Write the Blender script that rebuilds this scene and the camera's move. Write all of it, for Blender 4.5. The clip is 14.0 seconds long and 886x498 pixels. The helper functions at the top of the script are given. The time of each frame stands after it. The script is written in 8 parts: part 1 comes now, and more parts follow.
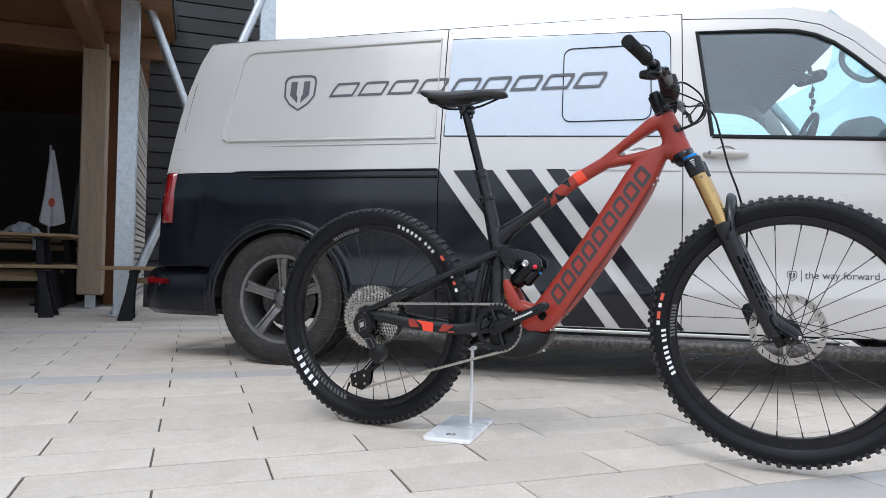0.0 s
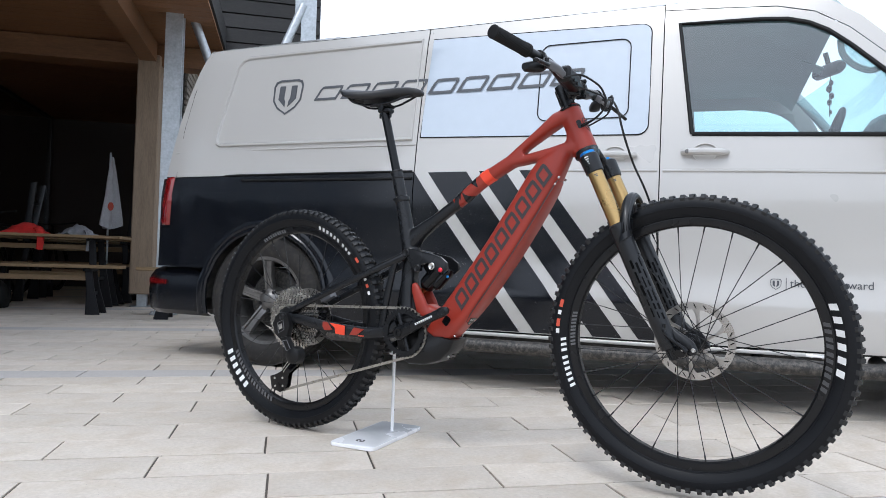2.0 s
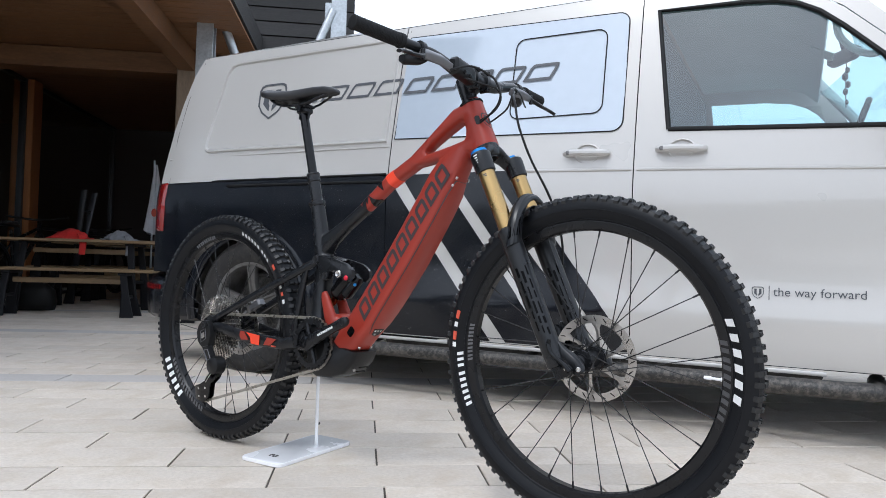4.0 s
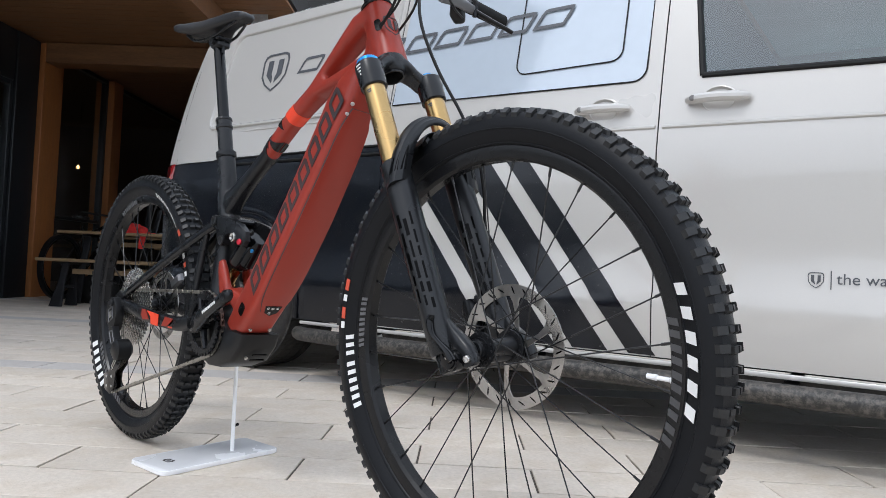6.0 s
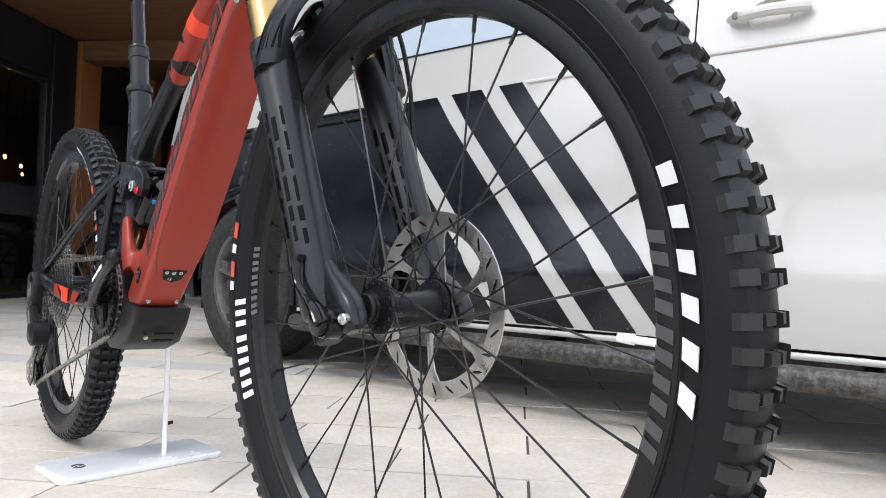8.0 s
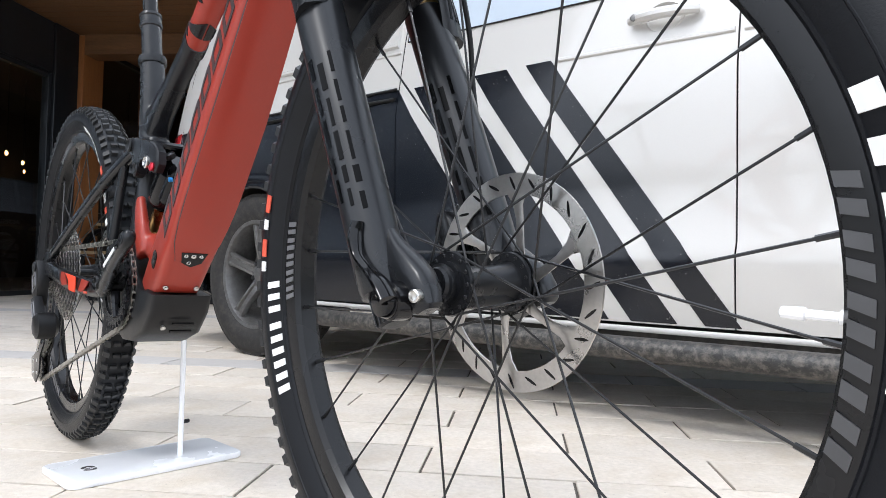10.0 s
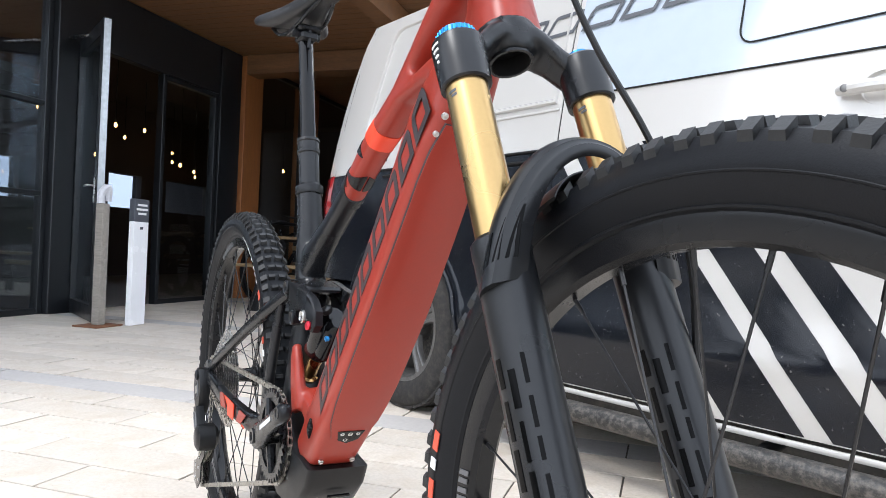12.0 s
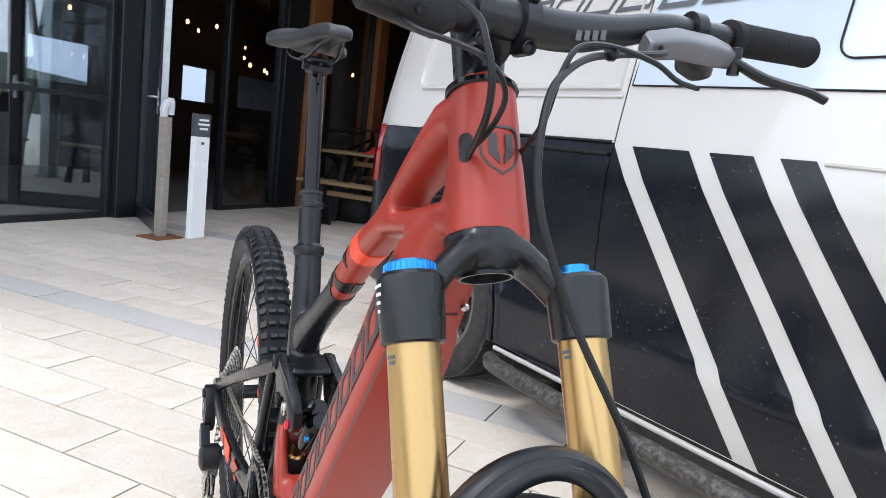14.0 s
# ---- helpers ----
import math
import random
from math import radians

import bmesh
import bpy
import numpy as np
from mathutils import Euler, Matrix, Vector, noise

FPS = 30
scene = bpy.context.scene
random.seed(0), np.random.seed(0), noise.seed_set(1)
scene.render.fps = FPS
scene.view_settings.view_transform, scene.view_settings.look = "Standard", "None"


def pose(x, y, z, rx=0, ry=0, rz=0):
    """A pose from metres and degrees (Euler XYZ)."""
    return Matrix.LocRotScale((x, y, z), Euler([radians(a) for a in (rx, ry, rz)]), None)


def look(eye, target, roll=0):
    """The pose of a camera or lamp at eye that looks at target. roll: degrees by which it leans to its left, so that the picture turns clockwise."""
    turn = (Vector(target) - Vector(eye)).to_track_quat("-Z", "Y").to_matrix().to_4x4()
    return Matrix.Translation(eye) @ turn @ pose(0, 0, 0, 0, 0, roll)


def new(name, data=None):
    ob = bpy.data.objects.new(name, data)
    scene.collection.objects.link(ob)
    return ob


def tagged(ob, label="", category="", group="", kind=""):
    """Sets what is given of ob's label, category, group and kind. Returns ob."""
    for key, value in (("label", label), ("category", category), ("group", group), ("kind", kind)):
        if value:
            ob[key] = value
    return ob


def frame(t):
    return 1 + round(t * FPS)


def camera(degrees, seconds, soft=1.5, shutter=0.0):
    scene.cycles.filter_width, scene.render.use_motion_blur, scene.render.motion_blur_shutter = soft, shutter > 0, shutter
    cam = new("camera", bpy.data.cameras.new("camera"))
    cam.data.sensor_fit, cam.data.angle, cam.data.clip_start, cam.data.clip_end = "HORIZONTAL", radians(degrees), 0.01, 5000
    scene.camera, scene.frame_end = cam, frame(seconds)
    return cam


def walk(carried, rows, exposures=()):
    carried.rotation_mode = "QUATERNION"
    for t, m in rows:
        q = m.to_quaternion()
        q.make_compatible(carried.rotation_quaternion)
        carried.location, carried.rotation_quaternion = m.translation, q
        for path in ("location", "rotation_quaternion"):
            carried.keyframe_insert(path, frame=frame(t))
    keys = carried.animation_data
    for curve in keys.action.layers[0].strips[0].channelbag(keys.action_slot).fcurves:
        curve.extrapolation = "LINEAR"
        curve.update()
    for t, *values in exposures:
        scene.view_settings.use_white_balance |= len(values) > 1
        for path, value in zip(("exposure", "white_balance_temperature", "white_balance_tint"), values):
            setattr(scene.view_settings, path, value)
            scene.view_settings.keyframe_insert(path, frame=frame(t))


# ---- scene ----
cam = camera(65.4, 14.0, 0.8)
PATH = [
    (0, (0.154, 0.037, 0.547), (0.061, 2.034, 0.586), 1.1),
    (0.5, (0.325, 0.052, 0.554), (0.158, 2.044, 0.601), 1.4),
    (1, (0.455, 0.065, 0.561), (0.227, 2.051, 0.608), 1.5),
    (1.5, (0.567, 0.103, 0.548), (0.288, 2.083, 0.599), 1.7),
    (2, (0.678, 0.153, 0.552), (0.339, 2.124, 0.600), 1.7),
    (2.5, (0.776, 0.207, 0.563), (0.378, 2.166, 0.611), 1.7),
    (3, (0.879, 0.255, 0.580), (0.427, 2.203, 0.627), 1.5),
    (3.5, (0.996, 0.314, 0.584), (0.497, 2.250, 0.635), 1.7),
    (3.7, (1.039, 0.334, 0.583), (0.523, 2.266, 0.634), 1.7),
    (5.8, (1.343, 0.861, 0.501), (0.560, 2.700, 0.566), 2.4),
    (6, (1.347, 0.927, 0.493), (0.536, 2.755, 0.560), 2.6),
    (6.5, (1.355, 1.070, 0.471), (0.469, 2.862, 0.537), 2.3),
    (7, (1.379, 1.187, 0.442), (0.405, 2.933, 0.517), 2.4),
    (7.5, (1.384, 1.281, 0.430), (0.383, 3.012, 0.503), 2.3),
    (7.7, (1.378, 1.307, 0.426), (0.403, 3.052, 0.489), 1.8),
    (9.8, (1.259, 1.388, 0.381), (0.328, 3.157, 0.435), 1.5),
    (10, (1.253, 1.396, 0.394), (0.290, 3.148, 0.445), 1.4),
    (10.5, (1.235, 1.417, 0.442), (0.187, 3.120, 0.491), 1.6),
    (11, (1.205, 1.438, 0.509), (0.074, 3.086, 0.552), 1.7),
    (11.5, (1.167, 1.456, 0.588), (-0.047, 3.045, 0.617), 1.8),
    (12, (1.136, 1.469, 0.655), (-0.157, 2.995, 0.664), 2.4),
    (12.5, (1.126, 1.505, 0.723), (-0.221, 2.980, 0.622), 3.6),
    (13, (1.128, 1.551, 0.793), (-0.253, 2.984, 0.597), 5.1),
    (13.5, (1.116, 1.587, 0.867), (-0.297, 2.983, 0.641), 5.7),
    (14, (1.099, 1.619, 0.939), (-0.306, 3.011, 0.641), 6.5),
]
walk(cam, [(t, look(eye, target, roll)) for t, eye, target, roll in PATH],
     [(0, 0.35, 6020, 10), (3.7, 0.35, 6020, 10), (6.5, 0.41, 6220, 10), (7.0, 0.59, 6240, 10), (7.7, 0.79, 6260, 10), (9.8, 0.97, 6220, 10), (11.0, 0.98, 6220, 10), (11.6, 1.09, 6220, 10), (12.2, 1.13, 6220, 10), (13.2, 1.11, 6200, 10), (14.0, 1.01, 6180, 10)])

# ---- world and light ----
world = bpy.data.worlds.new("overcast_sky")
scene.world = world
world.use_nodes = True
wn = world.node_tree.nodes
wl = world.node_tree.links
wn.clear()
w_out = wn.new("ShaderNodeOutputWorld")
w_bg = wn.new("ShaderNodeBackground")
w_sky = wn.new("ShaderNodeTexSky")
w_sky.sky_type = "NISHITA"
w_sky.sun_disc = False
w_sky.sun_elevation = radians(50)
w_sky.sun_rotation = radians(200)
w_sky.dust_density = 4.0
w_mix = wn.new("ShaderNodeMix")
w_mix.data_type = "RGBA"
w_mix.inputs[0].default_value = 0.86
w_cloud = wn.new("ShaderNodeTexNoise")
w_cloud.inputs["Scale"].default_value = 2.2
w_cloud.inputs["Detail"].default_value = 5
w_ramp = wn.new("ShaderNodeValToRGB")
w_ramp.color_ramp.elements[0].position = 0.3
w_ramp.color_ramp.elements[0].color = (8.3, 9.0, 10.2, 1)
w_ramp.color_ramp.elements[1].position = 0.7
w_ramp.color_ramp.elements[1].color = (11.4, 12.0, 12.9, 1)
wl.new(w_cloud.outputs["Fac"], w_ramp.inputs[0])
wl.new(w_sky.outputs[0], w_mix.inputs[6])
wl.new(w_ramp.outputs[0], w_mix.inputs[7])
wl.new(w_mix.outputs[2], w_bg.inputs[0])
w_bg.inputs[1].default_value = 0.113
wl.new(w_bg.outputs[0], w_out.inputs[0])

sun = new("sun", bpy.data.lights.new("sun", "SUN"))
sun.data.energy = 0.8
sun.data.angle = radians(14)
sun.data.color = (1.0, 0.98, 0.95)
sun.matrix_world = look((-2, -6, 9), (0, 0, 0))


# ---- materials ----
def mat(name, col, rough=0.5, metal=0.0, var=0.08, scale=6.0, fine=60.0, bump=0.0, bscale=120.0, coat=0.0, spec=0.5, dirt=None, dirt_amt=0.0, stretch=(1, 1, 1), rand=0.0, specks=0.0):
    m = bpy.data.materials.new(name)
    m.use_nodes = True
    nt = m.node_tree
    n, l = nt.nodes, nt.links
    b = n["Principled BSDF"]
    tc = n.new("ShaderNodeTexCoord")
    mp = n.new("ShaderNodeMapping")
    mp.inputs["Scale"].default_value = stretch
    l.new(tc.outputs["Object"], mp.inputs[0])
    n1 = n.new("ShaderNodeTexNoise")
    n1.inputs["Scale"].default_value = scale
    n1.inputs["Detail"].default_value = 4
    n2 = n.new("ShaderNodeTexNoise")
    n2.inputs["Scale"].default_value = fine
    n2.inputs["Detail"].default_value = 3
    for q in (n1, n2):
        l.new(mp.outputs[0], q.inputs[0])
    add = n.new("ShaderNodeMath")
    add.operation = "ADD"
    l.new(n1.outputs["Fac"], add.inputs[0])
    l.new(n2.outputs["Fac"], add.inputs[1])
    rng = n.new("ShaderNodeMapRange")
    rng.inputs[1].default_value, rng.inputs[2].default_value = 0.6, 1.4
    rng.inputs[3].default_value, rng.inputs[4].default_value = 1 - var, 1 + var
    l.new(add.outputs[0], rng.inputs[0])
    src = rng.outputs[0]
    if rand:
        oi = n.new("ShaderNodeObjectInfo")
        r2 = n.new("ShaderNodeMapRange")
        r2.inputs[3].default_value, r2.inputs[4].default_value = 1 - rand, 1 + rand
        l.new(oi.outputs["Random"], r2.inputs[0])
        mu = n.new("ShaderNodeMath")
        mu.operation = "MULTIPLY"
        l.new(src, mu.inputs[0])
        l.new(r2.outputs[0], mu.inputs[1])
        src = mu.outputs[0]
    vm = n.new("ShaderNodeVectorMath")
    vm.operation = "SCALE"
    vm.inputs[0].default_value = col[:3]
    l.new(src, vm.inputs["Scale"])
    out = vm.outputs[0]
    if dirt:
        mx = n.new("ShaderNodeMix")
        mx.data_type = "RGBA"
        n3 = n.new("ShaderNodeTexNoise")
        n3.inputs["Scale"].default_value = scale * 2.7
        n3.inputs["Detail"].default_value = 8
        n3.inputs["Roughness"].default_value = 0.7
        l.new(mp.outputs[0], n3.inputs[0])
        r3 = n.new("ShaderNodeMapRange")
        r3.inputs[1].default_value, r3.inputs[2].default_value = 0.45, 0.72
        r3.inputs[4].default_value = dirt_amt
        l.new(n3.outputs["Fac"], r3.inputs[0])
        l.new(r3.outputs[0], mx.inputs[0])
        l.new(out, mx.inputs[6])
        mx.inputs[7].default_value = (*dirt, 1)
        out = mx.outputs[2]
        rr = n.new("ShaderNodeMapRange")
        rr.inputs[3].default_value, rr.inputs[4].default_value = rough, min(1, rough + 0.4)
        l.new(r3.outputs[0], rr.inputs[0])
        l.new(rr.outputs[0], b.inputs["Roughness"])
    else:
        rr = n.new("ShaderNodeMapRange")
        rr.inputs[1].default_value, rr.inputs[2].default_value = 0.3, 0.7
        rr.inputs[3].default_value, rr.inputs[4].default_value = max(0, rough - 0.05), min(1, rough + 0.05)
        l.new(n1.outputs["Fac"], rr.inputs[0])
        l.new(rr.outputs[0], b.inputs["Roughness"])
    if specks:
        # dried splashes and dust grains
        n5 = n.new("ShaderNodeTexNoise")
        n5.inputs["Scale"].default_value = 130
        n5.inputs["Detail"].default_value = 1
        n6 = n.new("ShaderNodeTexNoise")
        n6.inputs["Scale"].default_value = 2.3
        l.new(mp.outputs[0], n5.inputs[0])
        l.new(mp.outputs[0], n6.inputs[0])
        m5 = n.new("ShaderNodeMath")
        m5.operation = "MULTIPLY_ADD"
        m5.inputs[1].default_value = 0.12
        l.new(n6.outputs["Fac"], m5.inputs[0])
        l.new(n5.outputs["Fac"], m5.inputs[2])
        r5 = n.new("ShaderNodeMapRange")
        r5.inputs[1].default_value, r5.inputs[2].default_value = 0.79, 0.84
        r5.inputs[4].default_value = specks
        l.new(m5.outputs[0], r5.inputs[0])
        x5 = n.new("ShaderNodeMix")
        x5.data_type = "RGBA"
        l.new(r5.outputs[0], x5.inputs[0])
        l.new(out, x5.inputs[6])
        x5.inputs[7].default_value = (0.30, 0.28, 0.25, 1)
        out = x5.outputs[2]
    l.new(out, b.inputs["Base Color"])
    b.inputs["Metallic"].default_value = metal
    b.inputs["Specular IOR Level"].default_value = spec
    if coat:
        b.inputs["Coat Weight"].default_value = coat
        b.inputs["Coat Roughness"].default_value = 0.04
    if bump:
        bn = n.new("ShaderNodeTexNoise")
        bn.inputs["Scale"].default_value = bscale
        bn.inputs["Detail"].default_value = 4
        l.new(mp.outputs[0], bn.inputs[0])
        bp = n.new("ShaderNodeBump")
        bp.inputs["Strength"].default_value = bump
        bp.inputs["Distance"].default_value = 0.002
        l.new(bn.outputs["Fac"], bp.inputs["Height"])
        l.new(bp.outputs[0], b.inputs["Normal"])
    return m


def glow(name, col, power):
    m = bpy.data.materials.new(name)
    m.use_nodes = True
    b = m.node_tree.nodes["Principled BSDF"]
    b.inputs["Base Color"].default_value = (*col, 1)
    b.inputs["Emission Color"].default_value = (*col, 1)
    b.inputs["Emission Strength"].default_value = power
    return m


def glass(name, tint, rough=0.0, clear=0.85):
    """Thin pane: part clear, part mirror."""
    m = bpy.data.materials.new(name)
    m.use_nodes = True
    n, l = m.node_tree.nodes, m.node_tree.links
    n.clear()
    o = n.new("ShaderNodeOutputMaterial")
    t = n.new("ShaderNodeBsdfTransparent")
    t.inputs[0].default_value = (*tint, 1)
    g = n.new("ShaderNodeBsdfGlossy")
    g.inputs["Roughness"].default_value = rough
    g.inputs["Color"].default_value = (0.9, 0.95, 1.0, 1)
    lw = n.new("ShaderNodeLayerWeight")
    lw.inputs[0].default_value = 0.5
    pw = n.new("ShaderNodeMath")
    pw.operation = "POWER"
    pw.inputs[1].default_value = 5.0
    l.new(lw.outputs["Facing"], pw.inputs[0])
    ad = n.new("ShaderNodeMath")
    ad.operation = "MULTIPLY_ADD"
    ad.inputs[1].default_value = 0.90
    ad.inputs[2].default_value = 0.05 + 0.9 * max(0, 0.9 - clear)
    l.new(pw.outputs[0], ad.inputs[0])
    mx = n.new("ShaderNodeMixShader")
    l.new(ad.outputs[0], mx.inputs[0])
    l.new(t.outputs[0], mx.inputs[1])
    l.new(g.outputs[0], mx.inputs[2])
    l.new(mx.outputs[0], o.inputs[0])
    return m


M = {}
M["paver"] = mat("pale_concrete_paver", (0.615, 0.55, 0.475), 0.85, var=0.13, scale=3.0, fine=90, bump=0.5, bscale=220, dirt=(0.46, 0.36, 0.245), dirt_amt=0.42, rand=0.075, specks=0.5)
M["paver_grey"] = mat("grey_concrete_paver", (0.485, 0.455, 0.43), 0.85, var=0.08, scale=3.0, fine=45, bump=0.35, bscale=160, rand=0.05)
M["joint"] = mat("sand_joint", (0.10, 0.085, 0.07), 0.95, var=0.3, scale=8, bump=0.3)
M["ground"] = mat("far_paving", (0.52, 0.495, 0.455), 0.9, var=0.1, scale=0.7, fine=9, bump=0.2)
M["forest"] = mat("dark_spruce_wood", (0.045, 0.055, 0.035), 0.95, var=0.5, scale=0.2, fine=1.2)
M["van_silver"] = mat("light_silver_beige_van_paint", (0.53, 0.513, 0.487), 0.32, 0.15, var=0.02, scale=1.5, fine=300, coat=0.9)
M["van_glassy"] = mat("pale_blue_glossy_side_pane", (0.50, 0.565, 0.64), 0.12, 0.1, var=0.03, scale=1.2, fine=20, coat=1.0)
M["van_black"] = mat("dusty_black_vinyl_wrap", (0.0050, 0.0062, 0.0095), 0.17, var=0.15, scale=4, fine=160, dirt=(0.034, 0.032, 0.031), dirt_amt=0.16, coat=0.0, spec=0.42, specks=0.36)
M["plastic_black"] = mat("black_plastic", (0.006, 0.006, 0.0066), 0.40, var=0.2, scale=20, bump=0.1, bscale=500, spec=0.32)
M["trim_dirty"] = mat("dusty_dark_plastic", (0.025, 0.024, 0.023), 0.55, var=0.25, scale=6, dirt=(0.14, 0.128, 0.11), dirt_amt=0.7, bump=0.2)
M["step_tube"] = mat("dirty_steel_step_tube", (0.035, 0.034, 0.033), 0.42, 0.3, var=0.35, scale=22, fine=120, bump=0.7, bscale=130, dirt=(0.19, 0.172, 0.15), dirt_amt=0.9)
M["gasket"] = mat("rubber_gasket", (0.008, 0.008, 0.008), 0.6, var=0.1, spec=0.3)
M["alloy"] = mat("dusty_grey_alloy", (0.20, 0.195, 0.19), 0.38, 0.8, var=0.14, scale=9, dirt=(0.085, 0.075, 0.065), dirt_amt=0.55)
M["van_tyre"] = mat("dusty_van_tyre", (0.016, 0.015, 0.0145), 0.8, var=0.35, scale=14, bump=0.6, bscale=90, dirt=(0.075, 0.066, 0.056), dirt_amt=0.6)
M["tail_red"] = mat("red_tail_lamp_lens", (0.22, 0.006, 0.008), 0.12, var=0.1, coat=0.8)
M["logo_grey"] = mat("dark_grey_print", (0.075, 0.08, 0.09), 0.45, var=0.05)
M["glass_van"] = glass("tinted_van_glass", (0.66, 0.84, 0.86), clear=0.82)
M["interior"] = mat("dark_grey_cabin_lining", (0.10, 0.105, 0.105), 0.8, var=0.15)
M["cabin_light"] = mat("light_grey_cabin_lining", (0.42, 0.49, 0.50), 0.85, var=0.1)
M["frame_red"] = mat("satin_brick_red_carbon", (0.290, 0.0320, 0.0188), 0.34, 0.0, var=0.05, scale=5, fine=400, spec=0.40)
M["frame_black"] = mat("satin_black_carbon", (0.0085, 0.009, 0.0105), 0.27, 0.0, var=0.12, scale=12, fine=300, spec=0.36)
M["orange"] = mat("bright_red_orange_paint", (0.80, 0.062, 0.022), 0.38, 0.0, var=0.03)
M["decal_dark"] = mat("dark_graphite_decal", (0.035, 0.028, 0.030), 0.45, var=0.08)
M["fork_black"] = mat("matte_black_fork", (0.0085, 0.0092, 0.0108), 0.30, 0.0, var=0.1, scale=15, fine=300, spec=0.38)
M["gloss_black"] = mat("gloss_black_decal", (0.0045, 0.0045, 0.0052), 0.10, var=0.1, spec=0.28)
M["dash"] = mat("black_gloss_dash", (0.002, 0.002, 0.0022), 0.16, var=0.1, spec=0.08)
M["gold"] = mat("golden_anodised_stanchion", (0.47, 0.315, 0.135), 0.30, 1.0, var=0.03, scale=4, fine=300)
M["blue"] = mat("blue_anodised", (0.03, 0.25, 0.62), 0.3, 0.7, var=0.05)
M["red_ano"] = mat("red_anodised", (0.60, 0.03, 0.05), 0.3, 0.7, var=0.05)
M["bronze"] = mat("bronze_shock_shaft", (0.45, 0.27, 0.11), 0.25, 1.0, var=0.05)
M["tyre"] = mat("black_rubber_tyre", (0.0060, 0.0066, 0.0082), 0.40, var=0.18, scale=14, fine=220, bump=0.12, bscale=700, spec=0.20)
M["knob"] = mat("black_rubber_tread", (0.0105, 0.0108, 0.0115), 0.45, var=0.15, scale=30, fine=300, bump=0.1, bscale=500, dirt=(0.045, 0.043, 0.040), dirt_amt=0.22, spec=0.42)
M["rim"] = mat("satin_black_rim", (0.008, 0.008, 0.0088), 0.25, 0.0, var=0.12, scale=12, spec=0.28)
M["rim_dark"] = mat("dark_grey_rim_print", (0.05, 0.05, 0.053), 0.35, var=0.15, scale=40)
M["rim_grey"] = mat("grey_rim_print", (0.105, 0.105, 0.11), 0.45, var=0.15, scale=40)
M["white_print"] = mat("white_print", (0.78, 0.78, 0.77), 0.55, var=0.05)
M["red_print"] = mat("red_print", (0.60, 0.08, 0.04), 0.55, var=0.05)
M["spoke"] = mat("black_steel_spoke", (0.012, 0.012, 0.013), 0.3, 0.2, var=0.1)
M["steel"] = mat("brushed_steel", (0.58, 0.57, 0.55), 0.28, 1.0, var=0.1, scale=20, fine=250)
M["disc"] = mat("brushed_disc_steel", (0.44, 0.42, 0.40), 0.30, 1.0, var=0.12, scale=20, fine=250)
M["cassette"] = mat("nickel_cassette", (0.50, 0.48, 0.45), 0.24, 1.0, var=0.3, scale=60)
M["chain"] = mat("silver_chain", (0.40, 0.38, 0.345), 0.3, 1.0, var=0.15, scale=80)
M["alu_dark"] = mat("dark_anodised_aluminium", (0.0095, 0.010, 0.0115), 0.27, 0.12, var=0.1, scale=20, spec=0.3)
M["alu_grey"] = mat("grey_anodised_lever", (0.15, 0.15, 0.157), 0.40, 0.5, var=0.06)
M["saddle"] = mat("black_saddle_cover", (0.016, 0.016, 0.0175), 0.42, var=0.15, scale=20, bump=0.15, bscale=600, spec=0.45)
M["rubber_grip"] = mat("black_rubber_grip", (0.010, 0.010, 0.0105), 0.65, var=0.15, bump=0.2, bscale=400, spec=0.2)
M["white_plastic"] = mat("white_acrylic", (0.86, 0.86, 0.87), 0.25, var=0.02, coat=0.4)
M["cable"] = mat("black_cable_housing", (0.008, 0.008, 0.0085), 0.4, var=0.1, spec=0.3)
M["wood"] = mat("weathered_timber", (0.30, 0.225, 0.158), 0.75, var=0.25, scale=3, fine=30, bump=0.3, bscale=40, stretch=(6, 6, 0.7))
M["soffit_wood"] = mat("varnished_pine_soffit", (0.20, 0.098, 0.044), 0.55, var=0.3, scale=3, fine=25, bump=0.2, bscale=40, stretch=(0.7, 7, 7), rand=0.12)
M["orange_wood"] = mat("warm_glulam_post", (0.31, 0.116, 0.036), 0.5, var=0.2, scale=3, fine=25, stretch=(7, 7, 0.7))
M["bench_wood"] = mat("pine_bench_board", (0.235, 0.155, 0.078), 0.6, var=0.25, scale=3, fine=30, bump=0.2, bscale=60, stretch=(0.8, 8, 8), rand=0.12)
M["grey_wood"] = mat("grey_weathered_slats", (0.25, 0.225, 0.195), 0.85, var=0.3, scale=4, fine=30, bump=0.3, stretch=(0.7, 7, 7), rand=0.2)
M["dark_wall"] = mat("dark_stained_cladding", (0.042, 0.041, 0.041), 0.8, var=0.3, scale=3, fine=30, bump=0.3, stretch=(0.6, 6, 6), rand=0.2)
M["galv"] = mat("galvanised_steel", (0.46, 0.49, 0.51), 0.42, 0.75, var=0.22, scale=14, fine=45)
M["trestle"] = mat("black_folding_leg", (0.012, 0.012, 0.014), 0.6, var=0.2, spec=0.2)
M["dark_frame"] = mat("anthracite_window_frame", (0.016, 0.018, 0.021), 0.35, 0.2, var=0.1)
M["glass_door"] = glass("facade_glass", (0.90, 0.93, 0.93), clear=0.87)
M["glass_front"] = glass("reflecting_facade_glass", (0.86, 0.89, 0.90), clear=0.74)
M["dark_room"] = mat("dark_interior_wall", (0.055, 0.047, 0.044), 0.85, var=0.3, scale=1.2)
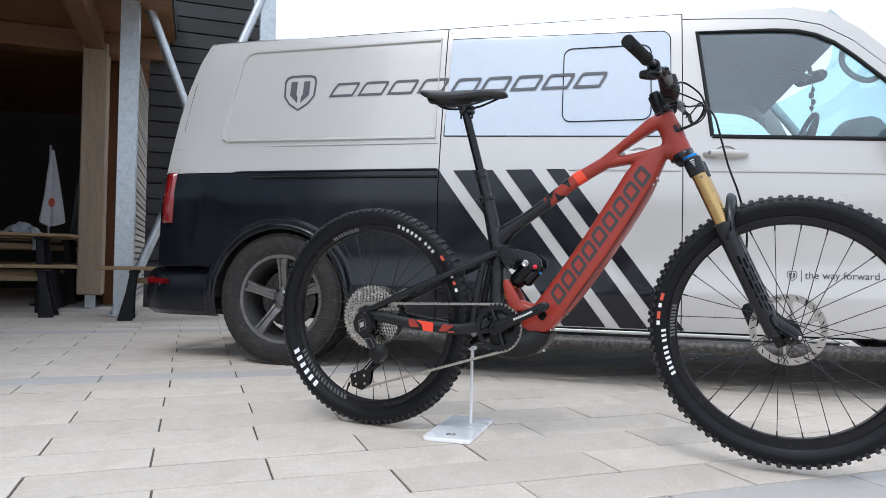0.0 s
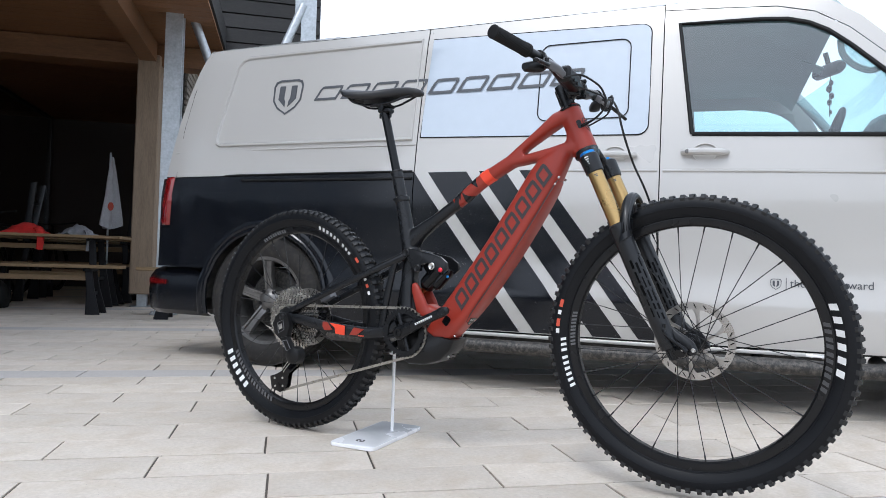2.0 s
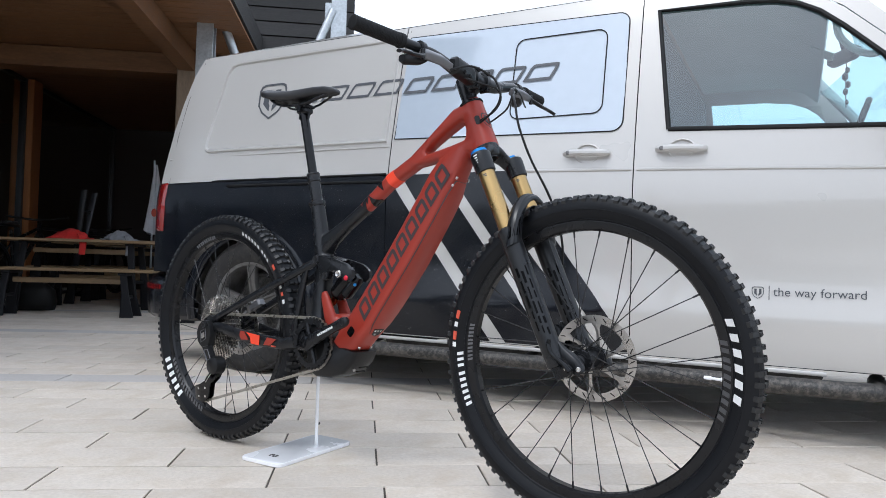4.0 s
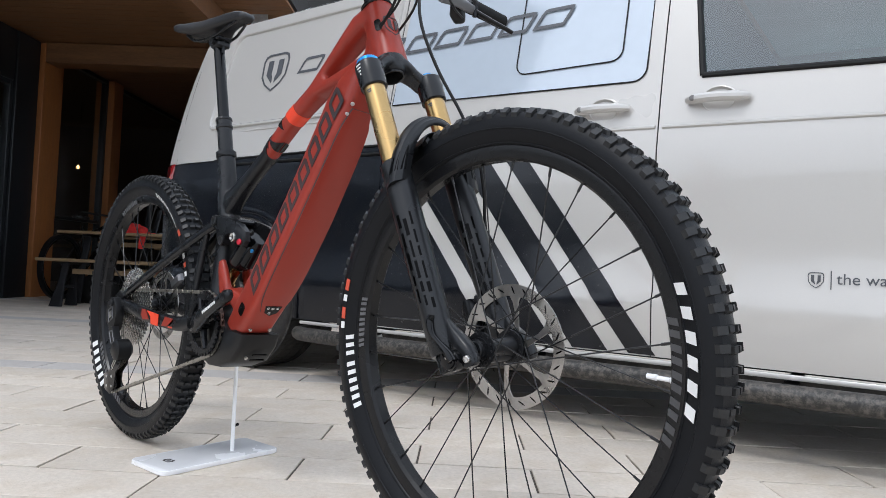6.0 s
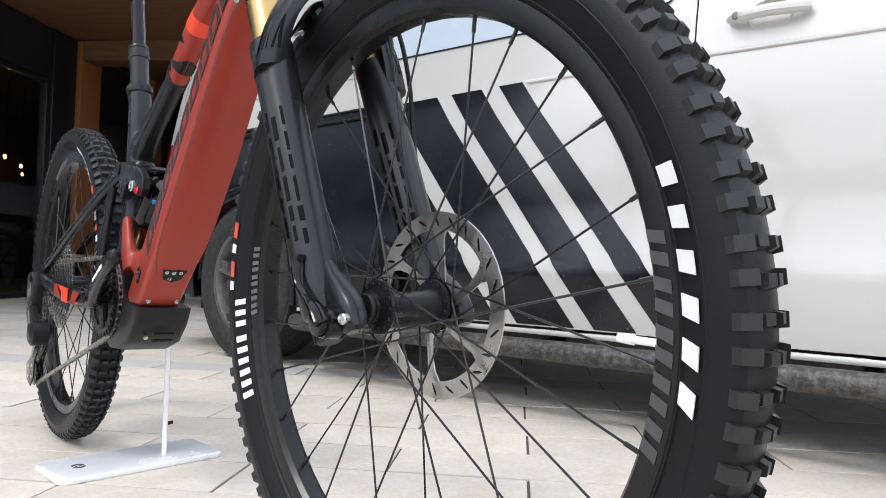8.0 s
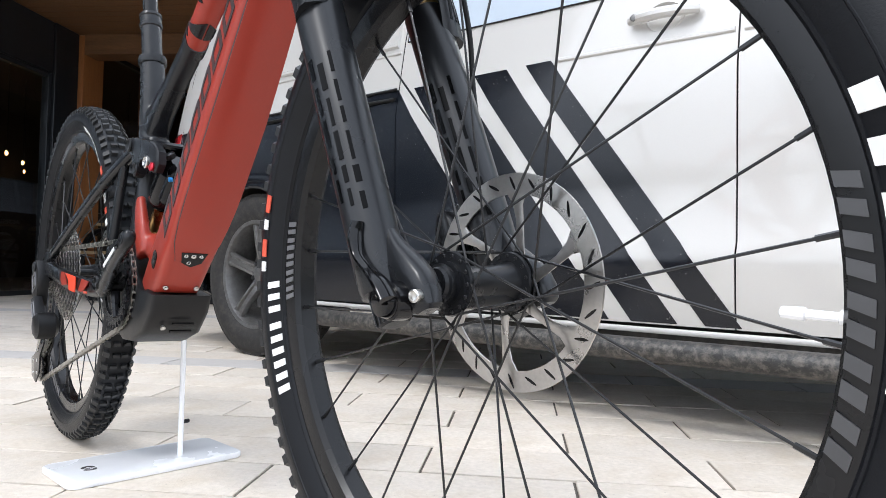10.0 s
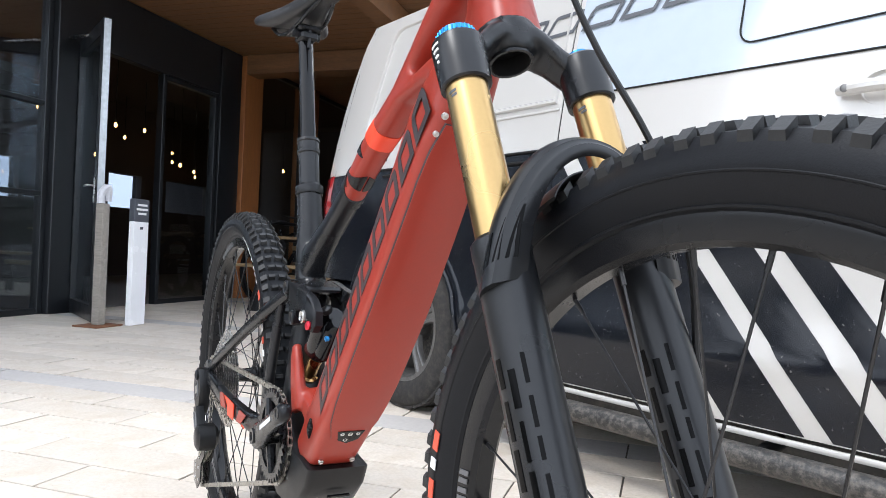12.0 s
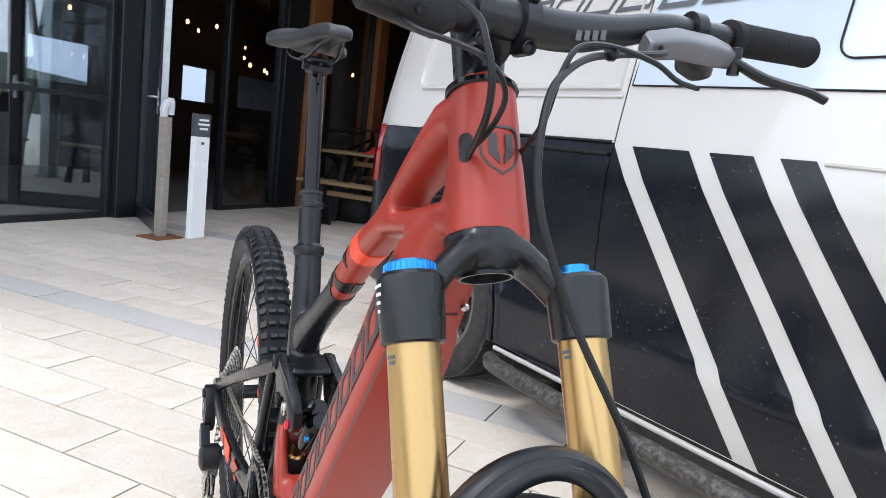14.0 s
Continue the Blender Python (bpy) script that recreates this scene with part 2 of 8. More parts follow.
M["room_floor"] = mat("grey_interior_floor", (0.16, 0.15, 0.14), 0.6, var=0.15)
M["lamp"] = glow("warm_lamp", (1.0, 0.50, 0.16), 4.5)
M["red_cloth"] = mat("red_fabric", (0.50, 0.018, 0.014), 0.85, var=0.25, scale=12, bump=0.3, bscale=300)
M["grey_cloth"] = mat("grey_fabric", (0.22, 0.225, 0.24), 0.9, var=0.25, scale=12)
M["white_cloth"] = mat("white_flag_fabric", (0.60, 0.60, 0.63), 0.85, var=0.15, scale=8)
M["sign_dark"] = mat("dark_sign_panel", (0.06, 0.065, 0.08), 0.4, var=0.1)
M["glass_far"] = glass("tinted_far_window_glass", (0.60, 0.64, 0.70), clear=0.88)
M["rust"] = mat("rusty_steel_plate", (0.20, 0.085, 0.04), 0.85, var=0.3, scale=15)


# ---- mesh tools ----
def rings(bm, loops, cap=True, closed=False):
    """Skins a row of equal closed rings."""
    vs = [[bm.verts.new(p) for p in r] for r in loops]
    k = len(vs[0])
    pairs = list(zip(vs, vs[1:])) + ([(vs[-1], vs[0])] if closed else [])
    for a, b in pairs:
        for i in range(k):
            j = (i + 1) % k
            bm.faces.new((a[i], a[j], b[j], b[i]))
    if cap and not closed:
        bm.faces.new(vs[0][::-1])
        bm.faces.new(vs[-1])
    return bm


def oval(c, u, v, a, b, n=20, e=2.0):
    """Superellipse ring round c in the plane of u and v."""
    c, u, v = Vector(c), Vector(u), Vector(v)
    out = []
    for i in range(n):
        t = 2 * math.pi * (i + 0.5) / n
        x, y = math.cos(t), math.sin(t)
        out.append(c + u * (a * math.copysign(abs(x) ** (2 / e), x)) + v * (b * math.copysign(abs(y) ** (2 / e), y)))
    return out


def basis(d):
    d = Vector(d).normalized()
    h = Vector((0, 0, 1)) if abs(d.z) < 0.9 else Vector((0, 1, 0))
    u = d.cross(h).normalized()
    return u, u.cross(d).normalized()


def rod(bm, p0, p1, r0, r1=None, n=14, cap=True):
    p0, p1 = Vector(p0), Vector(p1)
    u, v = basis(p1 - p0)
    r1 = r0 if r1 is None else r1
    return rings(bm, [oval(p0, u, v, r0, r0, n), oval(p1, u, v, r1, r1, n)], cap)


def turned(bm, p0, d, prof, n=20):
    """Turned solid from p0 along d: prof is rows of (way along, radius)."""
    p0, d = Vector(p0), Vector(d).normalized()
    u, v = basis(d)
    return rings(bm, [oval(p0 + d * s, u, v, max(r, 1e-4), max(r, 1e-4), n) for s, r in prof])


def curve_pts(pts, k=8):
    """Catmull-Rom line through pts."""
    P = [Vector(p) for p in pts]
    P = [P[0] * 2 - P[1]] + P + [P[-1] * 2 - P[-2]]
    out = []
    for i in range(1, len(P) - 2):
        a, b, c, d = P[i - 1:i + 3]
        for j in range(k):
            t = j / k
            out.append(0.5 * (2 * b + (c - a) * t + (2 * a - 5 * b + 4 * c - d) * t * t + (3 * b - a - 3 * c + d) * t ** 3))
    out.append(P[-2])
    return out


def tube(bm, pts, r, n=10, k=8, flat=1.0):
    """Round bar along a smooth line; r is one radius or one per given point."""
    line = curve_pts(pts, k) if k > 1 else [Vector(p) for p in pts]
    m = len(line)
    rad = [r] * m if not isinstance(r, (list, tuple)) else [
        r[min(int(i / (m - 1) * (len(r) - 1)), len(r) - 2)] * (1 - (i / (m - 1) * (len(r) - 1) - min(int(i / (m - 1) * (len(r) - 1)), len(r) - 2)))
        + r[min(int(i / (m - 1) * (len(r) - 1)), len(r) - 2) + 1] * (i / (m - 1) * (len(r) - 1) - min(int(i / (m - 1) * (len(r) - 1)), len(r) - 2)) for i in range(m)]
    loops = []
    u = None
    for i, p in enumerate(line):
        d = (line[min(i + 1, m - 1)] - line[max(i - 1, 0)]).normalized()
        if u is None:
            u, v = basis(d)
        else:
            u = (u - d * u.dot(d)).normalized()
            v = u.cross(d).normalized()
        loops.append(oval(p, u, v, rad[i], rad[i] * flat, n))
    return rings(bm, loops)


def box(bm, c, s, bev=0.0, m=None):
    """Box with centre c and size s, edges cut off by bev."""
    x, y, z = (q / 2 for q in s)
    if bev:
        b = min(bev, x * 0.9, y * 0.9, z * 0.9)
        lev = [(-z, b), (-z + b, 0), (z - b, 0), (z, b)]
        loops = []
        for h, i in lev:
            X, Y = x - i, y - i
            q = b
            loops.append([Vector(p) for p in ((X - q, -Y, h), (X, -Y + q, h), (X, Y - q, h), (X - q, Y, h), (-X + q, Y, h), (-X, Y - q, h), (-X, -Y + q, h), (-X + q, -Y, h))])
    else:
        loops = [[Vector((X, Y, h)) for X, Y in ((x, -y), (x, y), (-x, y), (-x, -y))] for h in (-z, z)]
    mm = (m if m is not None else Matrix()).copy()
    c = Vector(c)
    return rings(bm, [[c + (mm.to_3x3() @ p) for p in r] for r in loops])


def slab(bm, outline, y0, y1, place=None):
    """Flat outline in x and z, pulled from y0 to y1."""
    f = place or (lambda x, y, z: Vector((x, y, z)))
    return rings(bm, [[f(x, y0, z) for x, z in outline], [f(x, y1, z) for x, z in outline]])


def spin(bm, prof, n=64, c=(0, 0, 0), closed=True, arc=None):
    """Turns a profile of (radius, y) about the y axis through c."""
    c = Vector(c)
    a0, a1 = arc or (0, 2 * math.pi)
    full = arc is None
    loops = []
    for i in range(n if full else n + 1):
        t = a0 + (a1 - a0) * i / n
        loops.append([c + Vector((r * math.cos(t), y, r * math.sin(t))) for r, y in prof])
    if closed:
        return rings(bm, loops, cap=not full, closed=full)
    vs = [[bm.verts.new(p) for p in r] for r in loops]
    for i in range(len(vs) if full else len(vs) - 1):
        a, b = vs[i], vs[(i + 1) % len(vs)]
        for j in range(len(prof) - 1):
            bm.faces.new((a[j], a[j + 1], b[j + 1], b[j]))
    return bm


def arc_pts(cx, cz, r, a0, a1, n):
    return [(cx + r * math.cos(radians(a0 + (a1 - a0) * i / n)), cz + r * math.sin(radians(a0 + (a1 - a0) * i / n))) for i in range(n + 1)]


def round_rect(x0, z0, x1, z1, r, n=5):
    return arc_pts(x1 - r, z0 + r, r, -90, 0, n) + arc_pts(x1 - r, z1 - r, r, 0, 90, n) + arc_pts(x0 + r, z1 - r, r, 90, 180, n) + arc_pts(x0 + r, z0 + r, r, 180, 270, n)


def thing(name, m, label, category, group="", kind=""):
    ob = new(name)
    ob.empty_display_size = 0.05
    ob.matrix_world = m
    return tagged(ob, label, category, group, kind)


def part(name, bm, material, parent=None, label="", angle=35, kind=""):
    me = bpy.data.meshes.new(name)
    bmesh.ops.recalc_face_normals(bm, faces=bm.faces)
    bm.to_mesh(me)
    bm.free()
    me.materials.append(M[material])
    me.polygons.foreach_set("use_smooth", [True] * len(me.polygons))
    me.set_sharp_from_angle(angle=radians(angle))
    ob = new(name, me)
    if parent is not None:
        # a thing has parts and sub-parts, nothing deeper
        while parent.parent is not None and parent.parent.parent is not None:
            parent = parent.parent
        ob.parent = parent
    return tagged(ob, label, "", "", kind)


def again(ob, name, parent, m):
    """One more piece on the same mesh."""
    o = new(name, ob.data)
    o.parent = parent
    o.matrix_local = m
    return o


B = bmesh.new

# ---- ground and building ----
BA = 22.5
SITE = pose(0, 0, 0, 0, 0, BA)          # paving and building share this grid


def struct(name, bm, material, label, category="wall", m=SITE, angle=35):
    ob = part(name, bm, material, None, "", angle)
    ob.matrix_world = m
    return tagged(ob, label, category, "", "structure")


bm = B()
vs = [bm.verts.new(p) for p in ((-1500, -1500, -0.0042), (1500, -1500, -0.0042), (1500, 1500, -0.0042), (-1500, 1500, -0.0042))]
bm.faces.new(vs)
struct("ground", bm, "joint", "open plaza ground with sandy joints between pale pavers", "ground")

DOOR_E = -3.34
# plaza far field, past the laid pavers
bm = B()
for x0, y0, x1, y1 in ((-60, -60, 60, -2.7), (6.6, -2.7, 60, 60), (-60, -2.7, -2.6, 3.4)):
    vs = [bm.verts.new(p) for p in ((x0, y0, -0.0028), (x1, y0, -0.0028), (x1, y1, -0.0028), (x0, y1, -0.0028))]
    bm.faces.new(vs)
struct("pavement_outer", bm, "ground", "pale stone plaza paving stretching away", "pavement")


# wooded slopes that close the valley round the plaza
bm = B()
rnd = random.Random(21)
rows = [[], [], []]
for i in range(96):
    a = 2 * math.pi * i / 96
    h = 4.2 + 1.6 * math.sin(3 * a + 1) + 0.9 * math.sin(7 * a) + rnd.uniform(-0.6, 0.6)
    h *= 1 - 0.85 * math.exp(-((a - 2.55) / 0.5) ** 2)
    for r_, z_, lst in ((42, -0.2, rows[0]), (47, h * 0.6, rows[1]), (58, h * 1.3, rows[2])):
        lst.append(bm.verts.new((r_ * math.cos(a), r_ * math.sin(a), z_)))
for a_, b_ in zip(rows, rows[1:]):
    for i in range(96):
        bm.faces.new((a_[i], a_[(i + 1) % 96], b_[(i + 1) % 96], b_[i]))
struct("backdrop", bm, "forest", "dark wooded slopes closing the valley", "hillside", Matrix())


def bar_box(name, e0, e1, n0, n1, z0, z1, material, label, category="wall", bev=0.0):
    bm = B()
    box(bm, ((e0 + e1) / 2, (n0 + n1) / 2, (z0 + z1) / 2), (e1 - e0, n1 - n0, z1 - z0), bev)
    return struct(name, bm, material, label, category)


# room behind the glass front
bar_box("floor_inside", -9.0, DOOR_E - 0.03, 1.0, 13.0, -0.2, 0.006, "room_floor", "grey polished floor inside the building", "floor")
bm = B()
WINS = ((5.2, 6.3), (7.6, 8.7), (10.42, 11.2), (11.85, 13.1))
edges = [1.0] + [v for w in WINS for v in w] + [13.2]
for i in range(0, len(edges), 2):
    box(bm, (-7.6, (edges[i] + edges[i + 1]) / 2, 1.5), (0.2, edges[i + 1] - edges[i], 3.0))
for a, b in WINS:
    box(bm, (-7.6, (a + b) / 2, 0.6), (0.2, b - a, 1.2))
    box(bm, (-7.6, (a + b) / 2, 2.4), (0.2, b - a, 1.2))
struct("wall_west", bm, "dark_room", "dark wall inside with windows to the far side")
for a, b in WINS:
    bm = B()
    box(bm, (-7.62, (a + b) / 2, 1.50), (0.012, b - a, 0.6))
    struct("window_far", bm, "glass_far", "tinted far window showing pale daylight", "window").visible_shadow = False
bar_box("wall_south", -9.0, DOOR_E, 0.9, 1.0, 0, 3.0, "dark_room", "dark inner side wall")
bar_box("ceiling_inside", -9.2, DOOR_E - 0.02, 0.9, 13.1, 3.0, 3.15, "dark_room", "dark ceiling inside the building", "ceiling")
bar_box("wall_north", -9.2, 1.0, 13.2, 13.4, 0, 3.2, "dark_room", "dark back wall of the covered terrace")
bar_box("upper_storey", -9.2, -2.9, 0.9, 13.2, 3.2, 6.0, "dark_wall", "dark clad upper storey above the glass front")

# soffit of boards over the terrace
bm = B()
k = 0
n0 = 4.3
while n0 < 13.0:
    box(bm, (-1.75, n0 + 0.07, 2.90 + 0.03), (3.3, 0.134, 0.024))
    n0 += 0.14
struct("ceiling", bm, "soffit_wood", "varnished pine boards under the canopy", "ceiling")
bar_box("canopy_roof", DOOR_E - 0.1, -0.08, 4.22, 13.1, 2.96, 3.2, "dark_wall", "dark canopy roof edge", "roof")
bar_box("beam", -3.21, -0.15, 8.02, 8.27, 2.68, 2.905, "soffit_wood", "timber beam carrying the canopy boards", "beam")
bar_box("beam_outer", -0.95, -0.78, 4.3, 7.94, 2.7, 2.905, "soffit_wood", "timber edge beam under the canopy", "beam")

# glass front: frames and panes
def glazed(name, e, n0, n1, z0, z1, bars, label, pane="glass_front"):
    """Upright framed pane in the plane e, with cross bars at the heights given."""
    th = thing(name, SITE @ Matrix.Translation((e, 0, 0)), label, "window", "", "structure")
    f = 0.05
    bm = B()
    box(bm, (0, n0 + f / 2, (z0 + z1) / 2), (0.08, f, z1 - z0), 0.004)
    box(bm, (0, n1 - f / 2, (z0 + z1) / 2), (0.08, f, z1 - z0), 0.004)
    box(bm, (0, (n0 + n1) / 2, z0 + f / 2), (0.076, n1 - n0 - 2 * f, f), 0.004)
    box(bm, (0, (n0 + n1) / 2, z1 - f / 2), (0.076, n1 - n0 - 2 * f, f), 0.004)
    for zb in bars:
        box(bm, (0, (n0 + n1) / 2, zb), (0.07, n1 - n0 - 2 * f, 0.04), 0.003)
    part("window_frame", bm, "dark_frame", th)
    hs = [z0 + f] + list(bars) + [z1 - f]
    for a, b in zip(hs, hs[1:]):
        bm = B()
        box(bm, (0, (n0 + n1) / 2, (a + b) / 2), (0.008, n1 - n0 - 2 * f, b - a - 0.01))
        p = part("pane", bm, pane, th)
        p.visible_shadow = False
    return th


glazed("window_1", DOOR_E, 1.0, 2.6, 0.0, 2.9, (1.05, 1.95), "dark framed glass front reflecting the cloudy sky")
glazed("window_2", DOOR_E, 2.6, 4.0, 0.0, 2.9, (1.05, 1.95), "dark framed glass front reflecting the cloudy sky")
glazed("window_3", DOOR_E, 4.0, 5.38, 0.0, 2.9, (1.0, 1.75), "dark framed glass front reflecting the cloudy sky")
bar_box("pillar", DOOR_E - 0.1, DOOR_E + 0.1, 5.38, 5.75, 0, 2.93, "dark_frame", "wide anthracite metal pillar beside the doors", "pillar", 0.006)
glazed("door_2", DOOR_E, 6.72, 7.62, 0.0, 2.35, (), "closed dark framed glass door", "glass_door")
bar_box("trim", DOOR_E - 0.05, DOOR_E + 0.05, 5.75, 7.62, 2.35, 2.9, "dark_frame", "dark panel above the glass doors", "trim", 0.004)
bar_box("post_warm", DOOR_E - 0.14, DOOR_E + 0.12, 8.02, 8.40, 0, 2.9, "orange_wood", "warm brown glued timber post", "post", 0.006)
bar_box("pillar_door", DOOR_E - 0.07, DOOR_E + 0.07, 7.625, 8.01, 0, 2.9, "dark_frame", "anthracite metal pillar between glass door and timber post", "pillar", 0.005)
glazed("window_4", DOOR_E, 8.40, 9.6, 0.0, 2.9, (0.95,), "dark framed glass wall behind the terrace", "glass_door")
bar_box("post_warm_far", DOOR_E - 0.14, DOOR_E + 0.12, 9.6, 9.85, 0, 2.9, "orange_wood", "warm brown glued timber post", "post", 0.006)
glazed("window_5", DOOR_E, 9.85, 12.9, 0.0, 2.9, (0.95,), "dark framed glass wall behind the terrace", "glass_door")


def open_door():
    """Glazed leaf standing open, hinged by the pillar."""
    m = SITE @ Matrix.Translation((DOOR_E + 0.06, 5.66, 0)) @ pose(0, 0, 0, 0, 0, -34.5)
    th = thing("door_1", m, "open dark framed glass door with a steel handle", "door", "", "structure")
    W, H, f = 0.98, 2.32, 0.085
    bm = B()
    for x in (f / 2, W - f / 2):
        box(bm, (x, 0, H / 2 + 0.01), (f, 0.06, H), 0.004)
    for z in (0.07, H - 0.05):
        box(bm, (W / 2, 0, z), (W - 2 * f, 0.056, 0.12), 0.004)
    part("door_frame", bm, "dark_frame", th)
    bm = B()
    box(bm, (W / 2, 0, H / 2), (W - 2 * f, 0.01, H - 0.24))
    p = part("pane", bm, "glass_door", th)
    p.visible_shadow = False
    bm = B()
    box(bm, (W - 0.045, -0.036, 1.02), (0.035, 0.012, 0.2), 0.004)
    rod(bm, (W - 0.045, -0.04, 1.05), (W - 0.045, -0.085, 1.05), 0.009)
    tube(bm, [(W - 0.045, -0.083, 1.05), (W - 0.1, -0.085, 1.05), (W - 0.17, -0.083, 1.05)], 0.009, k=4)
    part("door_handle", bm, "steel", th)
    bm = B()
    rod(bm, (W * 0.5, -0.05, H - 0.03), (W * 0.1, -0.12, H + 0.02), 0.012)
    part("door_closer", bm, "steel", th)
    # pale strip added on the free edge, stands for sky light caught there
    bm = B()
    box(bm, (W + 0.004, 0, H / 2 + 0.01), (0.008, 0.05, H - 0.02), 0.002)
    part("edge_strip", bm, "galv", th, "pale strip on the leaf edge, standing for sky light on it")


open_door()

bar_box("wall_panel", -0.80, -0.60, 8.60, 8.66, 0.0, 2.9, "orange_wood", "warm brown timber panel beside the slat wall", "wall", 0.004)

# timber post, steel columns and braces
bm = B()
box(bm, (0, 0, 1.46), (0.24, 0.24, 2.64), 0.012)
ob = struct("post_timber", bm, "wood", "weathered squared timber post under the canopy", "post", SITE @ Matrix.Translation((-0.86, 8.08, 0)))
bm = B()
box(bm, (0, 0, 0.07), (0.1, 0.1, 0.14), 0.004)
box(bm, (0, 0, 0.006), (0.22, 0.22, 0.012), 0.003)
struct("post_foot", bm, "galv", "galvanised foot under the timber post", "post", SITE @ Matrix.Translation((-0.86, 8.08, 0)))


def steel_column(name, e, n, h, w=0.16, d=0.13):
    """H-section galvanised column with base plate."""
    th = thing(name, SITE @ Matrix.Translation((e, n, 0)), "galvanised steel column with a bolted base", "column", "steel columns", "structure")
    bm = B()
    for s in (-1, 1):
        box(bm, (0, s * d / 2, h / 2), (w, 0.012, h), 0.002)
    box(bm, (0, 0, h / 2), (0.01, d - 0.012, h))
    part("shaft", bm, "galv", th)
    bm = B()
    box(bm, (0, 0, 0.01), (0.24, 0.22, 0.02), 0.003)
    part("base_plate", bm, "galv", th)
    bm = B()
    for x in (-0.1, 0.1):
        for y in (-0.09, 0.09):
            rod(bm, (x, y, 0.018), (x, y, 0.04), 0.011, n=6)
    part("bolts", bm, "galv", th)
    return th


steel_column("steel_column", -0.45, 7.0, 5.6)
steel_column("steel_column", 0.83, 7.45, 5.6)


def brace(a, b, r=0.045):
    bm = B()
    rod(bm, a, b, r, n=14)
    th = thing("steel_brace", SITE, "galvanised round steel brace between columns", "brace", "steel braces", "structure")
    part("tube", bm, "galv", th)
    bm = B()
    d = (Vector(b) - Vector(a)).normalized()
    for p in (a, b):
        box(bm, Vector(p) - d * 0.02, (0.16, 0.02, 0.2), 0.003)
    part("gusset", bm, "galv", th)


brace((-0.44, 7.06, 0.14), (0.77, 7.40, 3.30))
brace((-0.38, 7.16, 3.15), (0.80, 7.50, 0.12))

# slatted side wall and dark clad wall behind the columns
def slats(name, m, length, z0, z1, pitch, high, material, label):
    th = thing(name, m, label, "wall", "", "structure")
    bm = B()
    box(bm, (length / 2, 0.05, (z0 + z1) / 2), (length, 0.06, z1 - z0))
    part("backing", bm, "dark_wall", th)
    bm = B()
    box(bm, (length / 2, 0, 0), (length, 0.03, high), 0.003)
    first = part("board", bm, material, th)
    z = z0 + high / 2
    first.location = (0, 0, z)
    z += pitch
    while z < z1:
        again(first, "board", th, Matrix.Translation((0, 0.004 * math.sin(z * 40), z)))
        z += pitch
    return th


slats("wall_slatted", SITE @ Matrix.Translation((-0.52, 8.3, 0)) @ pose(0, 0, 0, 0, 0, 90), 4.6, 0.0, 2.9, 0.075, 0.055, "grey_wood", "grey weathered horizontal slat wall")
slats("wall_clad", SITE @ Matrix.Translation((-0.35, 8.15, 0)) @ pose(0, 0, 0, 0, 0, 0), 1.33, 0.0, 6.0, 0.17, 0.155, "dark_wall", "dark stained horizontal board cladding on the building")

# pendant lamps inside
def pendant(e, n, z):
    th = thing("pendant_lamp", SITE @ Matrix.Translation((e, n, z)), "small warm glowing pendant lamp hanging inside", "lamp", "pendant lamps")
    bm = B()
    turned(bm, (0, 0, -0.06), (0, 0, 1), [(0, 0.008), (0.012, 0.018), (0.035, 0.021), (0.06, 0.012)], 12)
    part("bulb", bm, "lamp", th)
    bm = B()
    rod(bm, (0, 0, 0.04), (0, 0, 3.0 - z), 0.006, n=6)
    part("cord", bm, "cable", th)


for e, n, z in ((-4.6, 5.2, 2.2), (-5.3, 6.3, 2.05), (-6.2, 7.2, 2.1), (-5.0, 7.0, 2.25), (-7.2, 6.9, 2.0), (-6.8, 8.6, 2.1), (-4.9, 9.0, 1.75), (-5.6, 10.2, 1.8), (-7.0, 9.6, 2.0), (-6.6, 10.9, 2.05), (-5.2, 8.1, 2.15), (-6.0, 11.8, 2.1), (-4.4, 10.9, 1.9), (-5.8, 9.3, 2.3), (-6.9, 10.1, 2.35), (-6.4, 8.0, 2.4), (-5.0, 9.8, 2.35), (-7.1, 11.5, 2.3), (-6.2, 12.4, 2.2), (-4.3, 9.2, 2.2), (-7.2, 12.3, 1.95)):
    pendant(e, n, z)

# ---- the van ----
from mathutils.geometry import tessellate_polygon

VAN = thing("van", pose(-0.0272, 3.4005, 0, 0, 0, -11.45) @ Matrix.Scale(1.01, 4), "light silver panel van, black lower half with slanted stripes, dusty", "van")
VW = 1.90
Y_AX = Vector((0, 1, 0))
PROF = [(0.2, 0.004), (0.26, -0.014), (0.33, -0.020), (0.40, -0.025), (0.435, -0.027), (0.465, -0.016), (0.62, -0.018), (0.80, -0.0245), (0.89, -0.026), (0.985, -0.013), (1.05, -0.004), (1.15, 0.012), (1.30, 0.040), (1.50, 0.082), (1.64, 0.112), (1.72, 0.138), (1.80, 0.19), (1.87, 0.28), (1.92, 0.42), (1.95, 0.62), (1.96, 0.95)]


def side_y(z):
    for (a, p), (b, q) in zip(PROF, PROF[1:]):
        if z <= b:
            return p + (q - p) * max(0, (z - a)) / (b - a)
    return PROF[-1][1]


def skin(x, z, off=0.0, far=False):
    """Point on the van's side; off moves it outwards."""
    y = side_y(z) + 0.5 * max(0, -1.28 - x) ** 2 + 0.16 * max(0, x - 2.1) ** 2 - off
    return Vector((x, VW - y if far else y, z))


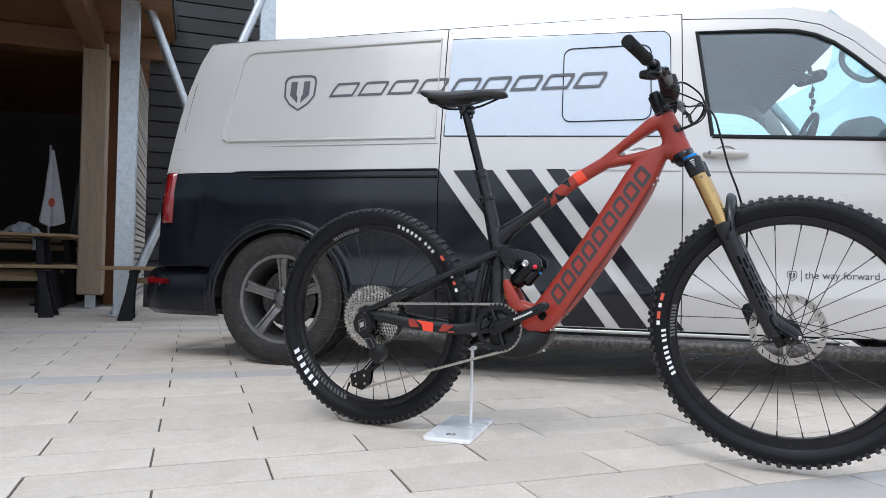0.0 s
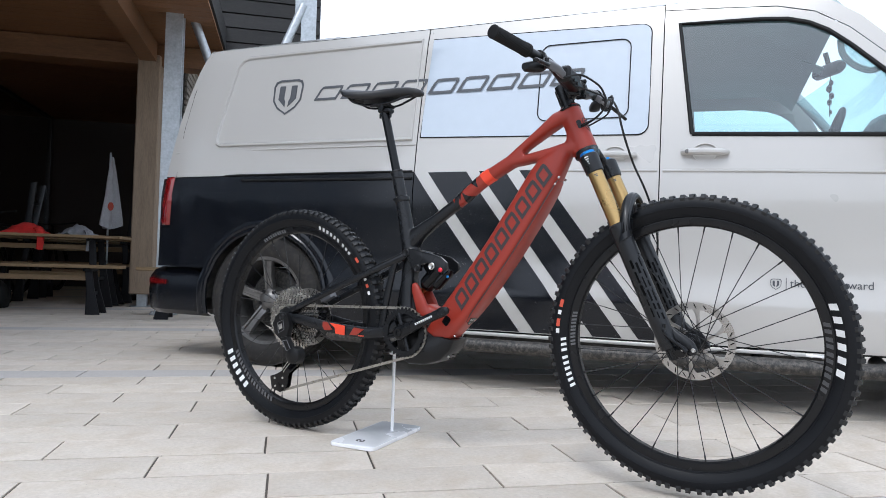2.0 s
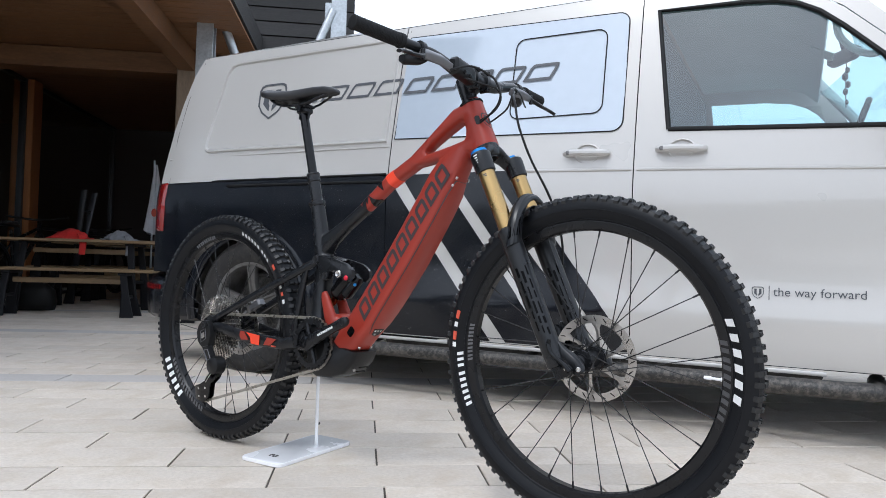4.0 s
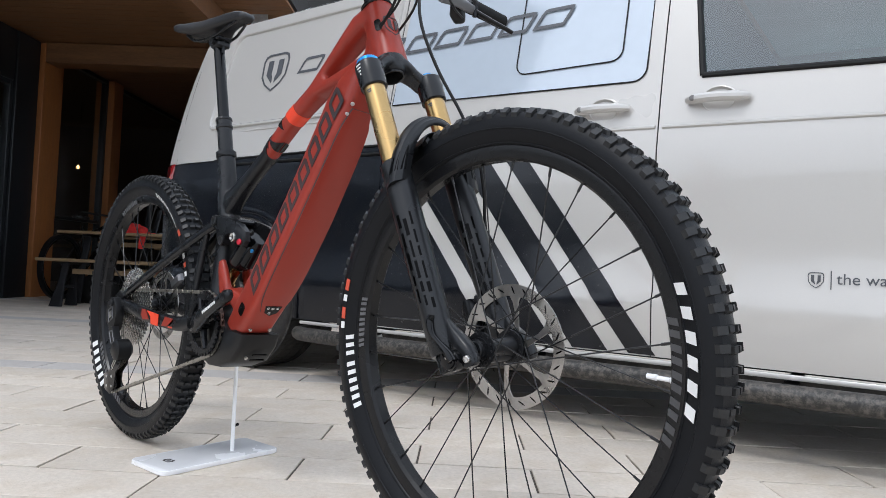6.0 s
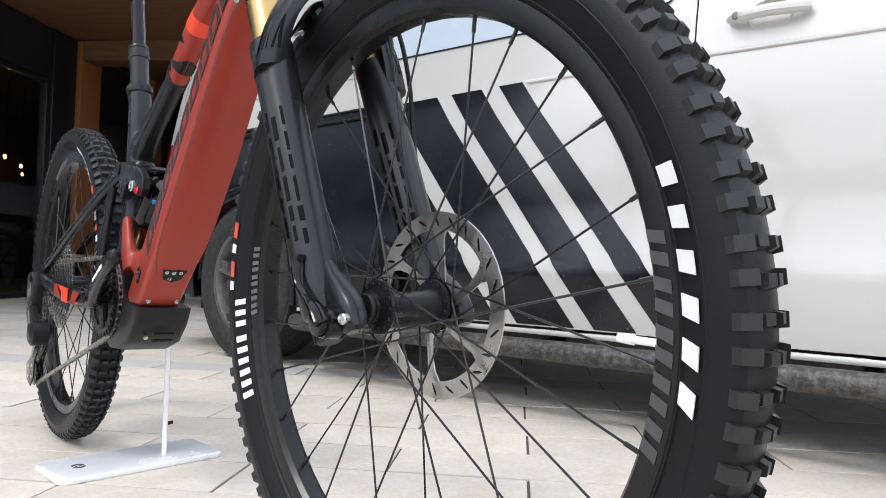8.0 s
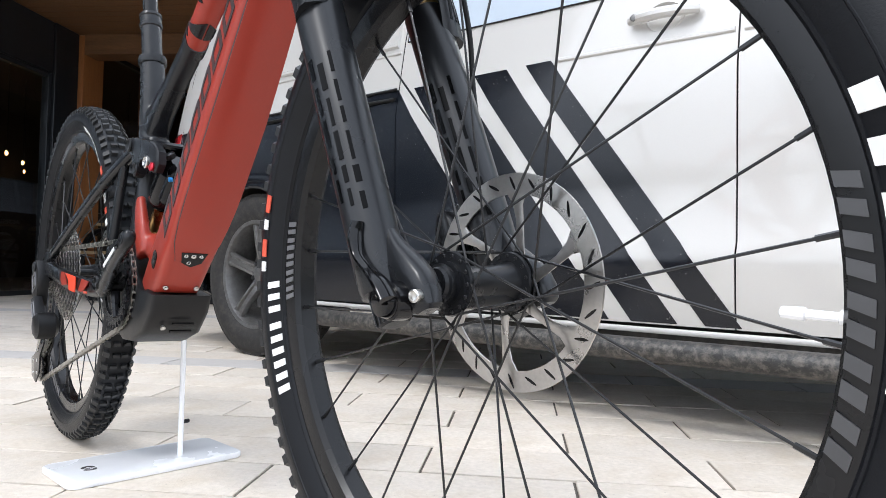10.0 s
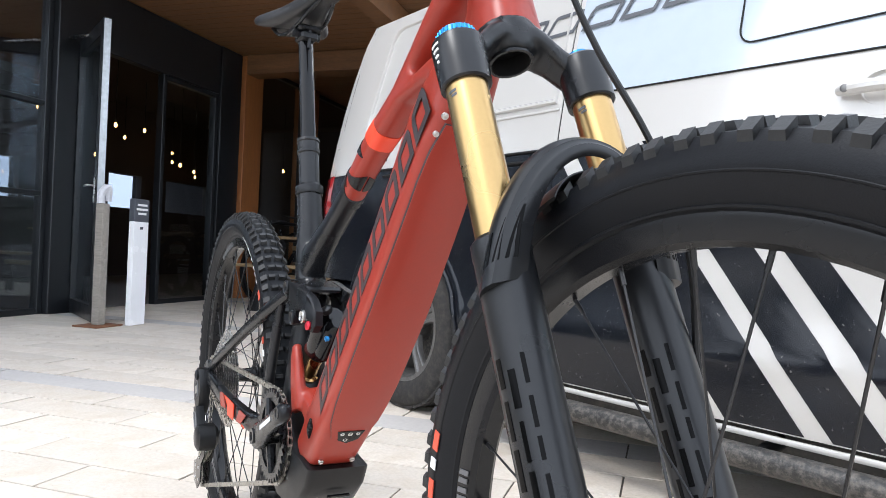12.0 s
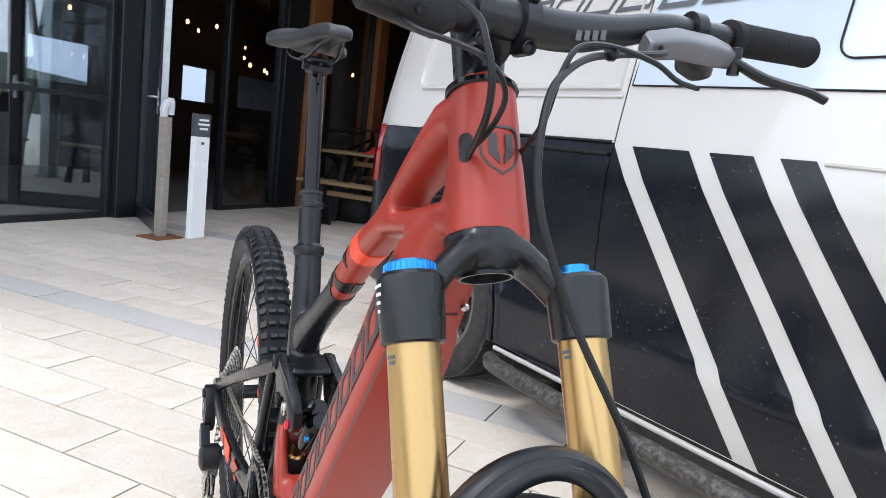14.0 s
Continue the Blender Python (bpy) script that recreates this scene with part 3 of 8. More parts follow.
ZC = [0.26, 0.33, 0.40, 0.435, 0.465, 0.62, 0.80, 0.89, 0.985, 1.05, 1.15, 1.22, 1.30, 1.40, 1.50, 1.57, 1.64, 1.70]
XC = [-1.5, -1.44, -1.38, -1.33, -1.28, 2.2, 2.4, 2.6, 2.8, 3.0]


def sheet(loops, off=0.0, thick=0.004, far=False):
    """Curved body panel from flat loops of (x, z): the outline, then holes."""
    flat = [[Vector((x, 0, z)) for x, z in lp] for lp in loops]
    allv = [v for lp in flat for v in lp]
    bm = B()
    vs = [bm.verts.new(v) for v in allv]
    for t in tessellate_polygon([[Vector((v.x, v.z, 0)) for v in lp] for lp in flat]):
        try:
            bm.faces.new([vs[i] for i in t])
        except ValueError:
            pass
    zs, xs = [v.z for v in allv], [v.x for v in allv]
    for cuts, no, lo, hi in ((ZC, (0, 0, 1), min(zs), max(zs)), (XC, (1, 0, 0), min(xs), max(xs))):
        for c in cuts:
            if lo < c < hi:
                bmesh.ops.bisect_plane(bm, geom=bm.verts[:] + bm.edges[:] + bm.faces[:], plane_co=(no[0] * c, 0, no[2] * c), plane_no=no, dist=1e-5)
    for v in bm.verts:
        v.co = skin(v.co.x, v.co.z, off, far)
    if thick:
        bmesh.ops.recalc_face_normals(bm, faces=bm.faces)
        geo = bmesh.ops.extrude_face_region(bm, geom=bm.faces[:])
        for v in [g for g in geo["geom"] if isinstance(g, bmesh.types.BMVert)]:
            v.co.y += (-thick if far else thick)
    return bm


REAR = [(-1.525, 0.99), (-1.507, 1.12), (-1.48, 1.30), (-1.448, 1.45), (-1.40, 1.60), (-1.355, 1.70), (-1.345, 1.72)]
ARCH_R = arc_pts(-0.83, 0.335, 0.375, 192, -12, 22)
ARCH_F = arc_pts(2.57, 0.335, 0.375, 192, -12, 22)
WIN_F = [(1.241, 1.122), (2.06, 1.086), (2.04, 1.20), (1.94, 1.345), (1.822, 1.466), (1.745, 1.535), (1.677, 1.575), (1.60, 1.599), (1.50, 1.609), (1.182, 1.620)]

part("quarter_panel", sheet([REAR[::1] + [(-0.0028, 1.72), (-0.0028, 0.99)]]), "van_silver", VAN, "light silver painted rear side panel")
part("rear_side_lower", sheet([[(-1.545, 0.985), (-1.56, 0.70), (-1.57, 0.50), (-1.21, 0.50)] + ARCH_R + [(-0.45, 0.255), (-0.0028, 0.255), (-0.0028, 0.985)]]), "van_black", VAN, "dusty black lower rear side")
slide = part("sliding_door", sheet([[(0.0028, 0.258), (1.1147, 0.258), (1.1147, 1.72), (0.0028, 1.72)]]), "van_silver", VAN, "light silver sliding side door")
fdoor = part("front_door", sheet([[(1.1193, 0.258), (2.12, 0.258), (2.14, 0.72), (2.12, 1.10), (2.10, 1.22), (1.94, 1.42), (1.82, 1.54), (1.70, 1.62), (1.56, 1.66), (1.30, 1.68), (1.1193, 1.69)], WIN_F]), "van_silver", VAN, "light silver front door")
part("front_fender", sheet([[(2.128, 0.26)] + ARCH_F + [(3.25, 0.26), (3.42, 0.35), (3.46, 0.75), (3.30, 0.92), (2.8, 1.02), (2.128, 1.10)]]), "van_silver", VAN)
part("roof_rail", sheet([[(1.1193, 1.695), (1.30, 1.685), (1.56, 1.665), (1.70, 1.625), (1.82, 1.545), (1.94, 1.425), (2.12, 1.20), (2.16, 1.24), (1.98, 1.46), (1.86, 1.59), (1.74, 1.68), (1.60, 1.72), (1.1193, 1.72)]]), "van_silver", VAN)
far_loop = [(-1.36, 1.72), (-1.55, 0.99), (-1.6, 0.5), (-1.21, 0.5)] + ARCH_R + [(-0.45, 0.258), (2.15, 0.258)] + ARCH_F + [(3.25, 0.26), (3.42, 0.35), (3.46, 0.75), (2.8, 1.02), (2.12, 1.12), (1.86, 1.59), (1.74, 1.68), (1.60, 1.72)]
WIN_FAR = [(1.24, 1.155), (2.06, 1.125), (2.03, 1.22), (1.90, 1.38), (1.83, 1.455), (1.776, 1.515), (1.72, 1.555), (1.64, 1.585), (1.50, 1.602), (1.20, 1.608)]
part("far_side", sheet([far_loop, WIN_FAR], far=True), "van_silver", VAN)
# dark shell behind the panel gaps
part("inner_shell", sheet([[(-1.3, 0.5), (-1.21, 0.5)] + arc_pts(-0.83, 0.335, 0.40, 180, 0, 16) + [(2.1, 0.3)] + [(2.1, 1.06), (1.16, 1.095), (1.15, 1.71), (-1.2, 1.71)]], off=-0.014, thick=0.01), "gasket", VAN)

# roof, rear face, bonnet, screen
bm = B()
loops = []
for x, base, k in ((-1.345, 1.72, 0.26), (-1.2, 1.72, 0.33), (-0.4, 1.72, 0.42), (0.3, 1.72, 0.42), (0.8, 1.72, 0.36), (1.2, 1.72, 0.30), (1.58, 1.715, 0.12), (1.70, 1.672, 0.06), (1.78, 1.60, 0.05)):
    prof = [(base + (z - 1.72) * k, y) for z, y in PROF if z >= 1.72]
    row = [Vector((x, y, z)) for z, y in prof] + [Vector((x, VW - y, z)) for z, y in prof[::-1][1:]]
    loops.append(row)
vs = [[bm.verts.new(p) for p in r] for r in loops]
for a, b in zip(vs, vs[1:]):
    for i in range(len(a) - 1):
        bm.faces.new((a[i], a[i + 1], b[i + 1], b[i]))
part("roof", bm, "van_silver", VAN)


def rear_face(z0, z1, off):
    bm = B()
    rows = []
    zz = [z0 + (z1 - z0) * i / 10 for i in range(11)]
    for z in zz:
        x = next((a[0] + (b[0] - a[0]) * (z - a[1]) / (b[1] - a[1]) for a, b in zip([(-1.57, 0.4), (-1.56, 0.7), (-1.545, 0.985)] + REAR, [(-1.56, 0.7), (-1.545, 0.985)] + REAR) if a[1] <= z <= b[1]), -1.36 + (z - 1.72) * 0.8)
        y0 = side_y(z if z < 1.72 else 1.72 + (z - 1.72) / 0.42) + 0.5 * max(0, -1.28 - x) ** 2
        rows.append([Vector((x - (0.045 * math.sin(math.pi * t)) ** 1 + off, y0 + (VW - 2 * y0) * t, z)) for t in (0, 0.02, 0.05, 0.12, 0.25, 0.5, 0.75, 0.88, 0.95, 0.98, 1)])
    vs = [[bm.verts.new(p) for p in r] for r in rows]
    for a, b in zip(vs, vs[1:]):
        for i in range(len(a) - 1):
            bm.faces.new((a[i], a[i + 1], b[i + 1], b[i]))
    return bm


part("tailgate", rear_face(0.99, 1.815, 0), "van_silver", VAN)
part("tailgate_lower", rear_face(0.5, 0.988, 0), "van_black", VAN)
bm = B()
loops = []
for z, o in ((0.235, 0.03), (0.26, 0.0), (0.36, -0.010), (0.44, -0.004), (0.475, 0.016), (0.495, 0.05)):
    row = []
    for x, y in ((-1.22, 0.012), (-1.38, 0.012), (-1.54, 0.028), (-1.66, 0.075), (-1.72, 0.16), (-1.75, 0.4), (-1.77, 0.95), (-1.75, 1.5), (-1.72, 1.74), (-1.66, 1.825), (-1.54, 1.872), (-1.22, 1.888)):
        row.append(Vector((x + o * 0.8, 0.95 + (y - 0.95) * (1 - o * 0.9), z)))
    loops.append(row)
vs = [[bm.verts.new(p) for p in r] for r in loops]
for a, b in zip(vs, vs[1:]):
    for i in range(len(a) - 1):
        bm.faces.new((a[i], a[i + 1], b[i + 1], b[i]))
bumper = part("bumper", bm, "van_black", VAN, "dusty black rear bumper")
bm = B()
BUMP = [(-1.38, 0.012), (-1.54, 0.028), (-1.66, 0.075), (-1.72, 0.16)]
bump_y = lambda x: next(a[1] + (b[1] - a[1]) * (x - a[0]) / (b[0] - a[0]) for a, b in zip(BUMP, BUMP[1:]) if b[0] <= x <= a[0])
slab(bm, [(-1.70, 0.402), (-1.66, 0.402), (-1.54, 0.400), (-1.50, 0.400), (-1.50, 0.426), (-1.54, 0.427), (-1.66, 0.432), (-1.70, 0.432)], 0, 0.03, lambda x, y, z: Vector((x, bump_y(x) - 0.016 + y, z)))
part("reflector", bm, "tail_red", bumper, "red reflector strip")

def tail_lamp(far=False):
    bm = B()
    zs = [0.725, 0.74, 0.86, 0.98, 0.995]
    loops = []
    for i, z in enumerate(zs):
        s = 0.0 if i in (0, 4) else 0.012
        row = []
        for x, dy in ((-1.460, 0.0), (-1.475, -s), (-1.52, -s + 0.012), (-1.555, 0.05 - s), (-1.573, 0.09), (-1.525, 0.10), (-1.460, 0.05)):
            y = side_y(z) + 0.5 * 0.04 + dy - 0.004
            row.append(Vector((x + (z - 0.86) * 0.08, VW - y if far else y, z)))
        loops.append(row)
    rings(bm, loops)
    t = part("tail_lamp", bm, "tail_red", VAN, "red tail lamp lens")
    if not far:
        bm = B()
        box(bm, (-1.505, 0.004, 0.865), (0.05, 0.006, 0.03), 0.002)
        part("reverse_lens", bm, "white_print", t)


tail_lamp()
tail_lamp(True)

bm = B()
loops = []
for x, z, w in ((2.10, 1.13, 0.02), (2.45, 1.08, 0.05), (2.8, 0.99, 0.09), (3.25, 0.90, 0.14), (3.42, 0.78, 0.2)):
    loops.append([Vector((x + 0.10 * math.sin(math.pi * t), w + (VW - 2 * w) * t, z + 0.03 * math.sin(math.pi * t))) for t in [i / 10 for i in range(11)]])
vs = [[bm.verts.new(p) for p in r] for r in loops]
for a, b in zip(vs, vs[1:]):
    for i in range(len(a) - 1):
        bm.faces.new((a[i], a[i + 1], b[i + 1], b[i]))
part("bonnet", bm, "van_silver", VAN)
bm = B()
box(bm, (3.38, 0.95, 0.52), (0.22, 1.62, 0.52), 0.08)
part("front_bumper", bm, "van_silver", VAN)
bm = B()
loops = []
for x, z, w in ((1.785, 1.60, 0.25), (1.92, 1.50, 0.20), (2.06, 1.36, 0.15), (2.27, 1.10, 0.08)):
    loops.append([Vector((x + 0.12 * math.sin(math.pi * t), w + (VW - 2 * w) * t, z + (0.02 if z > 1.6 else 0) * math.sin(math.pi * t))) for t in [i / 10 for i in range(11)]])
vs = [[bm.verts.new(p) for p in r] for r in loops]
for a, b in zip(vs, vs[1:]):
    for i in range(len(a) - 1):
        bm.faces.new((a[i], a[i + 1], b[i + 1], b[i]))
p = part("windscreen", bm, "glass_van", VAN)
p.visible_shadow = False

# underbody, cabin
bm = B()
box(bm, (0.75, 0.95, 0.29), (4.3, 1.55, 0.12), 0.03)
part("underbody", bm, "plastic_black", VAN)
for x in (-0.83, 2.57):
    bm = B()
    rod(bm, (x, 0.1, 0.33), (x, 1.8, 0.33), 0.05)
    part("axle", bm, "plastic_black", VAN)
    for y0, y1 in ((0.02, 0.34), (1.56, 1.88)):
        bm = B()
        spin(bm, [(0.40, y0), (0.40, y1), (0.39, y1), (0.39, y0)], 20, (x, 0, 0.335), arc=(radians(0), radians(180)))
        part("wheel_liner", bm, "trim_dirty", VAN)
bm = B()
box(bm, (1.16, 0.95, 0.98), (0.03, 1.60, 1.26), 0.004)
part("partition", bm, "interior", VAN, "dark grey cargo partition")
bm = B()
box(bm, (1.65, 0.95, 0.44), (1.1, 1.6, 0.05))
part("cabin_floor", bm, "cabin_light", VAN)
bm = B()
slab(bm, [(1.16, 1.672), (1.60, 1.662), (1.70, 1.630), (1.775, 1.565), (1.782, 1.580), (1.70, 1.655), (1.60, 1.688), (1.16, 1.70)], 0.17, 1.73)
part("cabin_lining", bm, "cabin_light", VAN)
for y0, y1 in ((0.20, 0.10), (VW - 0.25, VW - 0.13)):
    bm = B()
    rings(bm, [oval((x, y0 + (y1 - y0) * f, z), Y_AX, (0.75, 0, 0.66), 0.030, 0.026, 12, 3) for x, z, f in ((1.74, 1.70, 0), (1.90, 1.52, 0.35), (2.05, 1.34, 0.7), (2.25, 1.08, 1.0))])
    part("pillar_trim", bm, "cabin_light", VAN)
bm = B()
rings(bm, [oval((2.12, y, 1.05), (1, 0, 0.1), (0, 0, 1), 0.20, 0.09, 16, 2.6) for y in (0.1, 0.5, 1.3, 1.8)])
rings(bm, [oval((2.22, y, 1.27), (1, 0, 0.1), (0, 0, 1), a, b, 16, 2.4) for y, a, b in ((1.14, 0.05, 0.05), (1.20, 0.12, 0.16), (1.42, 0.13, 0.19), (1.60, 0.12, 0.16), (1.66, 0.05, 0.05))])
part("dashboard", bm, "interior", VAN)
for y in (0.5, 1.42):
    bm = B()
    rings(bm, [oval((1.62, y, 0.66), (1, 0, 0), (0, 1, 0), 0.25, 0.25, 18, 3), oval((1.62, y, 0.80), (1, 0, 0), (0, 1, 0), 0.24, 0.24, 18, 3)])
    rings(bm, [oval((1.42 - dz * 0.15, y, 0.75 + dz), (1, 0, 0), (0, 1, 0), 0.07, w, 18, 3) for dz, w in ((0, 0.23), (0.2, 0.24), (0.32, 0.2), (0.36, 0.12))])
    part("seat", bm, "interior", VAN)
bm = B()
pts = [(1.94 + 0.06 * math.sin(a), 1.42 + 0.19 * math.cos(a), 1.31 + 0.18 * math.sin(a)) for a in [i * math.pi / 8 for i in range(17)]]
tube(bm, pts, 0.016, n=8, k=2)
rod(bm, (1.94, 1.42, 1.31), (2.14, 1.42, 1.20), 0.035, 0.05)
for a in (0, 2.4, -2.4 + math.pi * 2):
    rod(bm, (1.94, 1.42, 1.31), (1.94 - 0.05 * math.cos(a), 1.42 + 0.18 * math.sin(a), 1.31 - 0.16 * math.cos(a)), 0.014, n=8)
part("steering_wheel", bm, "gasket", VAN)
bm = B()
rings(bm, [oval((1.865 - (y - 0.95) * 0.62, y, 1.60), (1, 0.6, 0.2), (0, 0, 1), 0.022, h, 14, 3) for y, h in ((0.875, 0.02), (0.89, 0.034), (1.01, 0.034), (1.025, 0.02))])
rod(bm, (1.865, 0.95, 1.63), (1.85, 0.95, 1.69), 0.012)
mirror_in = part("interior_mirror", bm, "gasket", VAN)
bm = B()
tube(bm, [(1.875, 0.95, 1.57), (1.873, 0.95, 1.50), (1.875, 0.95, 1.36)], 0.0025, n=6, k=3)
for z, r, dx in ((1.535, 0.012, 0.004), (1.505, 0.016, -0.005), (1.468, 0.014, 0.006), (1.435, 0.013, -0.003), (1.385, 0.009, 0.003)):
    rings(bm, [oval((1.875 + dx, 0.95, z + r * 1.3 * c), (1, 0, 0), (0, 1, 0), max(0.001, r * q), max(0.001, r * q * 0.6), 8) for c, q in ((-1, 0.1), (-0.5, 0.85), (0.5, 0.85), (1, 0.1))])
part("hanging_charm", bm, "plastic_black", mirror_in, "dark charm hanging from the mirror")
bm = B()
tube(bm, [(1.80, 0.17, 1.515), (1.815, 0.21, 1.47), (1.86, 0.23, 1.425), (1.92, 0.22, 1.395), (1.96, 0.17, 1.40)], 0.013, n=8, k=4)
part("grab_handle", bm, "cabin_light", VAN)
bm = B()
box(bm, (1.77, 0.78, 1.575), (0.10, 0.12, 0.006), 0.002, pose(0, 0, 0, 0, 25, 0))
part("mirror_mount", bm, "cabin_light", VAN)

# glazing, gaskets and outer details
p = part("door_window", sheet([WIN_F], off=-0.006, thick=0), "glass_van", fdoor)
p.visible_shadow = False
p = part("far_window", sheet([WIN_FAR], off=-0.006, thick=0, far=True), "glass_van", VAN)
p.visible_shadow = False


def seam(pts, r=0.006, off=0.001, closed=False, material="gasket", name="seal", parent=None, flat=1.0):
    bm = B()
    tube(bm, [skin(x, z, off) for x, z in (pts + pts[:1] if closed else pts)], r, n=8, k=1, flat=flat)
    return part(name, bm, material, parent or VAN)


seam(WIN_F, 0.0095, 0.0, True, name="window_seal", parent=fdoor)
PANE = [(0.016, 1.156)] + arc_pts(1.021, 1.173, 0.045, -90, 0, 6) + arc_pts(1.021, 1.592, 0.045, 0, 90, 6) + [(0.030, 1.660)]
pane = part("side_window", sheet([PANE], off=0.004, thick=0.004), "van_glassy", slide, "pale blue glossy side window")
seam([(x, z) for x, z in PANE], 0.0026, 0.003, True, name="window_seal", parent=slide)
seam(round_rect(0.582, 1.208, 0.98, 1.572, 0.04), 0.0024, 0.0075, True, name="hatch_outline", parent=slide)
PRESS = [(-1.165, 1.160), (-0.03, 1.152), (-0.03, 1.662), (-1.06, 1.655), (-1.10, 1.642), (-1.13, 1.60), (-1.185, 1.25), (-1.192, 1.195), (-1.185, 1.170)]
seam(PRESS, 0.019, -0.006, True, material="van_silver", name="pressed_rim", flat=0.6)
seam([(-1.47, 1.128), (-0.8, 1.127), (-0.01, 1.123)], 0.005, 0.0005, material="van_silver", name="body_crease")
seam([(1.13, 0.969), (1.6, 0.957), (2.1, 0.940)], 0.007, 0.0, material="van_silver", name="body_crease", parent=fdoor)
seam([(0.62, 0.981), (1.108, 0.970)], 0.007, 0.0, material="van_silver", name="body_crease", parent=slide)
for pts in ([(-0.0, 0.26), (-0.0, 0.99), (0.0, 1.17), (0.02, 1.70)], [(1.117, 0.26), (1.117, 0.99), (1.117, 1.69)], [(-1.34, 1.715), (-0.5, 1.722), (0.5, 1.722), (1.12, 1.72)], [(-1.44, 0.99), (-1.435, 1.25), (-1.405, 1.47), (-1.335, 1.69)]):
    seam(pts, 0.0021, -0.0012, name="panel_gap")
# rail for the sliding door
seam([(-0.985, 0.962), (-0.6, 0.960), (-0.01, 0.956)], 0.011, 0.002, material="gasket", name="door_rail", flat=0.6)
seam([(-1.515, 0.99), (-1.0, 0.992), (-0.01, 0.992)], 0.005, 0.001, material="gasket", name="belt_strip")
# wheel arch lips
for arch, mt in ((ARCH_R, "van_black"), (ARCH_F, "van_silver")):
    seam(arch, 0.014, 0.004, material=mt, name="arch_lip", flat=0.7)
seam(arc_pts(-0.83, 0.335, 0.404, 192, -8, 26), 0.030, -0.012, material="van_black", name="arch_flare", flat=0.62)
# sill strip and step tube
bm = B()
rings(bm, [oval(skin(x, 0.243, 0.012), (0, 1, 0), (0, 0, 1), 0.007, 0.008, 10, 3) for x in (-0.42, 0.5, 1.2, 1.78)])
part("sill_strip", bm, "van_silver", VAN)
bm = B()
tube(bm, [(-0.44, 0.16, 0.21), (-0.42, 0.03, 0.20), (-0.34, -0.055, 0.196), (0.4, -0.06, 0.196), (1.2, -0.06, 0.198), (1.86, -0.055, 0.20), (1.93, 0.03, 0.20), (1.94, 0.16, 0.21)], 0.030, n=14, k=5)
step = part("side_step", bm, "step_tube", VAN, "dirty steel side step tube")
for x in (-0.1, 0.7, 1.5):
    bm = B()
    rod(bm, (x, -0.05, 0.2), (x, 0.3, 0.25), 0.018)
    part("bracket", bm, "plastic_black", step)
bm = B()
slab(bm, [(-0.02, 0.165), (1.75, 0.165), (1.78, 0.235), (-0.04, 0.235)], 0.075, 0.095)
part("sill_cover", bm, "trim_dirty", VAN)

# black wrap fields of the sliding door, cut by slanted white stripes
SL = 0.737


def lean_x(x, z):
    return x + (0.980 - z) * SL


def field(x0, x1):
    zt, zb = 0.984, 0.262
    if x0 is None:
        return [(0.0035, zb), (lean_x(x1, zb), zb), (lean_x(x1, zt), zt), (0.0035, zt)]
    return [(lean_x(x0, zb), zb), (lean_x(x1, zb), zb), (lean_x(x1, zt), zt), (lean_x(x0, zt), zt)]


for x0, x1 in ((None, 0.005), (0.075, 0.266), (0.328, 0.450), (0.518, 0.603)):
    part("black_stripe_field", sheet([field(x0, x1)], off=0.0022, thick=0.002), "van_black", slide, "dusty black vinyl band")

# handles
for x0, x1, par in ((0.840, 1.022, slide), (1.203, 1.382, fdoor)):
    xc = (x0 + x1) / 2
    bm = B()
    rings(bm, [oval(skin(xc, 1.040, o), (1, 0, 0), (0, 0, 1), r, r * 0.78, 20) for o, r in ((-0.004, 0.054), (0.004, 0.052), (0.005, 0.048), (-0.012, 0.034))])
    part("handle_cup", bm, "van_silver", par)
    bm = B()
    tube(bm, [skin(x0, 1.042, 0.012), skin(x0 + 0.03, 1.042, 0.026), skin(xc, 1.041, 0.034), skin(x1 - 0.03, 1.038, 0.028), skin(x1, 1.038, 0.012)], [0.010, 0.015, 0.015, 0.015, 0.010], n=10, k=4)
    h2 = part("handle", bm, "van_silver", par)
    bm = B()
    turned(bm, skin(x0 + 0.022, 1.042, 0.034), (0, -1, 0), [(0, 0.009), (0.005, 0.009), (0.006, 0.006)], 12)
    part("lock", bm, "alloy", h2)

# prints on the side
def glyphs(x0, x1, z0, z1, count, off, place, parent, material, name="print_mark", slant=0.3, stroke=0.15, gap=0.2, lift=0.0008):
    """Row of plain slanted hollow marks in place of lettering."""
    w = (x1 - x0) / count
    h = z1 - z0
    st = stroke * h

    def piece(bm, q):
        q = [(x + slant * (z - z0), z) for x, z in q]
        rings(bm, [[place(x, z, off) for x, z in q], [place(x, z, off + lift) for x, z in q]])

    for i in range(count):
        a, b = x0 + i * w, x0 + (i + 1 - gap) * w
        bm = B()
        c = min(0.25 * h, 0.3 * (b - a))
        piece(bm, [(a, z0), (a + st, z0), (a + st, z1 - c), (a, z1 - c)])
        piece(bm, [(b - st, z0), (b, z0), (b, z1 - c), (b - st, z1 - c)])
        piece(bm, [(a, z1 - c), (a + st, z1 - c), (a + st + 0.3 * c, z1 - st), (b - st - 0.3 * c, z1 - st), (b - st, z1 - c), (b, z1 - c), (b - 0.3 * c, z1 - 0.2 * st), (b - c, z1), (a + c, z1), (a + 0.3 * c, z1 - 0.2 * st)])
        piece(bm, [(a + st, z0), (b - st, z0), (b - st, z0 + st), (a + st, z0 + st)])
        part(name, bm, material, parent)


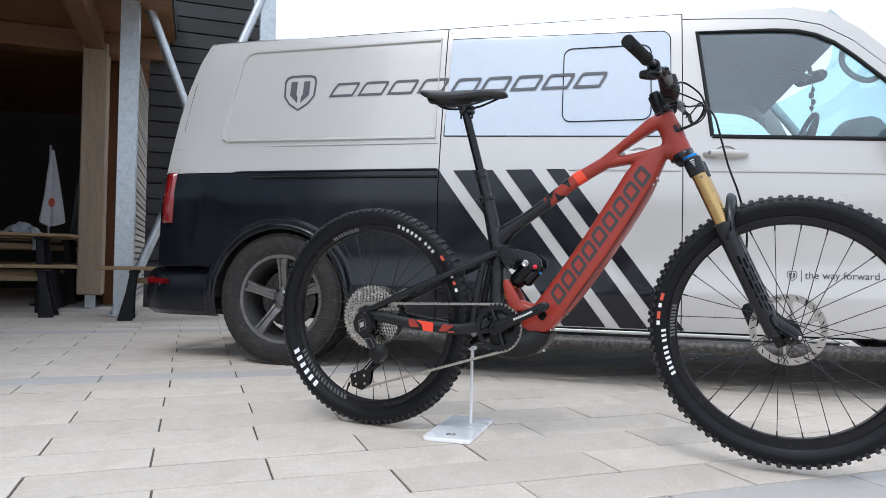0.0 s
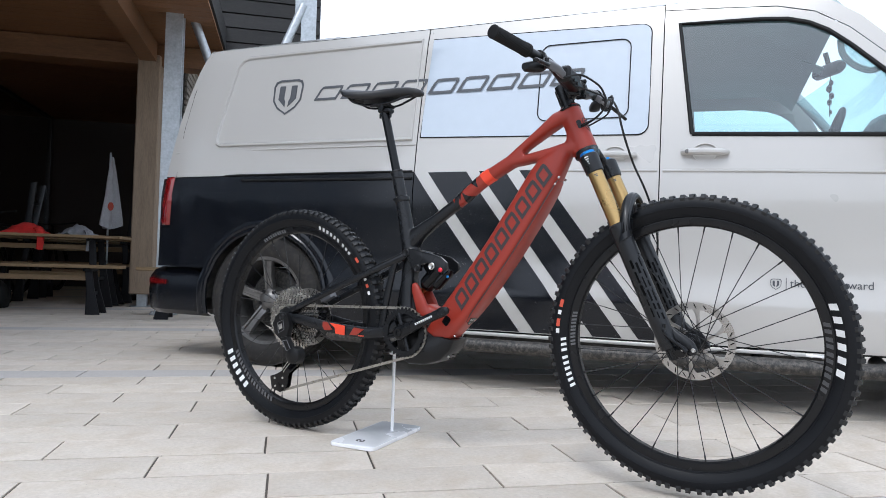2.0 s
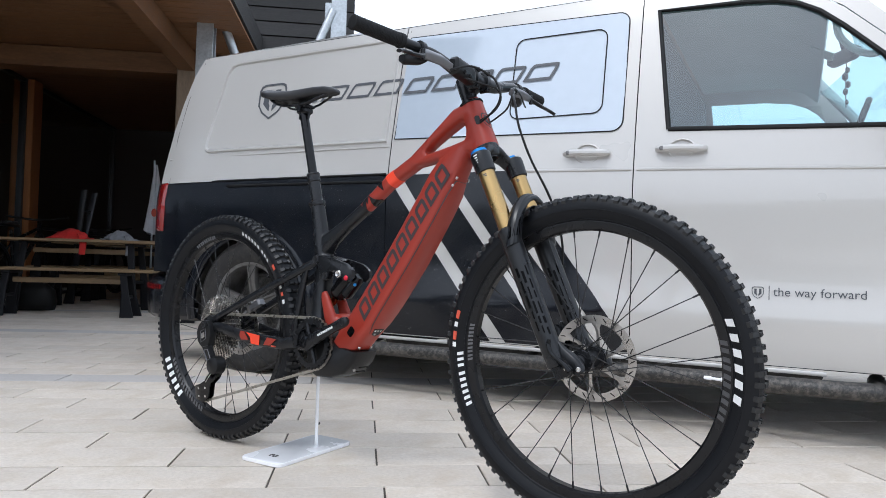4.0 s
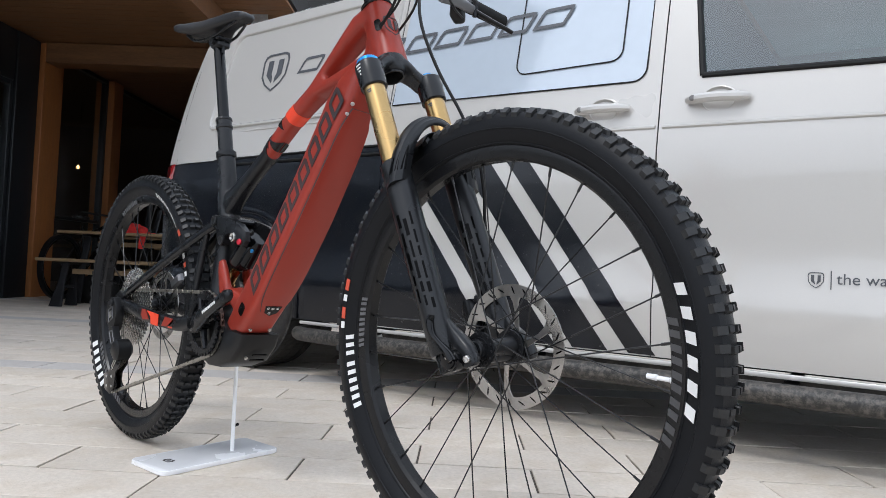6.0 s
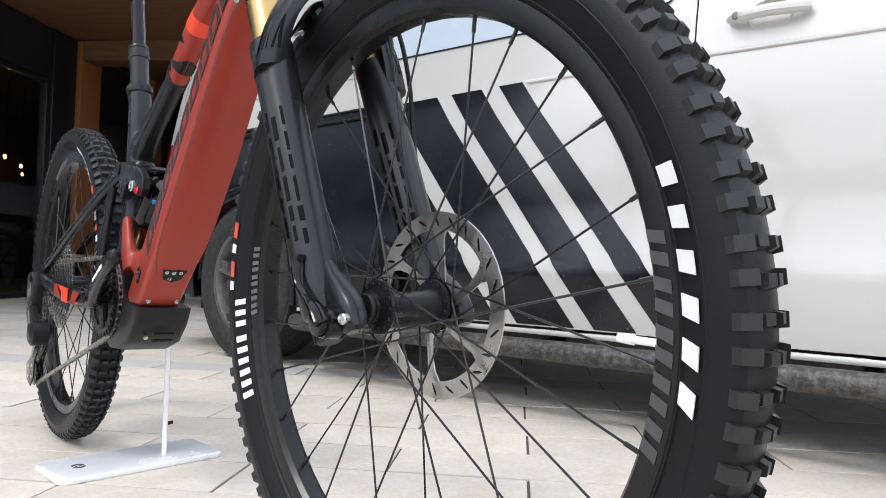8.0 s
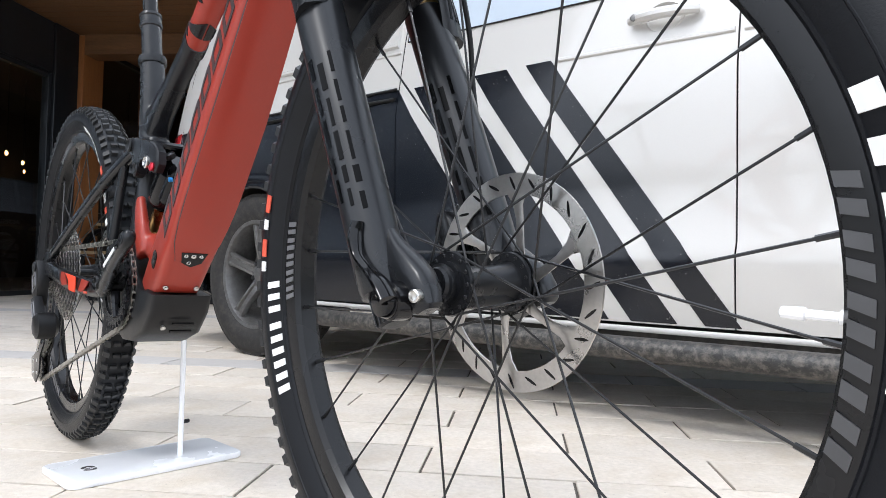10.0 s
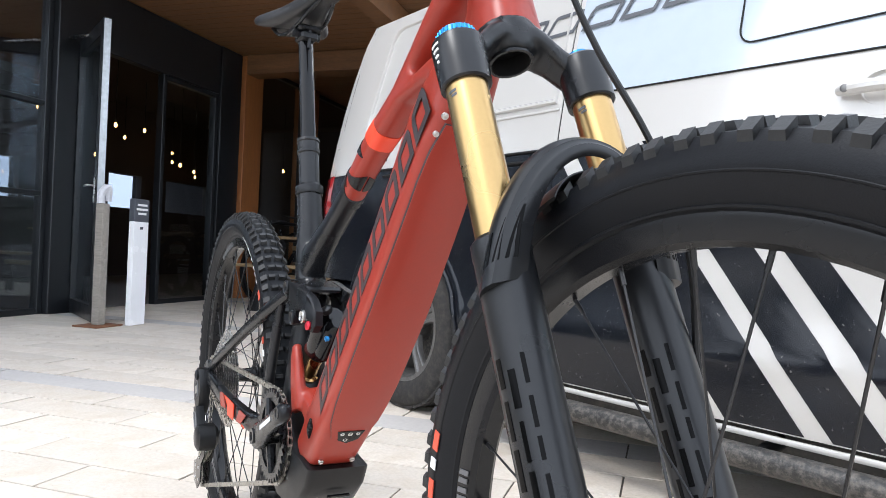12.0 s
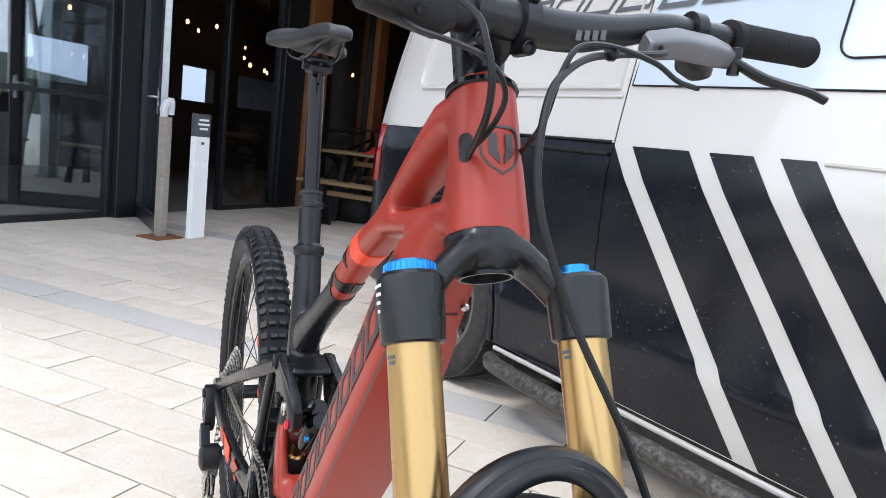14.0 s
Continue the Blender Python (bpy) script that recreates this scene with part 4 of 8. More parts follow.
def shield(place, cx, cz, w, h, off, parent, material):
    """Plain shield emblem: rim and two bars."""
    out = [(-0.5, 0.32), (-0.44, 0.45), (-0.3, 0.5), (0.3, 0.5), (0.44, 0.45), (0.5, 0.32), (0.47, -0.1), (0.3, -0.32), (0, -0.5), (-0.3, -0.32), (-0.47, -0.1)]
    bm = B()
    o = [place(cx + x * w, cz + z * h, off) for x, z in out]
    i = [place(cx + x * w * 0.89, cz + z * h * 0.89, off) for x, z in out]
    o2 = [place(cx + x * w, cz + z * h, off + 0.001) for x, z in out]
    i2 = [place(cx + x * w * 0.89, cz + z * h * 0.89, off + 0.001) for x, z in out]
    rings(bm, [o, o2, i2, i], cap=False, closed=True)
    for s in (-1, 1):
        q = [(s * 0.10, 0.32), (s * 0.29, 0.32), (s * 0.29, -0.06), (s * 0.05, -0.28), (s * 0.05, -0.12), (s * 0.10, -0.04)]
        rings(bm, [[place(cx + x * w, cz + z * h, off) for x, z in q], [place(cx + x * w, cz + z * h, off + 0.001) for x, z in q]])
    return part("emblem", bm, material, parent)


vplace = lambda x, z, o: skin(x, z, o)
shield(vplace, -0.777, 1.411, 0.184, 0.196, 0.002, VAN, "logo_grey")
glyphs(-0.612, 0.015, 1.380, 1.456, 4, 0.002, vplace, VAN, "logo_grey", slant=0.55, stroke=0.17, gap=0.16)
glyphs(0.03, 0.775, 1.372, 1.448, 5, 0.0095, vplace, slide, "logo_grey", slant=0.55, stroke=0.17, gap=0.16)
shield(vplace, 1.563, 0.512, 0.04, 0.043, 0.001, fdoor, "logo_grey")
bm = B()
slab(bm, [(1.598, 0.488), (1.6005, 0.488), (1.6005, 0.538), (1.598, 0.538)], 0, 0.001, lambda x, y, z: skin(x, z, 0.001 + y))
part("print_mark", bm, "logo_grey", fdoor)


def lettering(text, size, m, parent, material, name="lettering"):
    cu = bpy.data.curves.new(name, "FONT")
    cu.body = text
    cu.size = size
    cu.extrude = 0.0004
    tmp = new("tmp_text", cu)
    dg = bpy.context.evaluated_depsgraph_get()
    me = bpy.data.meshes.new_from_object(tmp.evaluated_get(dg))
    bpy.data.objects.remove(tmp)
    bpy.data.curves.remove(cu)
    me.materials.clear()
    me.materials.append(M[material])
    ob = new(name, me)
    ob.parent = parent
    ob.matrix_local = m
    return ob


bpy.context.view_layer.update()
lettering("the way forward", 0.0425, Matrix.Translation(skin(1.612, 0.503, 0.0025)) @ pose(0, 0, 0, 88, 0, 0), fdoor, "logo_grey", "slogan")


# wheels: tyre, tread blocks, five double-spoke alloy rim
def van_wheel(x, y, side):
    """Wheel whose outer face looks towards -y (side 1) or +y (side -1)."""
    th = part("wheel", B(), "van_tyre", VAN)
    R, rr, w = 0.335, 0.222, 0.112
    bm = B()
    prof = [(rr, -w * 0.86), (rr + 0.02, -w * 0.97), (rr + 0.05, -w * 1.03), (R - 0.035, -w), (R - 0.018, -w * 0.96), (R - 0.008, -w * 0.88), (R - 0.001, -w * 0.74), (R, -w * 0.4), (R, w * 0.4), (R - 0.004, w * 0.78), (R - 0.02, w * 0.95), (R - 0.05, w), (rr, w * 0.86)]
    spin(bm, prof, 56)
    part("tyre", bm, "van_tyre", th)
    bm = B()
    for i in range(64):
        a = 2 * math.pi * i / 64
        for y0, y1, sk in ((-0.098, -0.062, 0.02), (-0.055, -0.01, 0.0), (0.0, 0.05, 0.0), (0.058, 0.098, -0.02)):
            q = []
            for rad in (R - 0.012 if abs(y0 + y1) > 0.1 else R - 0.004, R + 0.0025):
                q.append([Vector((rad * math.cos(a + da), yy, rad * math.sin(a + da))) for da, yy in ((0, y0), (0.088, y0), (0.088 + sk, y1), (sk, y1))])
            rings(bm, q)
    part("tread", bm, "van_tyre", th)
    bm = B()
    spin(bm, [(rr + 0.006, -w * 0.9), (rr + 0.006, -w * 0.8), (rr - 0.012, -w * 0.62), (rr - 0.02, w * 0.8), (rr - 0.028, w * 0.8), (rr - 0.022, -w * 0.6), (rr - 0.010, -w * 0.88)], 56)
    rim = part("rim", bm, "alloy", th, "dusty grey five-spoke alloy rim")
    for i in range(5):
        a = radians(90 + 72 * i)
        tg = Vector((-math.sin(a), 0, math.cos(a)))
        bm = B()
        loops = []
        for r, wd, yy, dp in ((0.040, 0.030, -0.058, 0.030), (0.075, 0.026, -0.070, 0.030), (0.13, 0.024, -0.084, 0.028), (0.18, 0.027, -0.090, 0.026), (0.212, 0.034, -0.092, 0.022)):
            c = Vector((r * math.cos(a), yy, r * math.sin(a)))
            loops.append([c + tg * (wd * u) + Y_AX * v for u, v in ((-1.0, dp), (-1.0, 0.006), (-0.88, 0.0), (-0.50, 0.0), (-0.34, 0.009), (0.34, 0.009), (0.50, 0.0), (0.88, 0.0), (1.0, 0.006), (1.0, dp))])
        rings(bm, loops)
        part("spoke", bm, "alloy", rim)
    bm = B()
    turned(bm, (0, -0.04, 0), (0, -1, 0), [(-0.06, 0.07), (0.0, 0.07), (0.02, 0.062), (0.03, 0.04), (0.036, 0.034), (0.038, 0.03)], 24)
    part("hub_cap", bm, "alloy", rim)
    for i in range(5):
        a = radians(54 + 72 * i)
        bm = B()
        turned(bm, (0.052 * math.cos(a), -0.055, 0.052 * math.sin(a)), (0, -1, 0), [(0, 0.011), (0.016, 0.010), (0.017, 0.006)], 8)
        part("wheel_nut", bm, "plastic_black", rim)
    bm = B()
    spin(bm, [(0.05, 0.0), (0.15, 0.0), (0.15, 0.022), (0.05, 0.022)], 32)
    part("brake_disc", bm, "step_tube", th)
    th.matrix_local = Matrix.Translation((x, y, R + 0.004)) @ pose(0, 0, 0, 0, 0, 0 if side > 0 else 180)
    return th


van_wheel(-0.83, 0.10, 1)
van_wheel(2.57, 0.10, 1)
van_wheel(-0.83, 1.80, -1)
van_wheel(2.57, 1.80, -1)
bm = B()
rings(bm, [oval((2.02 + dx, -0.12 + dy, 1.17), (1, 0, 0), (0, 0, 1), a, b, 16, 3) for dx, dy, a, b in ((0.06, 0.14, 0.03, 0.03), (0.05, 0.04, 0.04, 0.06), (0.03, -0.01, 0.06, 0.10), (0.02, -0.13, 0.06, 0.11), (0.02, -0.15, 0.04, 0.08))])
part("door_mirror", bm, "plastic_black", VAN)

# ---- the bicycle: x ahead, y to its left, z up; rear tyre stands at the origin ----
BIKE = thing("mountain_bike", pose(-0.1823, 2.3556, 0, 0, 0, -20.0), "brick red and black full suspension mountain bike with golden fork legs", "bicycle")
RR, RF = 0.362, 0.3652
XF = 1.254
AX_R, AX_F = Vector((0.008, 0, RR)), Vector((XF, 0, 0.3685))
FD = Vector((math.cos(radians(65.6)), 0, -math.sin(radians(65.6))))     # down the fork
FP = Vector((-FD.z, 0, FD.x))                                            # ahead of the fork
Y = Vector((0, 1, 0))


def ring_place(c, r, a, y):
    return Vector((c[0] + r * math.cos(a), c[1] + y, c[2] + r * math.sin(a)))


def side_mark(c, R, r0, r1, a0, a1, y0, y1, material, parent, name="print_mark", n=3, lift=0.0006, skew=0.0):
    """Flat mark on the right flank of a wheel between two radii and angles (degrees)."""
    bm = B()
    lo, hi = [], []
    for i in range(n + 1):
        a = radians(a0 + (a1 - a0) * i / n)
        lo.append((r0, a, y0))
        hi.append((r1, a + radians(skew), y1))
    outl = lo + hi[::-1]
    rings(bm, [[ring_place(c, r, a, y + lift) for r, a, y in outl], [ring_place(c, r, a, y - lift) for r, a, y in outl]])
    return part(name, bm, material, parent)


def wheel(name, c, R, front, parent):
    w = part(name, B(), "rim", parent)
    tw = 0.0295
    ri = R - 0.080                     # inner edge of the rim
    bead = R - 0.060
    prof = [(bead, -0.0155), (bead + 0.0030, -0.0175), (bead + 0.0040, -0.0198), (bead + 0.0058, -0.0204), (bead + 0.0066, -0.0196), (bead + 0.018, -0.0265), (bead + 0.0248, -0.0284), (bead + 0.0254, -0.0293), (bead + 0.0264, -0.0296), (bead + 0.0270, -0.0291), (bead + 0.030, -tw), (bead + 0.042, -0.0275), (bead + 0.050, -0.022), (R - 0.0075, -0.012), (R - 0.0062, 0), (R - 0.0075, 0.012), (bead + 0.050, 0.022), (bead + 0.042, 0.0275), (bead + 0.030, tw), (bead + 0.0270, 0.0291), (bead + 0.0264, 0.0296), (bead + 0.0254, 0.0293), (bead + 0.0248, 0.0284), (bead + 0.018, 0.0265), (bead + 0.0066, 0.0196), (bead + 0.0058, 0.0204), (bead + 0.0040, 0.0198), (bead + 0.0030, 0.0175), (bead, 0.0155)]
    bm = B()
    spin(bm, prof, 112, c)
    ty = part("tyre", bm, "tyre", w, "black rubber knobbly tyre")
    # tread blocks
    bm = B()
    N = 94
    rnd = random.Random(3 if front else 5)

    def knob(a, da, y0, y1, r0, r1, skew=0.0, ramp=0.0, y0o=0.0, y1o=0.0):
        base = [(a - da, y0), (a + da, y0 ), (a + da + skew, y1), (a - da + skew, y1)]
        top = [(a - da * 0.78 + ramp, y0 + y0o), (a + da * 0.82, y0 + y0o), (a + da * 0.82 + skew, y1 + y1o), (a - da * 0.78 + ramp + skew, y1 + y1o)]
        rings(bm, [[ring_place(c, r0[j > 1], q[0], q[1]) for j, q in enumerate(base)], [ring_place(c, r1[j > 1], q[0], q[1]) for j, q in enumerate(top)]])

    for i in range(N):
        a = 2 * math.pi * (i + 0.5) / N
        st = math.pi / N
        j = rnd.uniform(-0.0006, 0.0006)
        for s in (-1, 1):
            # shoulder blocks
            lo = R - 0.014 if i % 2 else R - 0.015
            y0, y1 = s * 0.0184, s * 0.0258
            knob(a + (0.25 * st if i % 2 else 0), st * 0.54, y0, y1, (R - 0.014, R - 0.026), (R - 0.0022 + j, R - 0.0112 + j), 0.0, 0.0, s * 0.0010, s * 0.0028)
        if front:
            if i % 2:
                for s in (-1, 1):
                    knob(a, st * 0.50, s * 0.0016, s * 0.0105, (R - 0.008, R - 0.009), (R + 0.0002 + j, R - 0.0012 + j), 0, 0.006)
            else:
                for s in (-1, 1):
                    knob(a, st * 0.48, s * 0.0052, s * 0.0145, (R - 0.0085, R - 0.0105), (R - 0.0002 + j, R - 0.0022 + j), 0, 0.006)
        else:
            if i % 2:
                for s in (-1, 1):
                    knob(a, st * 0.46, s * 0.0012, s * 0.0130, (R - 0.008, R - 0.0095), (R + 0.0002 + j, R - 0.0018 + j), 0, 0.008)
            else:
                for s in (-1, 1):
                    knob(a, st * 0.46, s * 0.0035, s * 0.0150, (R - 0.008, R - 0.010), (R + 0.0002 + j, R - 0.0022 + j), 0, 0.008)
    part("tread", bm, "knob", ty, "worn rubber tread blocks", kind="stuff")
    # rim
    bm = B()
    spin(bm, [(ri, -0.009), (ri + 0.004, -0.0145), (bead - 0.001, -0.0172), (bead + 0.003, -0.0165), (bead + 0.002, -0.0135), (ri + 0.006, -0.010), (ri + 0.005, 0.010), (bead + 0.002, 0.0135), (bead + 0.003, 0.0165), (bead - 0.001, 0.0172), (ri + 0.004, 0.0145), (ri, 0.009)], 96, c)
    rm = part("rim", bm, "rim", w, "satin black rim")
    # hub
    bm = B()
    turned(bm, Vector(c) + Y * -0.052, Y, [(0, 0.0125), (0.003, 0.0140), (0.004, 0.0165), (0.007, 0.0165), (0.008, 0.0150), (0.010, 0.0150), (0.0105, 0.0185), (0.0135, 0.0185), (0.014, 0.0262), (0.0165, 0.0272), (0.0185, 0.0262), (0.0192, 0.0185), (0.026, 0.0150), (0.05, 0.0142), (0.072, 0.0150), (0.0835, 0.0185), (0.0842, 0.0262), (0.0865, 0.0272), (0.089, 0.0262), (0.0895, 0.0175), (0.096, 0.0165), (0.104, 0.013)], 28)
    hub = part("hub", bm, "alu_dark", w)
    for i in range(14):
        for s in (-1, 1):
            bm = B()
            q = ring_place(c, 0.0232, 2 * math.pi * i / 14 + (0.2 if s > 0 else 0), s * 0.0352 - (0.0006 if s < 0 else 0.0))
            turned(bm, q + Y * (-0.0034 if s < 0 else -0.0042), Y, [(0, 0.0014), (0.0006, 0.0019), (0.0060, 0.0019), (0.0066, 0.0014)], 6)
            part("spoke_head", bm, "spoke", hub)
    bm = B()
    rings(bm, [[ring_place(c, 0.0146 + 0.0006 * (abs(y) > 0.012), radians(a), y) for y in (-0.014, -0.005, 0.005, 0.014)] + [ring_place(c, 0.0152 + 0.0006 * (abs(y) > 0.012), radians(a), y) for y in (0.014, 0.005, -0.005, -0.014)] for a in (150, 165, 180, 195)])
    part("hub_print", bm, "alu_grey", hub)
    # spokes
    n = 28
    for i in range(n):
        s = -1 if i % 2 == 0 else 1
        grp = (i // 2) % 2
        a = 2 * math.pi * (i + (0.58 if front else 0.14)) / n
        ha = a + (1.25 if grp else -1.25)
        p0 = ring_place(c, 0.027, ha, s * 0.037)
        p1 = ring_place(c, ri + 0.002, a, s * 0.003)
        bm = B()
        rod(bm, p0, p1, 0.00115, n=6, cap=False)
        pn = p1 + (p0 - p1).normalized() * 0.016
        rod(bm, p1, pn, 0.0021, n=6)
        part("spoke", bm, "spoke", w)
    va = radians(358 if front else 250)
    bm = B()
    q = ring_place(c, ri, va, 0)
    d = (Vector(c) - q).normalized()
    turned(bm, q, d, [(0, 0.0045), (0.004, 0.0045), (0.005, 0.003), (0.022, 0.003), (0.023, 0.0042), (0.036, 0.0035), (0.037, 0.002)], 10)
    part("valve", bm, "white_plastic" if front else "alu_dark", w)
    # brake disc on the left
    bm = B()
    rb = 0.0975
    dy = 0.040 if front else 0.0545       # plane of the disc
    spin(bm, [(rb - 0.0185, dy - 0.001), (rb, dy - 0.001), (rb, dy + 0.001), (rb - 0.0185, dy + 0.001)], 72, c)
    for i in range(6):
        a = radians(60 * i + 10)
        loops = []
        for r, t, hw in ((0.022, 0.0, 0.0075), (0.036, 0.10, 0.0046), (0.055, 0.20, 0.0042), (0.070, 0.27, 0.0060), (0.081, 0.31, 0.0125)):
            p = ring_place(c, r, a + t, dy)
            tang = Vector((-math.sin(a + t), 0, math.cos(a + t)))
            loops.append(oval(p, tang, Y, hw, 0.001, 8, 4))
        b2 = B()
        rings(b2, loops)
        part("disc_arm", b2, "disc", w)
    disc = part("brake_disc", bm, "disc", w, "slotted steel brake disc")
    bm = B()
    spin(bm, [(0.018, dy - 0.002), (0.028, dy - 0.002), (0.028, dy + 0.0012), (0.018, dy + 0.0012)], 24, c)
    part("disc_carrier", bm, "alu_dark", w)
    for i in range(24):
        a = 2 * math.pi * i / 24
        bm = B()
        dr = Vector((math.cos(a + (0.9 if i % 2 else 0.5)), 0, math.sin(a + (0.9 if i % 2 else 0.5))))
        pc = ring_place(c, rb - 0.0093, a, dy - 0.0012)
        rings(bm, [oval(pc + Y * o, dr, dr.cross(Y), 0.0075, 0.0014, 8) for o in (0.0, 0.0025)])
        part("slot", bm, "gloss_black", disc)
    # prints on the right flank
    if front:
        words = [((22.0, -10.0), 6, 0.0165), ((189.6, 205.4), 6, 0.0125), ((181.0, 188.6), 3, 0.0125)]
    else:
        words = [((203, 232), 6, 0.0165), ((72, 53), 6, 0.0125), ((51.5, 42), 3, 0.0125)]
    for (a0, a1), cnt, hh in words:
        st = (a1 - a0) / cnt
        rc = bead + 0.0140
        yy = lambda r: -(0.0243 + (r - rc) * 0.6) - 0.0004
        ra, rb2 = rc - hh / 2, rc + hh / 2
        for i in range(cnt):
            b0, b1 = a0 + i * st + st * 0.17, a0 + (i + 1) * st - st * 0.17
            sk = (b1 - b0) * 0.22
            side_mark(c, R, ra, rb2, b0, b1 - sk, yy(ra), yy(rb2), "white_print", ty, skew=sk, n=2)
    small = ((164, 167.5), (169, 171), (173, 176.5), (177.5, 179.5)) if front else ((35, 38), (24, 27), (20, 22), (16, 18))
    for i, (b0, b1) in enumerate(small):
        side_mark(c, R, bead + 0.024, bead + 0.033, b0, b1, -0.0300, -0.0300, "red_print" if i in (0, 2) else "white_print", ty)
    # rim print
    for a0, cnt, st, hh, mt in (((168, 5, 3.6, 0.0125, "rim_grey"), (14, 5, -6.4, 0.0140, "rim_dark")) if front else ((206, 8, 6.0, 0.0140, "rim_grey"), (100, 5, 4.2, 0.0110, "rim_grey"))):
        for i in range(cnt):
            b0 = a0 + i * st
            rc = (ri + bead) / 2 + 0.001
            for q0, skw in ((b0, st * 0.14), (b0 + st * 0.46, st * 0.14)):
                side_mark(c, R, rc - hh / 2, rc + hh / 2, q0, q0 + st * 0.28, -0.0162 + 0.0003, -0.0172 - 0.0001, mt, rm, skew=skw, n=1)
    return w


WR = wheel("rear_wheel", AX_R, RR, False, BIKE)
WF = wheel("front_wheel", AX_F, RF, True, BIKE)

# ---- frame ----
U = Vector((0.563, 0, 0.827)).normalized()          # up the down tube
P = Vector((0.827, 0, -0.563)).normalized()         # ahead and below it


def dt(s, p):
    return U * s + P * p


DTS = [(0.625, 0.222, 0.309, 0.030, 0.037, 5.0), (0.70, 0.226, 0.318, 0.030, 0.0415, 5.0), (0.80, 0.229, 0.3225, 0.029, 0.0455, 5.0), (0.92, 0.229, 0.3230, 0.0285, 0.0455, 5.0), (1.05, 0.225, 0.3180, 0.028, 0.0425, 4.6), (1.14, 0.220, 0.3110, 0.029, 0.0395, 4.0), (1.18, 0.222, 0.304, 0.030, 0.037, 3.2), (1.235, 0.238, 0.292, 0.030, 0.032, 2.6)]
DY = -0.006


def dt_sec(s):
    """Section of the down tube at s: top and underside, half widths there, squareness."""
    for a, b in zip(DTS, DTS[1:]):
        if s <= b[0]:
            f = max(0, (s - a[0]) / (b[0] - a[0]))
            return [p + (q - p) * f for p, q in zip(a[1:], b[1:])]
    return list(DTS[-1][1:])


def dt_ring(s, t):
    p0, p1, h0, h1, e = dt_sec(s)
    x, y = math.cos(t), math.sin(t)
    u = math.copysign(abs(x) ** (2 / e), x)
    v = math.copysign(abs(y) ** (2 / e), y)
    half = h0 + (h1 - h0) * (v + 1) / 2
    fade = min(1, max(0, (1.235 - s) / 0.1))
    return dt(s, (p0 + p1) / 2 + v * (p1 - p0) / 2) + Y * (u * half + DY * fade)


HT = Vector((0.925, 0, 0.9835))
HB = Vector((0.977, 0, 0.8605))
HD = (HT - HB).normalized()
HP = Vector((HD.z, 0, -HD.x))


def flank(s, p, o):
    """Point on the right flank of the down tube, o outside of it."""
    p0, p1, h0, h1, e = dt_sec(s)
    v = (p - (p0 + p1) / 2) / ((p1 - p0) / 2)
    return dt(s, p) + Y * (DY - (h0 + (h1 - h0) * (v + 1) / 2) - o)


def organic(name, bm, material, parent, label, voxel=0.0035, smooth=5):
    ob = part(name, bm, material, parent, label, 60)
    md = ob.modifiers.new("skin", "REMESH")
    md.mode = "VOXEL"
    md.voxel_size = voxel
    md.use_smooth_shade = True
    sm = ob.modifiers.new("soften", "SMOOTH")
    sm.factor = 0.5
    sm.iterations = smooth
    return ob


bm = B()
# down tube: broad flat underside, leaning flanks, cut level at the motor
loops = []
for s_ in (0.625, 0.66, 0.70, 0.76, 0.84, 0.92, 1.00, 1.08, 1.14, 1.18, 1.235):
    r = [dt_ring(s_, 2 * math.pi * (k + 0.5) / 36) for k in range(36)]
    if s_ < 0.64:
        r = [v - U * ((v.z - 0.343) / U.z) for v in r]
    loops.append(r)
rings(bm, loops)
# head tube
rings(bm, [oval(HB + HD * t, Y, HP, a, b, 28, 2.2) for t, a, b in ((-0.002, 0.0315, 0.0325), (0.010, 0.0325, 0.0335), (0.05, 0.0305, 0.0320), (0.10, 0.0285, 0.0300), (0.142, 0.0270, 0.0285))])
# top tube: tail, upper and lower branch
T0, T1, T2 = Vector((0.585, 0, 0.731)), Vector((0.680, 0, 0.806)), Vector((0.762, 0, 0.852))
def tt_ring(c, d, a, b, e=2.6):
    d = Vector(d).normalized()
    return oval(c, Y, Y.cross(d), a, b, 24, e)
rings(bm, [tt_ring(T0, (0.78, 0, 0.62), 0.0175, 0.0175), tt_ring(T1, (0.80, 0, 0.6), 0.020, 0.0195), tt_ring(T2, (0.84, 0, 0.54), 0.023, 0.019), tt_ring(Vector((0.80, 0, 0.873)), (0.84, 0, 0.54), 0.024, 0.014)])
rings(bm, [tt_ring(Vector((0.755, 0, 0.853)), (0.84, 0, 0.55), 0.022, 0.014), tt_ring(Vector((0.810, 0, 0.898)), (0.81, 0, 0.58), 0.025, 0.0125), tt_ring(Vector((0.858, 0, 0.933)), (0.79, 0, 0.62), 0.0285, 0.0160), tt_ring(Vector((0.895, 0, 0.960)), (0.78, 0, 0.63), 0.0290, 0.021), tt_ring(Vector((0.932, 0, 0.968)), (0.80, 0, 0.6), 0.0285, 0.026)])
rings(bm, [tt_ring(Vector((0.755, 0, 0.846)), (0.92, 0, 0.35), 0.022, 0.013), tt_ring(Vector((0.82, 0, 0.857)), (0.97, 0, 0.2), 0.025, 0.0135), tt_ring(Vector((0.885, 0, 0.868)), (0.97, 0, 0.2), 0.029, 0.0165), tt_ring(Vector((0.965, 0, 0.885)), (0.95, 0, 0.3), 0.030, 0.022)])
# gusset behind the head
rings(bm, [oval(Vector((0.942, 0, z)), (1, 0, 0), Y, a, b, 20, 3) for z, a, b in ((0.868, 0.034, 0.029), (0.90, 0.020, 0.027), (0.935, 0.020, 0.027))])
